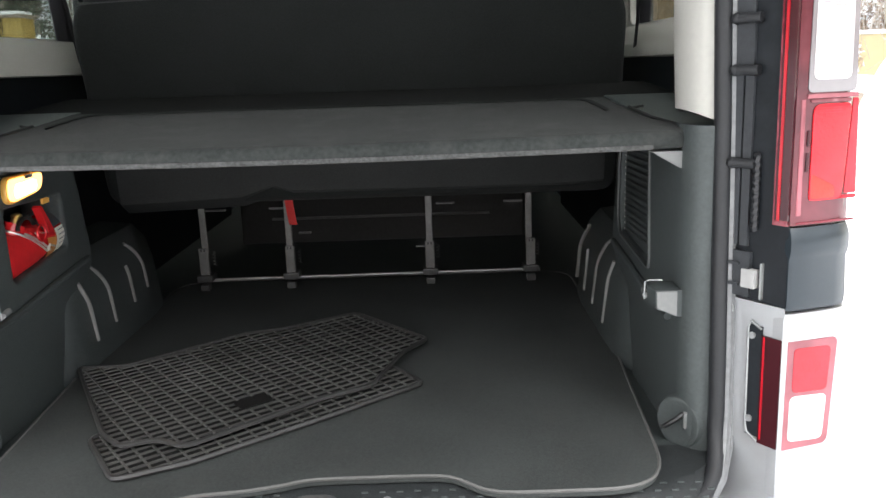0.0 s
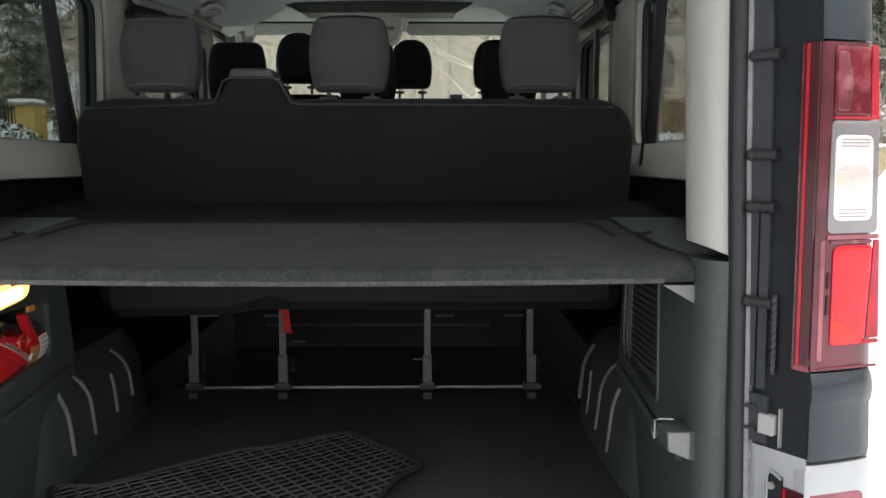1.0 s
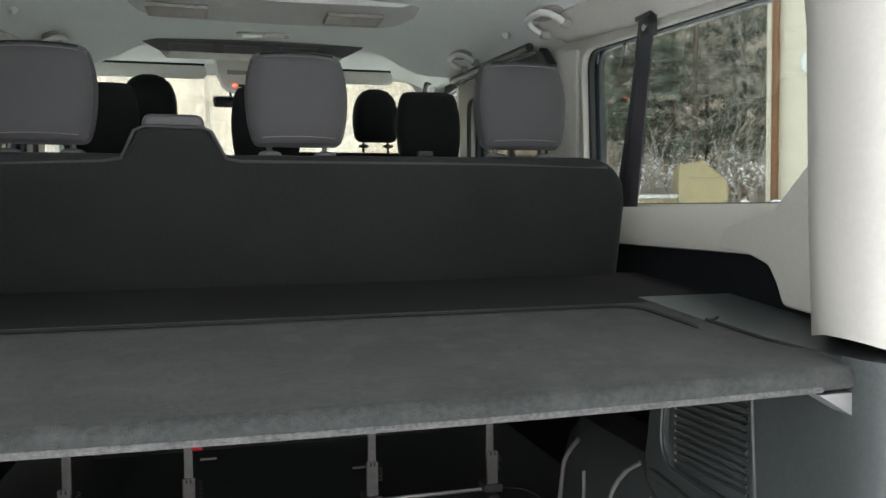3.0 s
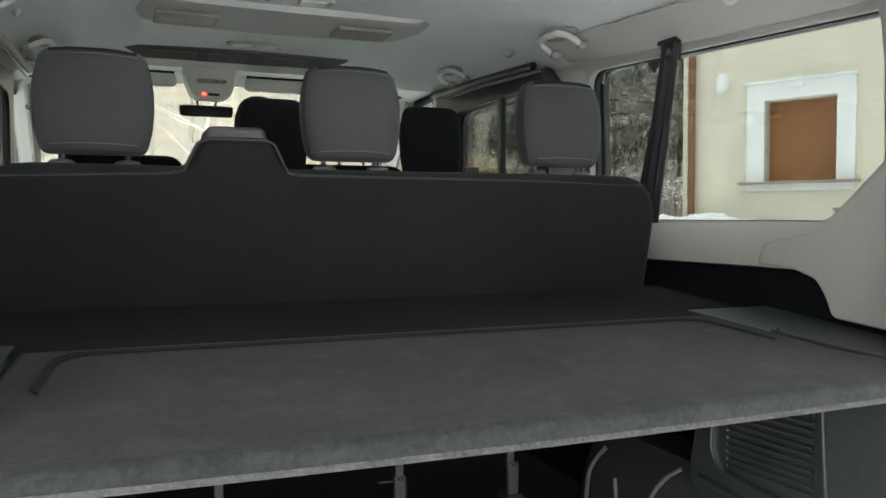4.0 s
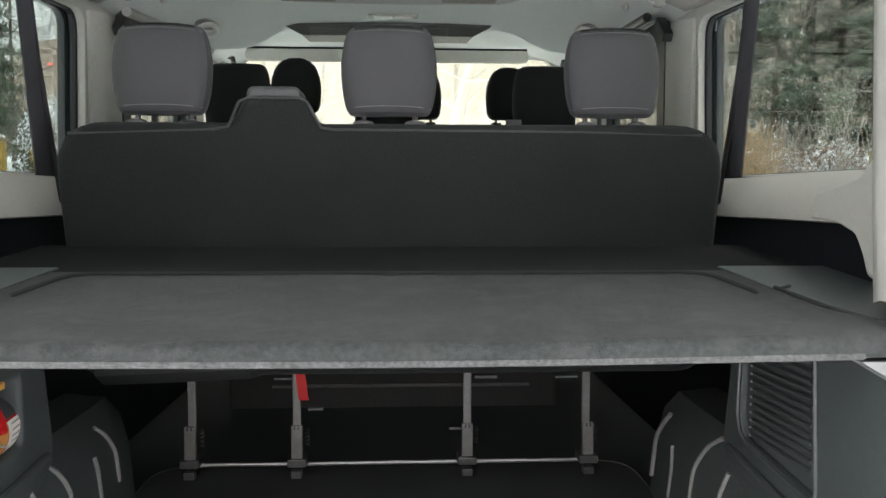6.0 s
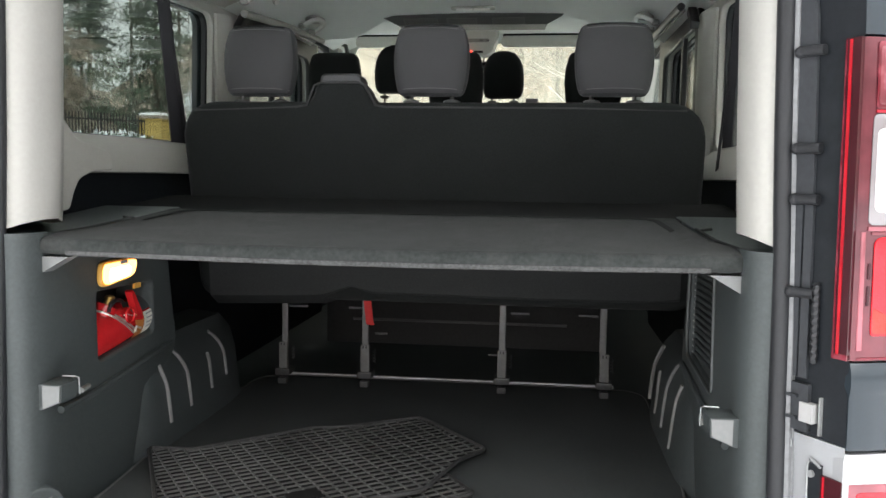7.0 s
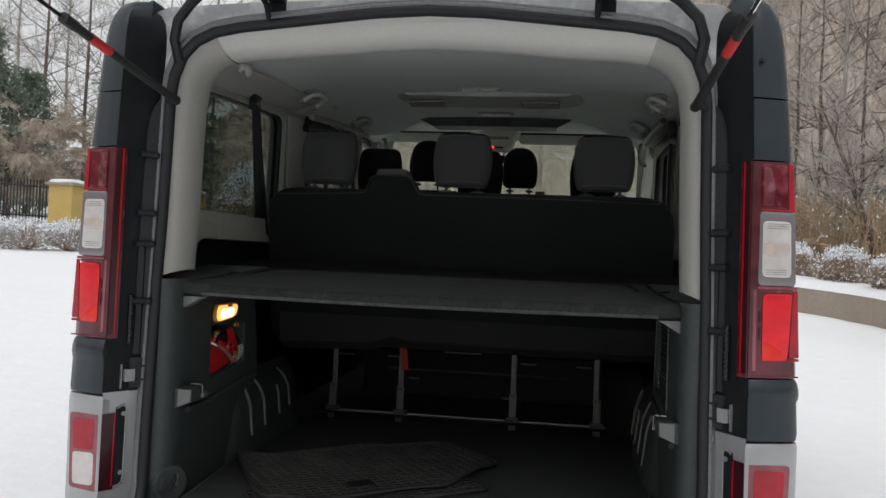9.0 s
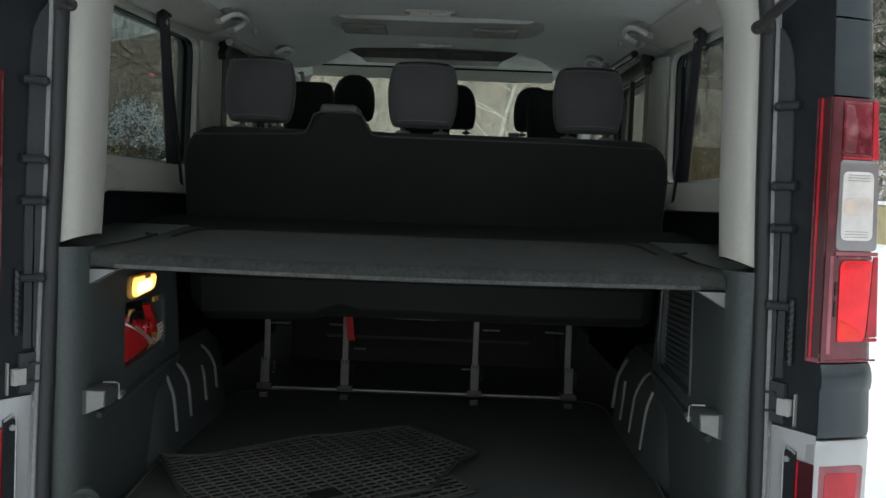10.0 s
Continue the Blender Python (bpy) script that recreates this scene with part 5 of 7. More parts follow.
for s in (1, -1):
    ledge_ob = part("shelf_ledge", plate(rounded([(0.622, 0.63), (0.835, 0.63), (0.835, 0.20), (0.675, 0.13), (0.664, 0.18), (0.642, 0.26)], 0.008) if s > 0 else
                                         rounded([(-0.622, 0.63), (-0.642, 0.26), (-0.664, 0.18), (-0.675, 0.13), (-0.835, 0.20), (-0.835, 0.63)], 0.008), 0.012, 0.003), "support")
    for v in ledge_ob.data.vertices:
        v.co.z += 1.098 + (v.co.y - 0.13) * 0.09
    tagged(ledge_ob, "grey-green plastic ledge beside the parcel shelf", "shelf ledge", "shelf ledges", "structure")
    # black tubes draw the shade of the notch and of the gap
    part("notch", tube([(s * 0.640, 0.40, 1.1365), (s * 0.665, 0.42, 1.1385)], 0.003, 6), "black", ledge_ob, "small black tube for the shade in a notch")
    part("gap", tube([(s * 0.630, 0.40, 1.1385), (s * 0.6425, 0.255, 1.1255), (s * 0.664, 0.18, 1.1185), (s * 0.676, 0.13, 1.1135)], 0.0035, 6), "black", ledge_ob, "black tube for the shade in the gap beside the shelf")
    part("bracket", loft([[(s * (0.60), y, 1.077), (s * 0.664, y, 1.077), (s * 0.664, y, 1.045), (s * 0.655, y, 1.045)] for y in (0.092, 0.13)]), "steel_dull", shelf, "small grey plastic bracket under the corner")

# ---- belts, handles, rails ----
def belt(name, x, y0, z0, y1, z1, w, label):
    b = thing(name, label, "seat belt", "seat belts")
    s = 1 if x > 0 else -1
    n = 16
    rings = []
    for i in range(n + 1):
        u = i / n
        y, z, wd = y0 + (y1 - y0) * u, z0 + (z1 - z0) * u, w * (1 + 0.32 * u)
        pl = [0.0, 0.006, 0.001, 0.008, 0.002, 0.006, 0.0]
        rings.append([(x + s * (-0.004 - pl[k] * 1.5), y + (k / 6 - 0.5) * wd, z) for k in range(7)])
    part("webbing", sheet(rings, 0.004, lambda p: (s, 0, 0)), "belt", b, "folded black webbing", smooth=True)
    loose = [[(x - s * (0.010 + 0.012 * u), y0 + 0.006 + 0.135 * u - 0.009, z0 - 0.02 - 0.50 * u), (x - s * (0.012 + 0.012 * u), y0 + 0.006 + 0.135 * u + 0.009, z0 - 0.02 - 0.50 * u)] for u in (0.0, 0.25, 0.5, 0.75, 1.0)]
    part("loose_run", sheet(loose, 0.003, lambda p: (s, 0, 0)), "belt", b, "narrow loose run of webbing", smooth=True)
    part("anchor", join(box(0.026, 0.055, 0.05, (x, y0, z0 - 0.005), 0.008), box(0.03, 0.075, 0.012, (x, y0, z0 + 0.022), 0.004)), "anchor", b, "black plastic belt anchor", smooth=True)
    part("anchor_bolt", tube([(x - s * 0.012, y0 - 0.012, z0 - 0.008), (x - s * 0.018, y0 - 0.012, z0 - 0.008)], 0.009, 12), "chrome", b, "bright bolt head")
    return b


for s in (1, -1):
    belt("seat_belt", s * 0.828, 0.955, 1.772, 1.045, 1.335, 0.068, "folded black seat belt hanging in front of the rear window")
    upper = thing("belt_guide", "black belt height guide on the middle pillar", "belt guide", "belt guides")
    part("guide", join(box(0.03, 0.10, 0.03, (s * 0.79, 1.49, 1.785), 0.006)), "anchor", upper, "black belt height guide", m=Matrix.Translation((s * 0.79, 1.49, 1.785)) @ Matrix.Rotation(radians(40), 4, "X") @ Matrix.Translation((-s * 0.79, -1.49, -1.785)))
    # grab handles and coat knobs
    for y, z, x in ((1.31, 1.872, 0.705), (2.11, 1.908, 0.70), (0.62, 1.80, 0.76)):
        if y < 1 :
            knob = thing("coat_hook", "pale round coat hook on the headliner", "coat hook", "coat hooks")
            part("hook", join(tube([(s * 0.745, y, z + 0.03), (s * 0.725, y, z + 0.018)], 0.022, 14), blob(0.012, 0.024, 0.024, (s * 0.722, y, z + 0.016), 2, 12, 8)), "visor_solid", knob, "round hook", smooth=True)
            continue
        h = thing("grab_handle", "pale grey plastic grab handle on the roof rail", "grab handle", "grab handles")
        arc = [(s * (x + 0.035), y - 0.072, z - 0.040), (s * (x + 0.012), y - 0.080, z - 0.026), (s * (x - 0.014), y - 0.074, z - 0.012), (s * (x - 0.030), y - 0.050, z - 0.005), (s * (x - 0.034), y, z - 0.003),
               (s * (x - 0.030), y + 0.050, z - 0.005), (s * (x - 0.014), y + 0.074, z - 0.012), (s * (x + 0.012), y + 0.080, z - 0.026), (s * (x + 0.035), y + 0.072, z - 0.040)]
        part("grip", tube(arc, 0.0095, 10), "visor_solid", h, "rounded grip", smooth=True)
        for dy in (-0.074, 0.074):
            part("base", blob(0.016, 0.013, 0.012, (s * (x + 0.034), y + dy, z - 0.036), 3, 14, 8), "trim_grey", h, "mounting block", smooth=True)
        # no hollow here: the recess's shade is the pad's grey
        part("recess", blob(0.045, 0.080, 0.012, (s * (x + 0.004), y, z + 0.006), 2.4, 20, 8), "trim_grey", h, "raised pad coloured grey like a shaded recess", smooth=True)
    knob = thing("coat_hook", "pale round coat hook on the headliner", "coat hook", "coat hooks")
    part("hook", join(tube([(s * 0.745, 1.655, 1.922), (s * 0.715, 1.655, 1.905)], 0.020, 14), tube([(s * 0.718, 1.655, 1.907), (s * 0.708, 1.655, 1.902)], 0.026, 14)), "visor_solid", knob, "round hook", smooth=True)
    rail = thing("door_rail", "long dark roof rail over the middle window" if s > 0 else "long grey roof rail over the middle window", "rail", "door rails")
    part("rail", tube([(s * 0.760, 1.56, 1.836), (s * 0.763, 2.0, 1.856), (s * 0.766, 2.46, 1.872)] if s > 0 else [(s * 0.760, 1.44, 1.806), (s * 0.763, 1.9, 1.848), (s * 0.766, 2.46, 1.880)], 0.014, 10), "anchor" if s > 0 else "trim_grey", rail, "rail bar", smooth=True)
    part("rail_lip", tube([(s * 0.766, 1.52, 1.815), (s * 0.770, 1.9, 1.832), (s * 0.774, 2.45, 1.853)], 0.004, 6), "steel_dull", rail, "lighter lower lip", smooth=True)
    # sliding door frame round the middle window
    part("door_frame", on_yz(plate(rounded([(1.60, 1.27), (2.56, 1.27), (2.60, 1.90), (1.60, 1.85)], 0.05), 0.02, 0.006, [hole(W_MID, 0.96)]), 0.83, s), "anchor", rail, "black frame round the window")
    part("frame_bar", box(0.02, 0.03, 0.46, (s * 0.84, 1.95, 1.57), 0.004), "anchor", rail, "black upright in the window")

# ---- roof fittings ----
duct = thing("roof_duct", "raised grey roof panel with two air vents", "air duct")
part("duct_panel", loft([[(x * k, y, crown(y) - 0.004 - dz) for x, dz in ((-0.47, -0.006), (-0.40, 0.012), (0, 0.016), (0.40, 0.012), (0.47, -0.006))] + [(x * k, y, crown(y) + 0.02) for x in (0.47, -0.47)]
                         for y, k in ((1.53, 0.86), (1.57, 0.95), (1.71, 1.0), (1.84, 0.95), (1.88, 0.86))]), "duct", duct, "raised grey panel", smooth=True)
for x in (-0.290, 0.230):
    vent = part("vent", plate(rounded([(-0.088, -0.062), (0.088, -0.062), (0.088, 0.062), (-0.088, 0.062)], 0.008), 0.012, 0.003, [rounded([(-0.078, -0.052), (0.078, -0.052), (0.078, 0.052), (-0.078, 0.052)], 0.004)]), "vent", duct, "grey framed air vent", m=pose(x, 1.70, crown(1.70) - 0.034))
    part("vent_back", box(0.16, 0.11, 0.003, (0, 0, 0.010)), "console", vent, "dark duct behind")
    for k in range(7):
        part("slat", box(0.156, 0.012, 0.0025, (0, -0.045 + k * 0.015, 0.004)), "vent", vent)
    part("slat_bar", box(0.004, 0.10, 0.004, (0, 0, 0.002)), "vent", vent)
for y, z in ((1.43, crown(1.43)), (2.21, crown(2.21))):
    lamp = thing("roof_lamp", "slim frosted roof lamp in the headliner", "ceiling lamp", "roof lamps")
    part("housing", plate(rounded([(-0.095, -0.028), (0.095, -0.028), (0.095, 0.028), (-0.095, 0.028)], 0.02), 0.012, 0.003), "trim", lamp, "pale housing", m=pose(-0.02, y, z - 0.010))
    part("diffuser", plate(rounded([(-0.075, -0.02), (-0.003, -0.02), (-0.003, 0.02), (-0.075, 0.02)], 0.006), 0.006, 0.002), "roof_lens", lamp, "frosted diffuser", m=pose(-0.02, y, z - 0.0125))
    part("diffuser", plate(rounded([(0.003, -0.02), (0.075, -0.02), (0.075, 0.02), (0.003, 0.02)], 0.006), 0.006, 0.002), "roof_lens", lamp, "frosted diffuser", m=pose(-0.02, y, z - 0.0125))
console = thing("roof_console", "dark grey overhead console across the roof", "roof console")
part("console_body", loft([[(-0.046 - x0, y, 2.02), (-0.046 - x1, y, z1), (-0.046 + x1, y, z1), (-0.046 + x0, y, 2.02)] for y, x0, x1, z1 in ((2.375, 0.425, 0.420, 1.978), (2.385, 0.42, 0.412, 1.970), (2.435, 0.39, 0.348, 1.944), (2.60, 0.37, 0.335, 1.948), (2.66, 0.36, 0.33, 2.02))]), "console", console, "dark console body")
for x0, x1 in ((-0.36, -0.20), (-0.16, -0.02), (0.05, 0.20)):
    part("console_panel", loft([[(x, 2.387, 1.965), (x, 2.430, 1.943), (x, 2.433, 1.947), (x, 2.390, 1.969)] for x in (x0, x1)]), "console_light", console, "ribbed panel")
    for k in range(4):
        u = 0.2 + k * 0.2
        part("panel_rib", tube([(x0 + 0.006, 2.387 + 0.043 * u, 1.965 - 0.022 * u), (x1 - 0.006, 2.387 + 0.043 * u, 1.965 - 0.022 * u)], 0.0014, 5), "console", console, "thin rib")
unit = thing("overhead_unit", "pale overhead console with red lit indicator", "overhead unit")
part("unit_body", loft([[(-0.080 + x * k, y, z) for x, z in ((-0.125, 2.05), (-0.115, 1.985), (-0.090, 1.925), (-0.058, 1.905), (0.058, 1.905), (0.090, 1.925), (0.110, 1.985), (0.120, 2.05))] for y, k in ((3.092, 0.93), (3.10, 1.0), (3.20, 1.0))]), "visor", unit, "pale body", smooth=True)
part("unit_slot", box(0.13, 0.004, 0.02, (-0.080, 3.090, 1.982), 0.002), "trim_grey", unit, "grey switch panel")
for x in (-0.055, -0.02):
    part("unit_switch", box(0.018, 0.004, 0.007, (x, 3.087, 1.982), 0.001), "console", unit, "small dark switch")
part("indicator", box(0.016, 0.004, 0.009, (-0.112, 3.089, 1.922)), "led", unit, "red indicator light")
part("display", box(0.05, 0.004, 0.012, (-0.070, 3.089, 1.921)), "mirror_black", unit, "black display strip")
mirror = thing("rear_view_mirror", "black rear-view mirror hanging from the windscreen", "mirror")
part("shell", loft([[(-0.090 + x * k, y, 1.862 + z * k) for x, z in rounded([(-0.12, -0.027), (0.12, -0.027), (0.125, 0.027), (-0.125, 0.027)], 0.018)] for y, k in ((3.22, 0.95), (3.225, 1.0), (3.25, 0.9))]), "mirror_black", mirror, "black shell", smooth=True)
part("glass", box(0.215, 0.002, 0.040, (-0.090, 3.218, 1.862), 0.0008), "mirror_dark", mirror, "mirror glass")
for x in (-0.135, -0.045):
    part("stem", tube([(x * 0.8 - 0.018, 3.24, 1.875), (x, 3.20, 1.91)], 0.005, 8), "mirror_black", mirror, "thin stem")
for x0, x1 in ((-0.735, -0.235), (0.058, 0.625)):
    v = thing("sun_visor", "pale grey sun visor folded up at the windscreen", "sun visor", "sun visors")
    part("flap", on_xz(plate(rounded([(x0, 1.934), (x1, 1.934), (x1, 1.994), (x0, 1.994)], 0.028), 0.02, 0.006), 3.03), "visor", v, "padded flap", smooth=True)
    # black tube stands in for the shadow over the flap
    part("shadow_line", tube([(x0 + 0.01, 3.018, 1.997), (x1 - 0.01, 3.018, 1.997)], 0.007, 8), "fabric", v, "dark tube for the shadow above the flap")
    part("visor_label", box(0.075, 0.002, 0.010, ((x0 + x1) / 2 + 0.06, 3.009, 1.951)), "label", v, "small white printed label")
for s in (1, -1):
    grip = thing("pillar_handle", "dark grab handle on the front pillar", "grab handle", "pillar handles")
    part("grip", tube([(s * 0.835, 3.05, 1.965), (s * 0.800, 3.05, 1.95), (s * 0.795, 3.08, 1.90), (s * 0.805, 3.12, 1.85), (s * 0.84, 3.14, 1.83)], 0.012, 8), "console", grip, "curved grip", smooth=True)
    part("pillar_cover", loft([[(s * 0.90, y, z), (s * 0.845, y - 0.02, z + 0.01), (s * 0.84, y + 0.05, z + 0.02), (s * 0.90, y + 0.09, z + 0.02)] for y, z in ((3.02, 1.99), (3.10, 1.90), (3.25, 1.75), (3.55, 1.45))]), "header", grip, "pale pillar cover", smooth=True)

# ---- load bay things ----
ext = thing("fire_extinguisher", "small red fire extinguisher lying in the side recess", "fire extinguisher")
def bottle(rows, a0=0.0, a1=2 * math.pi, n=22, closed=True):
    """Rings round the bottle's axis: (y, radius)."""
    k = n if closed else n - 1
    return loft([[(-0.712 + r * math.cos(a0 + (a1 - a0) * i / k), y, 0.862 + 0.10 * (y - 0.3) + r * math.sin(a0 + (a1 - a0) * i / k)) for i in range(n)] for y, r in rows], closed)


part("cylinder", bottle(((0.205, 0.012), (0.212, 0.030), (0.226, 0.044), (0.245, 0.051), (0.27, 0.053), (0.40, 0.053), (0.60, 0.053), (0.625, 0.042), (0.632, 0.02))), "red_paint", ext, "red enamelled cylinder", smooth=True)
part("label_band", bottle(((0.452, 0.0538), (0.492, 0.0538)), -1.3, 0.42, 18, False), "label_orange", ext, "orange label")
part("label_field", bottle(((0.494, 0.0538), (0.60, 0.0538)), -1.3, 0.36, 14, False), "label", ext, "white label")
part("label_strip", bottle(((0.452, 0.0539), (0.60, 0.0539)), 0.44, 1.2, 10, False), "label_slate", ext, "dark label strip")
for k in range(4):
    part("label_writing", bottle(((0.505, 0.0542), (0.535 + 0.012 * (k % 2), 0.0542)), 0.20 - k * 0.2, 0.26 - k * 0.2, 3, False), "label_grey", ext, "bar of unreadable print")
part("collar", join(tube([(-0.705, 0.372, 0.900), (-0.694, 0.388, 0.932)], 0.024, 14), tube([(-0.690, 0.375, 0.915), (-0.676, 0.44, 0.902)], 0.015, 12)), "red_paint", ext, "red valve collar", smooth=True)
part("valve", join(tube([(-0.694, 0.388, 0.93), (-0.690, 0.393, 0.948)], 0.010, 10), blob(0.012, 0.012, 0.007, (-0.690, 0.394, 0.950), 2, 12, 8)), "brass", ext, "brass valve", smooth=True)
part("hose", tube([(-0.676, 0.40 + 0.036 * math.cos(t), 0.918 + 0.026 * math.sin(t)) for t in (0.2 + 0.35 * k for k in range(9))], 0.005, 8), "rubber", ext, "short black hose loop", smooth=True)
part("lever", loft([[(-0.668 + dx, y, z) for dx in (-0.009, 0.009)] + [(-0.668 + dx, y + w, z + 0.004) for dx in (0.009, -0.009)] for y, z, w in ((0.470, 0.886, 0.020), (0.463, 0.905, 0.020), (0.452, 0.928, 0.016), (0.441, 0.952, 0.010), (0.438, 0.958, 0.006))]), "red_paint", ext, "red lever")
part("lever", tube([(-0.672, 0.40, 0.908), (-0.664, 0.44, 0.894), (-0.662, 0.485, 0.889)], 0.007, 8), "red_paint", ext, "red lower grip", smooth=True)
part("pin_ring", tube([(-0.656, 0.424 + 0.019 * math.cos(t), 0.905 + 0.017 * math.sin(t)) for t in (k * math.pi / 8 for k in range(16))], 0.0032, 6, closed=True), "red_paint", ext, "red pin ring", smooth=True)
part("pin", tube([(-0.660, 0.405, 0.908), (-0.664, 0.425, 0.906), (-0.664, 0.448, 0.900)], 0.0022, 6), "wire", ext, "thin bright pin")
for off in (0.0, 0.014):
    part("clip_wire", tube([(-0.712 + 0.0565 * math.cos(t), 0.428 + off - 0.075 * math.sin(t), 0.868 + 0.0585 * math.sin(t)) for t in (-0.12 + 0.16 * k for k in range(11))], 0.0026, 6), "wire", ext, "bright wire clip", smooth=True)
part("clip_hook", tube([(-0.655, 0.437, 0.861), (-0.652, 0.445, 0.874), (-0.655, 0.470, 0.866)], 0.0028, 6), "wire", ext, "bright hook of the clip", smooth=True)
part("bracket", box(0.08, 0.30, 0.012, (-0.712, 0.44, 0.812), 0.003), "black", ext, "black cradle")

light = thing("cargo_lamp", "lit warm cargo lamp above the fire extinguisher", "lamp")
part("rim", on_yz(plate(rounded([(0.279, 0.986), (0.428, 0.998), (0.442, 1.045), (0.286, 1.046)], [0.034, 0.03, 0.02, 0.02], 6), 0.012, 0.004), 0.644, -1), "lamp_rim", light, "amber rim")
part("diffuser", on_yz(plate(rounded([(0.286, 0.992), (0.420, 1.003), (0.433, 1.039), (0.292, 1.040)], [0.028, 0.025, 0.016, 0.016], 6), 0.006, 0.002), 0.639, -1), "lamp_on", light, "glowing diffuser")
part("bulb_glow", on_yz(plate(rounded([(0.305, 1.000), (0.395, 1.006), (0.400, 1.028), (0.312, 1.028)], 0.012, 6), 0.003, 0.001), 0.6375, -1), "lamp_hot", light, "brightest part over the bulb")
part("lamp_catch", on_yz(plate(rounded([(0.352, 1.034), (0.385, 1.034), (0.383, 1.042), (0.354, 1.042)], 0.003), 0.003, 0.0008), 0.6365, -1), "label_grey", light, "small grey catch")
part("switch", box(0.006, 0.03, 0.012, (-0.644, 0.435, 0.975), 0.002), "lamp_rim", light, "small switch")

# rubber mats lying on the load floor
def inside(poly, axis, c):
    """Stretches of the line (axis = c) inside a polygon, as pairs."""
    hits = []
    for (a, b) in zip(poly, poly[1:] + poly[:1]):
        p, q = a[axis], b[axis]
        if (p <= c) != (q <= c):
            u = (c - p) / (q - p)
            hits.append(a[1 - axis] + u * (b[1 - axis] - a[1 - axis]))
    hits.sort()
    return list(zip(hits[::2], hits[1::2]))


def rubber_mat(label, world, z, tilt):
    o, ux = Vector((-0.272, 0.036)), Vector((0.79, 0.613)).normalized()
    uy = Vector((-ux.y, ux.x))
    loc = [((Vector(p) - o).dot(ux), (Vector(p) - o).dot(uy)) for p in world]
    line = rounded(loc, 0.02, 3)
    ang = math.degrees(math.atan2(ux.y, ux.x))
    mat_ob = thing("rubber_mat", label, "floor mat", "rubber mats", pose(o.x, o.y, z, 0, 0, ang) @ pose(0, 0, 0, tilt, 0, 0))
    part("sheet", plate(line, 0.004, 0.001), "mat", mat_ob, "thin black rubber sheet")
    part("border", tube([(x, y, 0.006) for x, y in line], 0.0055, 6, closed=True), "mat_edge", mat_ob, "raised rubber border", smooth=True)
    ribs = []
    for axis, step in ((1, 0.0235), (0, 0.033)):
        lo, hi = min(p[axis] for p in line), max(p[axis] for p in line)
        c = lo + step
        while c < hi - 0.01:
            for a, b in inside(line, axis, c):
                if b - a > 0.02:
                    mid, ln = (a + b) / 2, b - a - 0.008
                    if axis == 1:
                        ribs.append(box(ln, 0.0042, 0.004, (mid, c, 0.0058)))
                    else:
                        ribs.append(box(0.0036, ln, 0.004, (c, mid, 0.0055)))
            c += step
    # glint on the ribs is put into their lighter grey
    tagged(part("ribs", join(*ribs), "mat_rim", mat_ob, "grid of raised ribs"), kind="stuff")
    return mat_ob, loc


rubber_mat("black ribbed rubber car mat lying underneath another", [(-0.47, 0.12), (-0.36, -0.045), (-0.24, 0.012), (0.0, 0.20), (0.07, 0.26), (0.175, 0.345), (0.10, 0.45), (-0.1, 0.50)], 0.548, 0.0)
top_mat, _ = rubber_mat("black ribbed rubber car mat lying askew on the load floor", [(-0.642, 0.475), (-0.53, 0.478), (-0.285, 0.695), (-0.215, 0.71), (-0.02, 0.835), (0.182, 0.60), (0.125, 0.52), (0.10, 0.44), (0.065, 0.315), (-0.04, 0.25), (-0.262, 0.05), (-0.325, 0.085), (-0.385, 0.06), (-0.44, 0.115)], 0.560, 0.0)
part("badge", box(0.07, 0.045, 0.004, (0.20, 0.10, 0.0105)), "mat", top_mat, "smooth blank panel in the grid")

# ---- outside ----
def ground_z(x, y):
    """The yard rises ahead and to the left."""
    s = 0.05 * max(y, -6) - 0.045 * max(min(x, 25), -40) * min(1, max(0, (y + 6) / 14))
    return s * min(1.0, max(0.0, (math.hypot(x, y - 1) - 2.5) / 6))


def height(x, y):
    n = noise.noise((x * 0.7, y * 0.7, 0)) * 0.03 + noise.noise((x * 3, y * 3, 5)) * 0.008
    return ground_z(x, y) + n


gv, gf = [], []
radii = [0.0, 1, 1.6, 2.2, 2.8, 3.4, 4, 4.6, 5.2, 6, 7, 8, 9.5, 11, 13, 15, 18, 22, 27, 34, 45, 65, 110, 300, 1500]
for r in radii:
    for k in range(96):
        t = 2 * math.pi * k / 96
        x, y = r * math.cos(t), r * math.sin(t)
        gv.append((x, y, height(min(max(x, -60), 60), min(max(y, -60), 60))))
for i in range(len(radii) - 1):
    for k in range(96):
        gf.append((i * 96 + k, i * 96 + (k + 1) % 96, (i + 1) * 96 + (k + 1) % 96, (i + 1) * 96 + k))
gm = bpy.data.meshes.new("ground")
gm.from_pydata(gv, [], [f[::-1] for f in gf])
gob = part("ground", gm, "snow", smooth=True)
tagged(gob, "snow covered yard, lightly trodden", "snow ground", "", "structure")

RNG = random.Random(7)


def polar(yaw, d, eye=(0.39, -2.0)):
    """A place d metres off in a compass direction, from the walk's far end."""
    return eye[0] + d * math.sin(radians(yaw)), eye[1] + d * math.cos(radians(yaw))


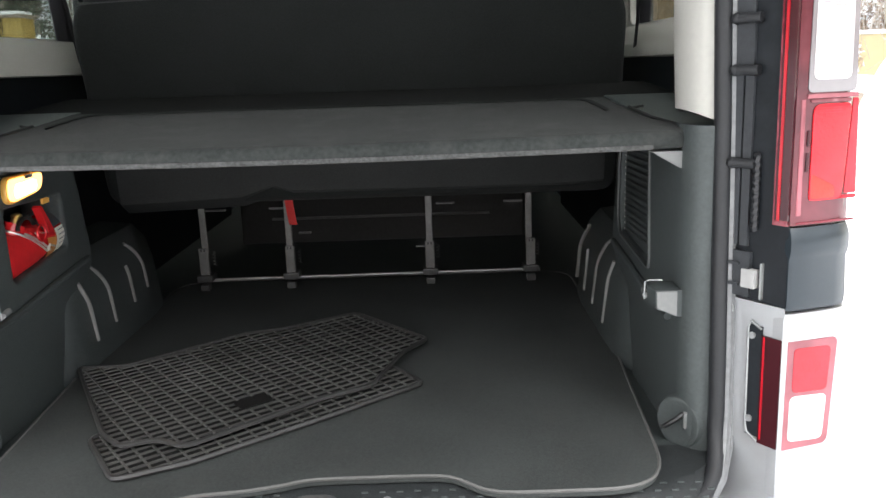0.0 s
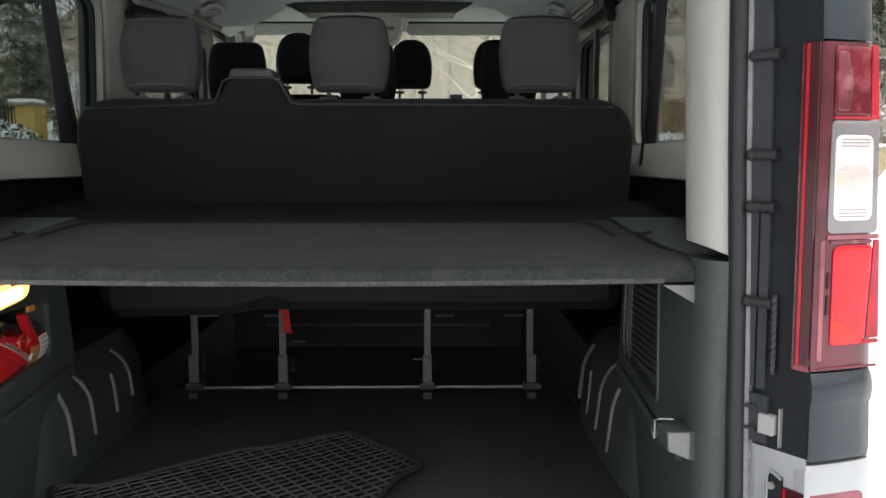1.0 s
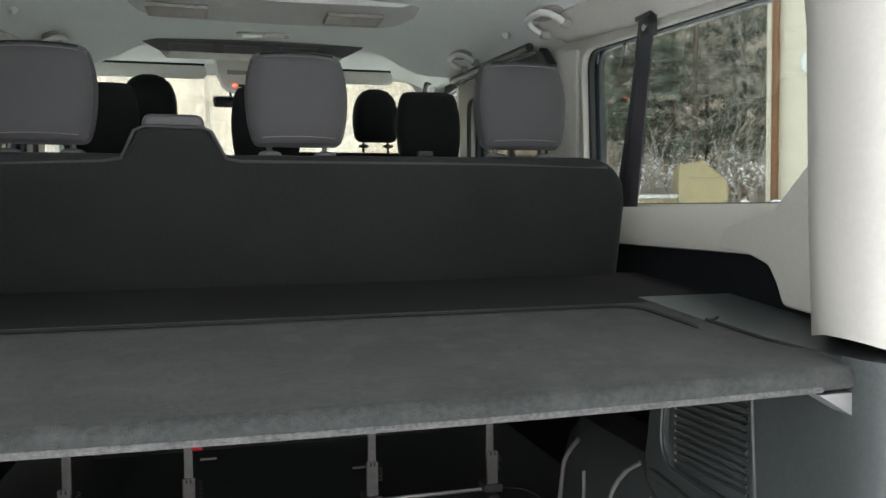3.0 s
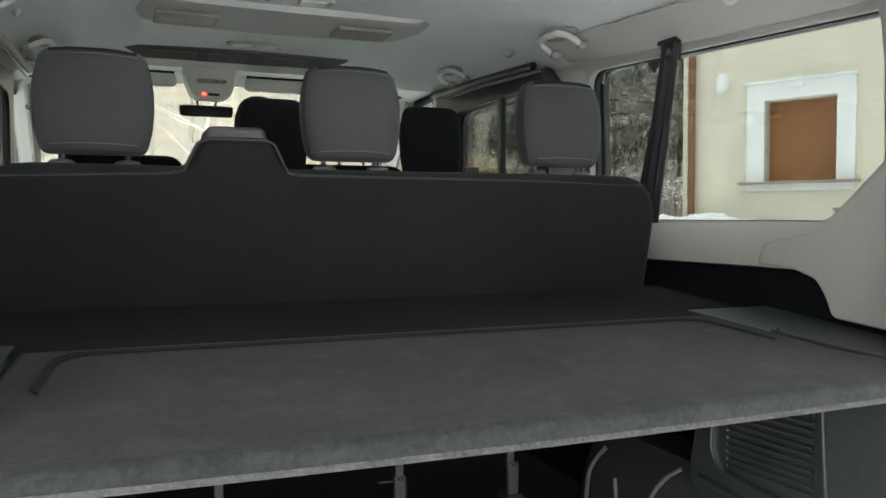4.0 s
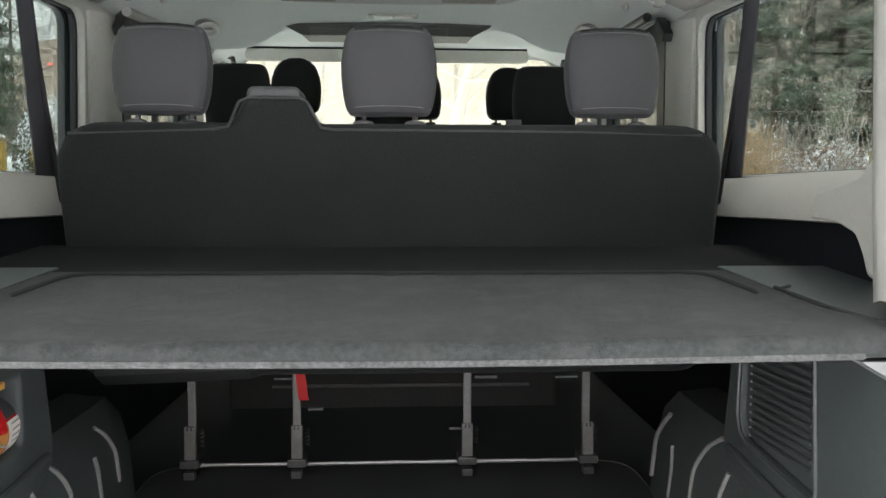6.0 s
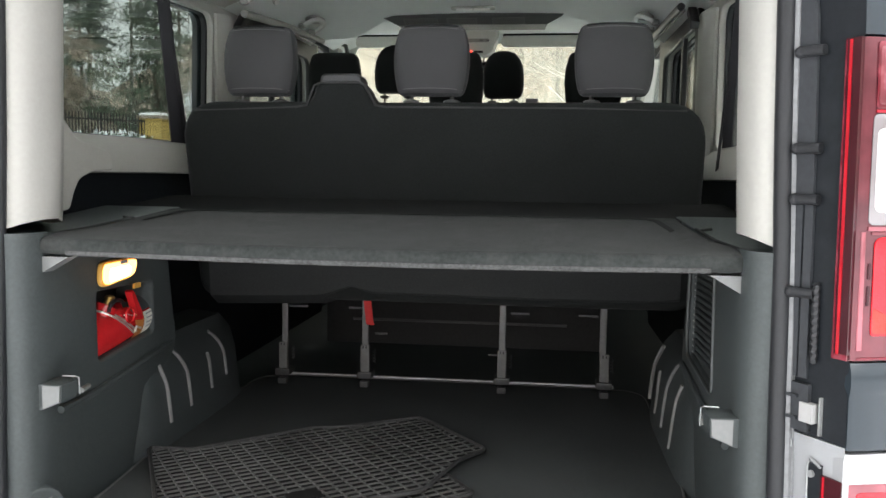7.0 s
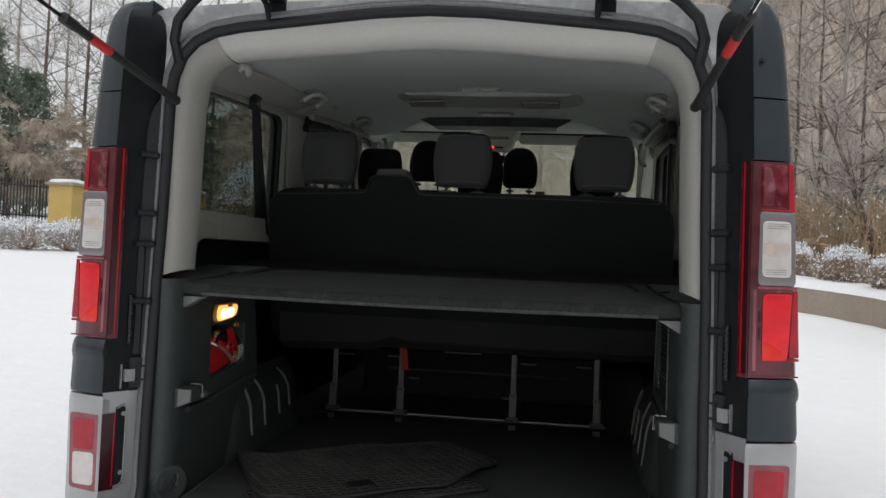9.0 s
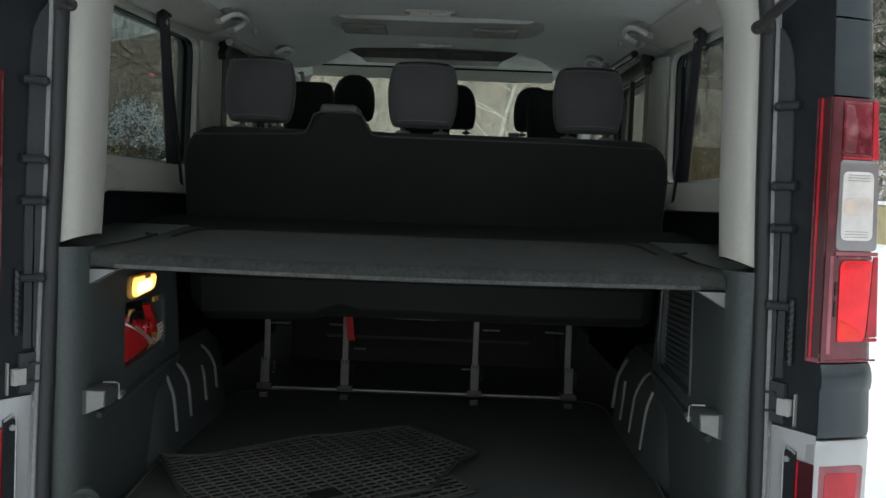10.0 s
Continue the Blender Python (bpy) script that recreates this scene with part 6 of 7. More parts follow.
def flakes(places, size, rng, long=1.0, mesh="flakes"):
    """Many small tilted leaf quads at places."""
    v, f = [], []
    for p in places:
        a = Vector((rng.uniform(-1, 1), rng.uniform(-1, 1), rng.uniform(-1, 1))).normalized()
        b = a.orthogonal().normalized()
        s = size * rng.uniform(0.6, 1.4)
        c = Vector(p)
        i = len(v)
        v += [tuple(c - b * s * 0.35), tuple(c + a * s * long * 0.5 - b * s * 0.1), tuple(c + a * s * long), tuple(c + a * s * long * 0.5 + b * s * 0.3)]
        f.append((i, i + 1, i + 2, i + 3))
    me = bpy.data.meshes.new(mesh)
    me.from_pydata(v, [], f)
    return me


def sticks(rows, mesh="sticks"):
    """Thin three-sided tapered sticks: (from, to, radius)."""
    v, f = [], []
    for a, b, r in rows:
        a, b = Vector(a), Vector(b)
        d = (b - a).normalized()
        s = d.orthogonal().normalized()
        u = d.cross(s)
        i = len(v)
        for p, k in ((a, r), (b, r * 0.6)):
            for t in (0, 2.094, 4.189):
                v.append(tuple(p + (s * math.cos(t) + u * math.sin(t)) * k))
        for j in range(3):
            f.append((i + j, i + (j + 1) % 3, i + 3 + (j + 1) % 3, i + 3 + j))
    me = bpy.data.meshes.new(mesh)
    me.from_pydata(v, [], f)
    return me


def branch_rows(base, way, length, r, depth, rng, rows, thin, droop=0.0, spread=0.9):
    """A limb with its smaller limbs, as sticks: thick ones in rows, twigs in thin."""
    n = 4
    p, d = Vector(base), Vector(way).normalized()
    for i in range(n):
        d = (d + Vector((rng.uniform(-1, 1), rng.uniform(-1, 1), rng.uniform(-0.6, 0.8) - droop)) * 0.22).normalized()
        q = p + d * length / n
        (rows if depth > 0 and r > 0.012 else thin).append((p, q, r * (1 - 0.6 * i / n)))
        p = q
        if depth > 0:
            for _ in range(rng.choice((1, 2))):
                w = (d + Vector((rng.uniform(-1, 1), rng.uniform(-1, 1), rng.uniform(-0.4, 0.8) - droop)) * spread).normalized()
                branch_rows(p, w, length * rng.uniform(0.45, 0.7), r * 0.5, depth - 1, rng, rows, thin, droop, spread)


def bare_tree(label, x, y, h, r, seed, depth=3, droop=0.0, pale=False, lift=1.2, lean=(0, 0), twig="twig", fine=0.0, bark=None):
    rng = random.Random(seed)
    z = ground_z(x, y)
    t = thing("bare_tree", label, "tree", "bare trees", Matrix.Translation((x, y, z)))
    rows, thin = [], []
    n = 7
    pts = [Vector((lean[0] * (i / n) ** 1.4 + rng.uniform(-0.04, 0.04) * h * 0.1, lean[1] * (i / n) + rng.uniform(-0.04, 0.04) * h * 0.1, h * i / n)) for i in range(n + 1)]
    part("trunk", tube(pts, r, 8, r * 0.15), bark or ("bark_pale" if pale else "bark"), t, "slender trunk", smooth=True)
    for i in range(1, n + 1):
        if pts[i].z < lift:
            continue
        for _ in range(3):
            a = rng.uniform(0, 6.28)
            branch_rows(pts[i], (math.cos(a), math.sin(a), rng.uniform(0.1, 0.9) - droop), h * rng.uniform(0.18, 0.34), r * 0.4 * (1 - 0.6 * i / n), depth - 1, rng, rows, thin, droop)
    tagged(part("limb_mass", sticks(rows or thin[:1]), bark or ("bark_pale" if pale else "bark"), t, "forking limbs"), kind="stuff")
    tagged(part("twig_mass", sticks([(a, b, max(k, fine)) for a, b, k in thin]), twig, t, "fine bare twigs"), kind="stuff")
    return t


def conifer(label, x, y, h, w, seed):
    rng = random.Random(seed)
    z = ground_z(x, y)
    t = thing("conifer", label, "tree", "conifers", Matrix.Translation((x, y, z)))
    part("trunk", tube([(0, 0, 0), (0.05, 0, h * 0.5), (0, 0.05, h * 0.97)], 0.14, 8, 0.02), "bark", t, "brown trunk")
    green, white, limbs = [], [], []
    lv = 16
    for i in range(lv):
        u = i / lv
        zz = h * (0.12 + 0.86 * u)
        rad = w * (1 - u) ** 0.75 * rng.uniform(0.75, 1.15)
        for k in range(9):
            a = rng.uniform(0, 6.28)
            ln = rad * rng.uniform(0.6, 1.1)
            tip = Vector((math.cos(a) * ln, math.sin(a) * ln, zz - ln * 0.22 + rng.uniform(-0.1, 0.2)))
            limbs.append(((0, 0, zz), tuple(tip), 0.018))
            for _ in range(95):
                s = rng.uniform(0.2, 1.05)
                p = Vector((0, 0, zz)).lerp(tip, s) + Vector((rng.gauss(0, 0.16), rng.gauss(0, 0.16), rng.gauss(0, 0.09)))
                (white if rng.random() < 0.05 else green).append(p)
    tagged(part("limb_mass", sticks(limbs), "bark", t, "sloping limbs"), kind="stuff")
    tagged(part("needle_mass", flakes(green, 0.10, rng, 2.2), "needle", t, "dark green needle sprays"), kind="stuff")
    tagged(part("snow", flakes(white, 0.10, rng, 1.3), "snow_thin", t, "snow lying on the sprays"), kind="stuff")
    return t


def bush(label, x, y, rx, rz, seed, mat, snow=0.35, n=2600, size=0.05, group="bushes", snow_top=0.55, sticks_n=160):
    rng = random.Random(seed)
    z = ground_z(x, y)
    t = thing("bush", label, "bush", group, Matrix.Translation((x, y, z)))
    leaf, white, rows = [], [], []
    for _ in range(sticks_n):
        a, e = rng.uniform(0, 6.28), rng.uniform(0.2, 1.4)
        d = Vector((math.cos(a) * math.cos(e) * rx, math.sin(a) * math.cos(e) * rx, math.sin(e) * rz * 1.7))
        rows.append(((d.x * 0.1, d.y * 0.1, 0), tuple(d * rng.uniform(0.8, 1.12)), 0.006))
    for _ in range(n):
        a, cz = rng.uniform(0, 6.28), rng.uniform(-0.85, 1)
        cr = math.sqrt(1 - cz * cz)
        k = rng.uniform(0.72, 1.05) * (1 + 0.12 * noise.noise((a * 2, cz * 3, seed)))
        p = Vector((math.cos(a) * cr * rx * k, math.sin(a) * cr * rx * k, rz * 0.88 + cz * rz * k))
        if rng.random() < snow * (1.6 if cz > snow_top else 0.35):
            white.append(p)
        else:
            leaf.append(p)
    tagged(part("stem_mass", sticks(rows), "twig", t, "thin stems"), kind="stuff")
    tagged(part("foliage", flakes(leaf, size, rng), mat, t, "dense small foliage"), kind="stuff")
    if white:
        tagged(part("snow", flakes(white, size * 1.3, rng), "snow_thin", t, "snow caught in the foliage"), kind="stuff")
    return t


# cream house beside the yard
hx, hy = 7.64, 6.86
tang = Vector((0.42, -0.907, 0)).normalized()
norm = Vector((-tang.y, tang.x, 0)) * -1
if norm.x > 0:
    norm = -norm
HM = Matrix(((tang.x, norm.x, 0, hx), (tang.y, norm.y, 0, hy), (0, 0, 1, 0), (0, 0, 0, 1)))   # local: x along the wall to the rear, y out of the wall
house = thing("house", "cream rendered house with a brown shuttered window", "house", m=HM)
win = rounded([(-0.665, 1.838), (0.223, 1.838), (0.223, 2.895), (-0.665, 2.895)], 0.001, 1)


def wall_plate(bm, y):
    bmesh.ops.transform(bm, matrix=XZ, verts=bm.verts)
    bmesh.ops.translate(bm, vec=(0, y, 0), verts=bm.verts)
    return bm


part("wall", wall_plate(plate([(-1.82, -0.3), (7.0, -0.3), (7.0, 6.2), (-1.82, 6.2)], 0.4, 0, [win]), 0.0), "render_wall", house, "cream rendered wall")
part("side_wall", box(0.4, 7.0, 6.5, (-1.615, -3.9, 2.95)), "render_wall", house, "cream rendered end wall")
part("roof_slab", box(9.4, 8.2, 0.25, (2.6, -3.2, 6.3)), "snow_thin", house, "snow covered roof edge")
w1 = part("window", wall_plate(plate([(-0.90, 1.72), (0.44, 1.72), (0.44, 3.12), (-0.90, 3.12)], 0.05, 0.008, [win]), 0.05), "white_frame", house, "white moulded window surround")
bmw = box(1.46, 0.16, 0.03, (-0.23, 0.10, 1.825), 0.006)
part("sill", bmw, "concrete", w1, "projecting grey stone sill")
part("keystone", box(0.14, 0.07, 0.15, (-0.235, 0.045, 3.11), 0.01), "white_frame", w1, "small keystone")
part("cornice", box(1.38, 0.09, 0.03, (-0.23, 0.05, 3.13), 0.008), "white_frame", w1, "cornice strip")
part("reveal", box(0.02, 0.22, 1.06, (-0.675, -0.08, 2.367)), "white_frame", w1, "white reveal")
part("reveal", box(0.02, 0.22, 1.06, (0.233, -0.08, 2.367)), "white_frame", w1, "white reveal")
blind = part("roller_shutter", box(0.90, 0.02, 1.08, (-0.221, -0.16, 2.367)), "shutter", house, "closed brown roller shutter")
for k in range(25):
    part("slat", box(0.886, 0.012, 0.039, (-0.221, -0.147, 1.858 + k * 0.0422), 0.003, 1), "shutter", blind)
part("drain_pipe", tube([(-1.66, 0.07, 0.0), (-1.66, 0.07, 6.1)], 0.05, 12), "pipe", house, "brown rain pipe", smooth=True)
part("wall_lamp", blob(0.10, 0.06, 0.14, (-1.24, 0.05, 3.19), 2.2, 16, 10), "white_frame", house, "small pale wall lamp", smooth=True)

# snowy bank at the house's foot
bv, bf = [], []
for i in range(120):
    for j in range(9):
        u, w = i / 119, j / 8
        lx, ly = -2.4 + 6.8 * u, 0.15 + 1.6 * w
        hgt = (1.36 + 0.08 * noise.noise((lx * 1.3, 2, 1)) + 0.10 * noise.noise((lx * 4.5, ly * 5, 3)) + 0.06 * noise.noise((lx * 11, ly * 9, 5)) - 0.22 * min(1, max(0, (lx + 1.1) / 1.4))) * (1 - w ** 3)
        p = HM @ Vector((lx, ly, max(hgt, 0.0) + 0.02))
        bv.append(tuple(p))
for i in range(119):
    for j in range(8):
        bf.append((i * 9 + j, (i + 1) * 9 + j, (i + 1) * 9 + j + 1, i * 9 + j + 1))
bme = bpy.data.meshes.new("snow_bank")
bme.from_pydata(bv, [], bf)
tagged(part("snow_bank", bme, "snow", smooth=True), "lumpy snow bank along the house wall", "snow bank", kind="structure")

# small yellow outbuilding behind the house
sx, sy = polar(32.5, 24, (-0.1, -0.84))
shed = thing("shed", "small yellow garden building with a sloping roof", "shed", m=Matrix.Translation((sx, sy, ground_z(sx, sy))) @ pose(0, 0, 0, 0, 0, -25))
part("shed_wall", loft([[(-0.55, -0.7, -0.3), (0.75, -0.7, -0.3), (0.75, -0.7, 1.65), (0.1, -0.7, 2.25), (-0.55, -0.7, 2.15)], [(-0.55, 0.8, -0.3), (0.75, 0.8, -0.3), (0.75, 0.8, 1.65), (0.1, 0.8, 2.25), (-0.55, 0.8, 2.15)]]), "yellow_pale", shed, "pale yellow wall")
part("shed_base", box(3.4, 1.0, 1.35, (-2.0, 0, 0.55)), "yellow_pale", shed, "low yellow wall beside it")
part("shed_roof", box(3.5, 1.1, 0.10, (-2.0, 0, 1.28), 0.03), "snow_thin", shed, "snow on the low wall")

# low retaining wall with snow, hedge balls and dry reeds on the right
line = [(1.2, 17.4), (3.2, 15.3), (4.4, 14.1), (5.15, 13.3), (5.55, 12.5), (5.75, 10.8), (6.0, 9.4), (6.3, 8.6)]
wall_rings, cap_rings = [], []
for i, (x, y) in enumerate(line):
    z = ground_z(x, y)
    nx, ny = (0.62, 0.78)
    wall_rings.append([(x, y, z - 0.2), (x, y, z + 0.46), (x + nx * 0.35, y + ny * 0.35, z + 0.46), (x + nx * 0.35, y + ny * 0.35, z - 0.2)])
    cap_rings.append([(x - nx * 0.03, y - ny * 0.03, z + 0.46), (x, y, z + 0.55), (x + nx * 0.3, y + ny * 0.3, z + 0.60), (x + nx * 1.2, y + ny * 1.2, z + 0.64), (x + nx * 1.6, y + ny * 1.6, z + 0.4)])
low_wall = part("garden_wall", loft(wall_rings), "concrete")
tagged(low_wall, "low concrete garden wall topped with snow", "garden wall", "", "structure")
part("snow_cap", loft(cap_rings), "snow", low_wall, "thick snow cap", smooth=True)
for i, (yaw, d, rx, rz) in enumerate(((14.8, 16.6, 0.50, 0.42), (17.9, 15.6, 0.50, 0.42), (20.9, 14.4, 0.48, 0.40), (23.8, 12.9, 0.46, 0.38), (11.9, 17.8, 0.52, 0.42), (9.0, 19.0, 0.52, 0.42))):
    x, y = polar(yaw, d + 1.6)
    b = bush("clipped brown bush with a cap of snow", x, y, rx, rz, 20 + i, "twig", 0.55, 2400, 0.06, "hedge balls", 0.45)
    b.location.z += 0.50
reed_rows, head = [], []
for _ in range(3600):
    yaw, d = RNG.uniform(9, 23), RNG.uniform(21, 34)
    x, y = polar(yaw, d)
    z = ground_z(x, y) + 0.4
    h = RNG.uniform(0.9, 2.3)
    lx, ly = RNG.gauss(0, 0.25), RNG.gauss(0, 0.25)
    reed_rows.append(((x, y, z), (x + lx, y + ly, z + h), RNG.uniform(0.008, 0.02)))
    head.append((x + lx, y + ly, z + h * RNG.uniform(0.6, 1.0)))
reeds = thing("reeds", "tall dry straw-coloured reeds dusted with snow", "reeds", kind="stuff")
tagged(part("stalks", sticks(reed_rows), "reed", reeds, "dry stalks"), kind="stuff")
tagged(part("blades", flakes(head, 0.10, RNG, 3.2), "reed", reeds, "drooping dry blades"), kind="stuff")
tagged(part("snow", flakes([p for p in head if RNG.random() < 0.42], 0.10, RNG, 1.0), "snow_thin", reeds, "snow on the blades"), kind="stuff")

# yellow gate pillars, iron fence, bushes and a drooping tree on the left
for yaw, d in ((-33.8, 21.5), (-26.3, 22.5), (-23.0, 22.5)):
    x, y = polar(yaw, d)
    p = thing("gate_pillar", "yellow rendered fence pillar capped with snow", "pillar", "fence pillars", Matrix.Translation((x, y, ground_z(x, y) + 0.15)))
    part("shaft", box(0.62, 0.62, 1.13, (0, 0, 0.54), 0.02), "yellow", p, "yellow rendered shaft")
    part("cap", box(0.74, 0.74, 0.08, (0, 0, 1.13), 0.02), "concrete", p, "stone cap")
    part("snow", blob(0.38, 0.38, 0.07, (0, 0, 1.19), 3, 16, 8), "snow", p, "cushion of snow", smooth=True)
fa, fb = Vector((*polar(-44, 23), 0)), Vector((*polar(-26.6, 22.3), 0))
fence = thing("iron_fence", "black iron railing between yellow pillars", "fence")
nb = 96
for i in range(nb + 1):
    p = fa.lerp(fb, i / nb)
    z = ground_z(p.x, p.y) + 0.2
    part("post" if i % 16 == 0 else "railing_bar", box(0.05 if i % 16 == 0 else 0.022, 0.022, 1.05), "iron", fence, m=Matrix.Translation((p.x, p.y, z + 0.62)))
for dz in (0.25, 0.98):
    part("rail", tube([(p.x, p.y, ground_z(p.x, p.y) + 0.2 + dz) for p in (fa.lerp(fb, k / 6) for k in range(7))], 0.02, 6), "iron", fence, "horizontal rail")
part("plinth", loft([[(p.x, p.y - 0.12, ground_z(p.x, p.y) - 0.1), (p.x, p.y + 0.12, ground_z(p.x, p.y) - 0.1), (p.x, p.y + 0.12, ground_z(p.x, p.y) + 0.22), (p.x, p.y - 0.12, ground_z(p.x, p.y) + 0.22)] for p in (fa.lerp(fb, k / 6) for k in range(7))]), "concrete", fence, "concrete plinth")
for i, (yaw, d, rx, rz) in enumerate(((-40.5, 17.5, 0.55, 0.33), (-38.3, 17.3, 0.5, 0.33), (-36.0, 17.2, 0.5, 0.32), (-33.6, 17.4, 0.5, 0.33), (-31.2, 17.6, 0.5, 0.32), (-28.5, 18, 0.5, 0.32), (-43, 18, 0.6, 0.36))):
    x, y = polar(yaw, d)
    bush("low frosted grey bush at the edge of the yard", x, y, rx, rz, 40 + i, "twig_pale", 0.5, 1800, 0.045, "low frosted bushes", 0.35)
hedge_v = [polar(-45, 18.6), polar(-36, 18.4), polar(-27, 19.2)]
hr = []
for i in range(25):
    u = i / 24
    x = hedge_v[0][0] + (hedge_v[2][0] - hedge_v[0][0]) * u
    y = hedge_v[0][1] + (hedge_v[2][1] - hedge_v[0][1]) * u
    z = ground_z(x, y) + 0.05 * noise.noise((i * 0.8, 0, 0))
    hr.append([(x - 0.1, y - 0.5, z - 0.1), (x, y - 0.42, z + 0.36), (x, y, z + 0.46), (x, y + 0.6, z + 0.44), (x, y + 0.9, z - 0.1)])
tagged(part("snow_hedge", loft(hr), "snow_thin", smooth=True), "low clipped hedge buried under snow", "hedge", kind="structure")
x, y = polar(-29.2, 17.0, (0.25, -1.24))
bush("evergreen shrub with snow on its leaves", x, y, 1.0, 0.5, 61, "leaf", 0.3, 2600, 0.10, "shrubs", 0.3)
bush("clipped evergreen shrub sprinkled with snow", -3.42, 7.26, 0.34, 0.62, 62, "leaf", 0.42, 5200, 0.034, "shrubs", 0.2).location.z += 0.70

x, y = polar(-37.3, 24.5)
bare_tree("small drooping tree with a dense brown crown of twigs", x, y, 3.0, 0.11, 71, 5, 0.35, False, 1.2, twig="twig_warm", fine=0.007)
x, y = polar(-33.0, 27.0)
bare_tree("small drooping tree with a dense brown crown of twigs", x, y, 3.1, 0.10, 72, 5, 0.3, False, 1.2, twig="twig_warm", fine=0.007)
x, y = polar(-41.5, 25.5)
bare_tree("small drooping tree with a dense brown crown of twigs", x, y, 3.0, 0.10, 73, 5, 0.35, False, 1.2, twig="twig_warm", fine=0.007)
for i, (yaw, d, h, w) in enumerate(((-38.6, 33, 7.0, 3.2), (-36.2, 36, 5.8, 2.6), (-41, 36, 8.0, 3.2), (-30.5, 40, 9.5, 2.6), (-26.5, 38, 9.0, 2.4))):
    x, y = polar(yaw, d)
    conifer("dark conifer flecked with snow", x, y, h, w, 80 + i)
for i, (yaw, d, h) in enumerate(((-37.0, 42, 13.5), (-35.4, 40, 14), (-34.2, 44, 13), (-33.0, 41, 15), (-39.5, 44, 14), (-31.0, 46, 15), (-28, 44, 14), (-25, 42, 14))):
    x, y = polar(yaw, d)
    bare_tree("tall bare birch against the sky", x, y, h, 0.11, 100 + i, 3, 0.0, i % 2 == 0, 3.0, twig="twig_pale")
# a bare tree with forking limbs behind the garden wall, snow on its forks
x, y = polar(20.0, 22.5)
bare_tree("bare tree with crooked dark limbs dusted with snow", x, y, 4.6, 0.13, 131, 4, 0.05, False, 1.2, (-1.6, -0.4), "twig_pale")
for i, (yaw, d, h) in enumerate(((13.4, 36, 14), (14.9, 40, 15), (16.3, 37, 14), (17.6, 34, 15), (18.8, 38, 14), (21.5, 36, 15), (24.5, 33, 14), (27.5, 34, 15), (30.5, 30, 14), (33, 33, 15), (36.0, 30, 13),
                                 (3, 36, 14), (6, 34, 14), (-2, 34, 13), (0.5, 38, 14), (9, 36, 14), (-6, 37, 14), (-10, 36, 14), (-15, 38, 14), (-20, 40, 14))):
    x, y = polar(yaw, d)
    bare_tree("slender bare woodland tree", x, y, h, 0.12, 150 + i, 3, 0.0, i % 3 == 0, 2.0, twig="twig_pale")
for i, (yaw, d, rx, rz) in enumerate(((29, 28, 1.8, 1.3), (33.5, 29, 2.0, 1.5), (36.8, 27, 1.7, 1.3), (26, 28, 1.8, 1.2))):
    x, y = polar(yaw, d, (-0.1, -0.84))
    bush("tangled bare thicket bowed under snow", x, y, rx, rz, 200 + i, "twig", 0.2, 5200, 0.13, "thickets", 0.3, 700)
for i, (yaw, d, h, w) in enumerate(((31, 30, 11, 2.6), (35.5, 32, 12, 2.8), (27.5, 34, 11, 2.6), (25.3, 29, 10, 2.4), (29.2, 32, 12, 2.6), (33.2, 34, 12, 2.8), (37.6, 30, 11, 2.6), (23.4, 36, 12, 2.6))):
    x, y = polar(yaw, d, (-0.1, -0.84))
    conifer("dark conifer flecked with snow", x, y, h, w, 220 + i)

bare_tree("small white birch, forked and leaning, ahead of the van", 0.75, 16.5, 4.2, 0.075, 311, 3, 0.0, True, 1.0, (0.9, 0.0), "twig_pale", 0.006, "bark_white")
bare_tree("small white birch, forked and leaning, ahead of the van", -2.3, 18.0, 4.6, 0.06, 312, 3, 0.0, True, 1.0, (-0.6, 0.0), "twig_pale", 0.006, "bark_white")

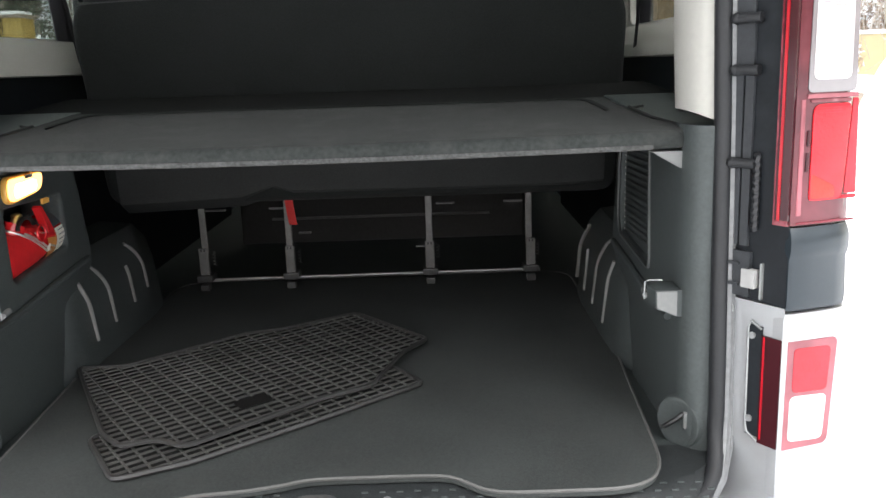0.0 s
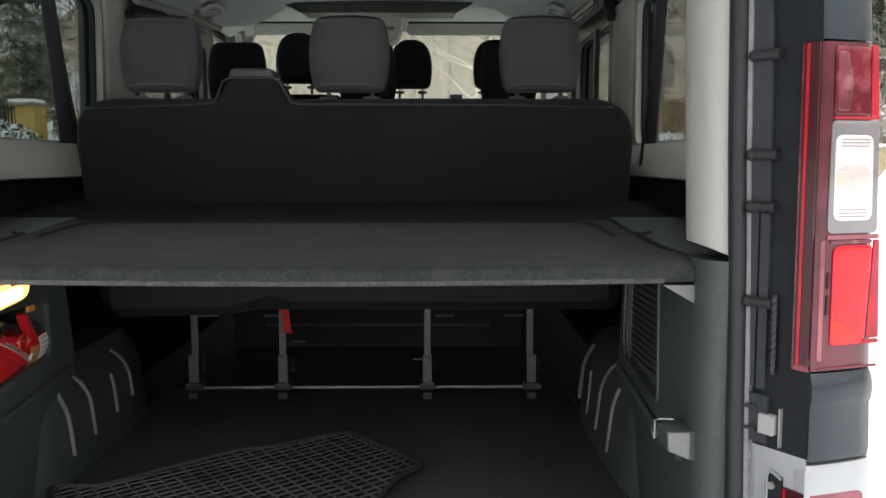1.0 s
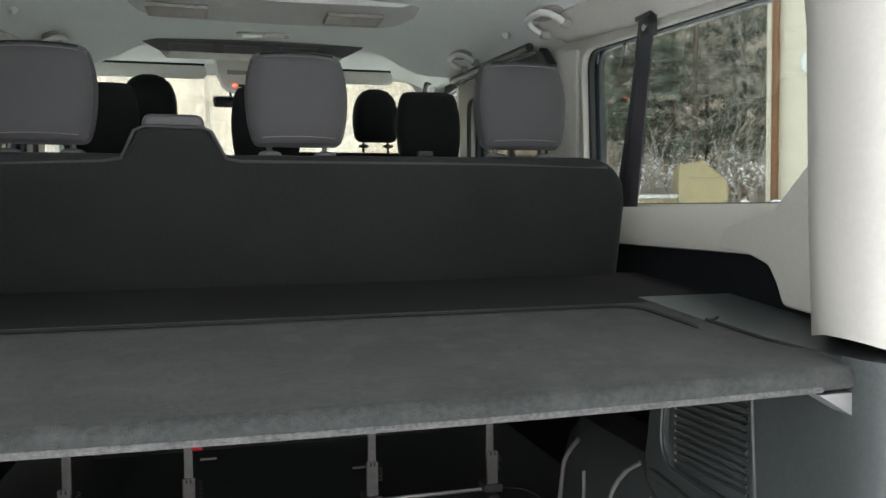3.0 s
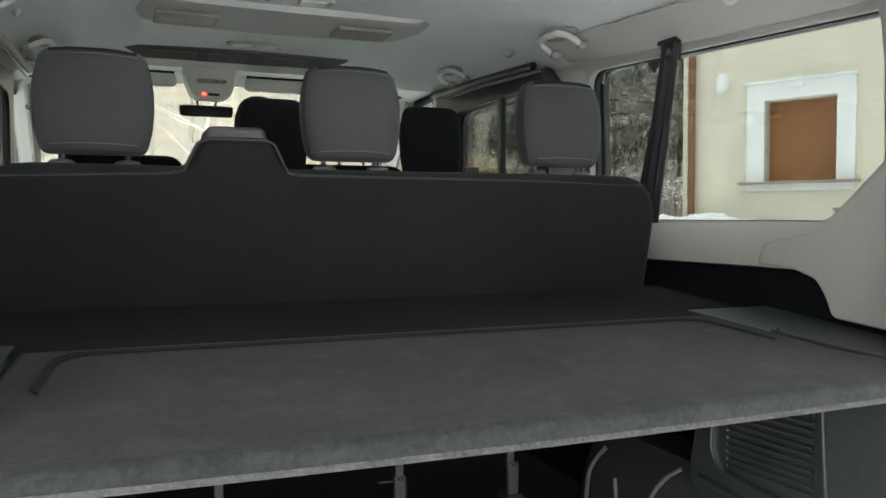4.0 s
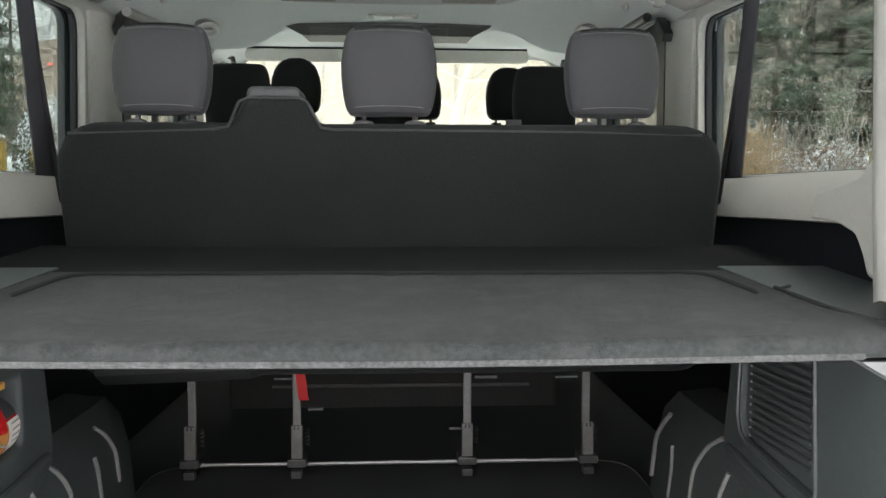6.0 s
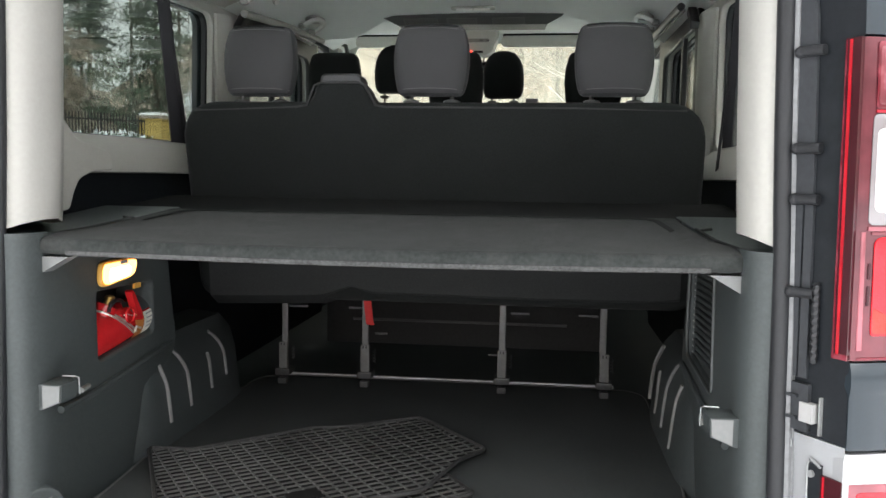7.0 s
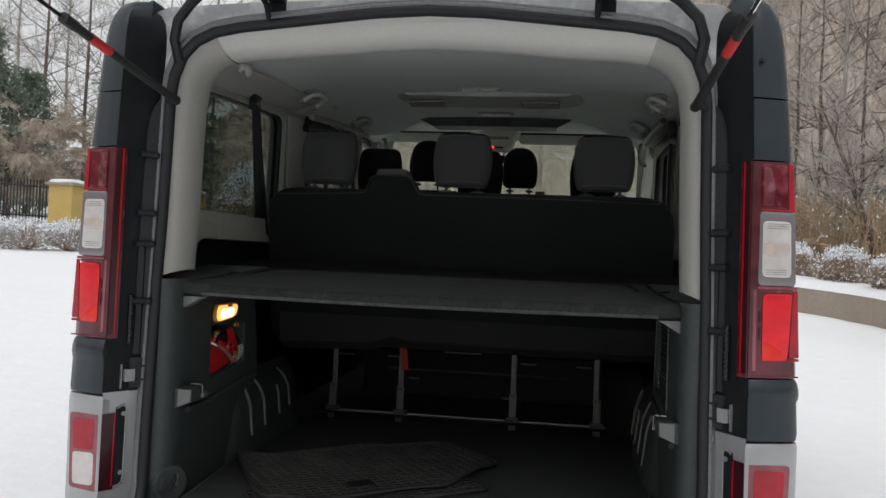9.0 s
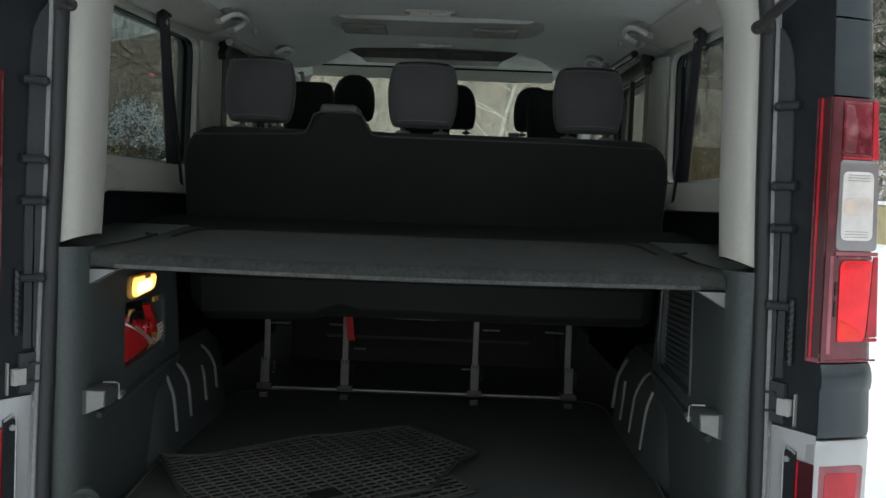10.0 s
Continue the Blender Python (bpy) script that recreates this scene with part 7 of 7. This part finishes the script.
# undergrowth of the wood, and the far wood all round
brush = []
for _ in range(9000):
    yaw, d = RNG.uniform(-24, 40), RNG.uniform(24, 46)
    x, y = polar(yaw, d)
    z = ground_z(min(x, 25), min(y, 50))
    h = RNG.uniform(0.6, 3.2)
    brush.append(((x, y, z), (x + RNG.gauss(0, 0.8), y + RNG.gauss(0, 0.6), z + h), RNG.uniform(0.006, 0.016)))
tagged(part("undergrowth", sticks(brush), "twig_pale"), "frosted bare undergrowth at the edge of the wood", "undergrowth", kind="stuff")
brown, flecks = [], []
for _ in range(6000):
    yaw, d = RNG.uniform(9.5, 24), RNG.uniform(25, 36)
    x, y = polar(yaw, d)
    z = ground_z(x, y) + 0.3
    a, h = RNG.uniform(0, 6.28), RNG.uniform(0.5, 2.6)
    tip = (x + RNG.gauss(0, 0.5), y + RNG.gauss(0, 0.5), z + h)
    brown.append(((x, y, z), tip, RNG.uniform(0.006, 0.012)))
    if RNG.random() < 0.35:
        flecks.append(tip)
scrub = thing("scrub", "rust-brown bare scrub flecked with snow behind the garden wall", "scrub", kind="stuff")
tagged(part("stem_mass", sticks(brown), "twig", scrub, "bare brown stems"), kind="stuff")
tagged(part("snow", flakes(flecks, 0.09, RNG, 1.2), "snow_thin", scrub, "flecks of snow"), kind="stuff")
fv, ff = [], []
NA = 240
for k in range(NA + 1):
    yaw = -180 + 360 * k / NA
    top = interp([(-180, 14), (-60, 12), (-46, 6.5), (-30, 7.0), (-22, 15), (-5, 22), (12, 30), (35, 30), (60, 24), (120, 14), (180, 14)], yaw)
    top *= 1 + 0.10 * noise.noise((yaw * 0.35, 0, 0)) + 0.05 * noise.noise((yaw * 1.7, 3, 0))
    for r, z in ((78, -3), (80, top * 0.5), (84, top)):
        x, y = r * math.sin(radians(yaw)), r * math.cos(radians(yaw))
        fv.append((x, y, z + (0 if z < 0 else ground_z(min(max(x, -40), 25), min(max(y, -6), 50)) * 0.5)))
for k in range(NA):
    for j in range(2):
        a = k * 3 + j
        ff.append((a, a + 3, a + 4, a + 1))
fm = bpy.data.meshes.new("backdrop")
fm.from_pydata(fv, [], ff)
tagged(part("backdrop", fm, "wood_far", smooth=True), "distant grey-brown winter woodland", "woodland", kind="structure")
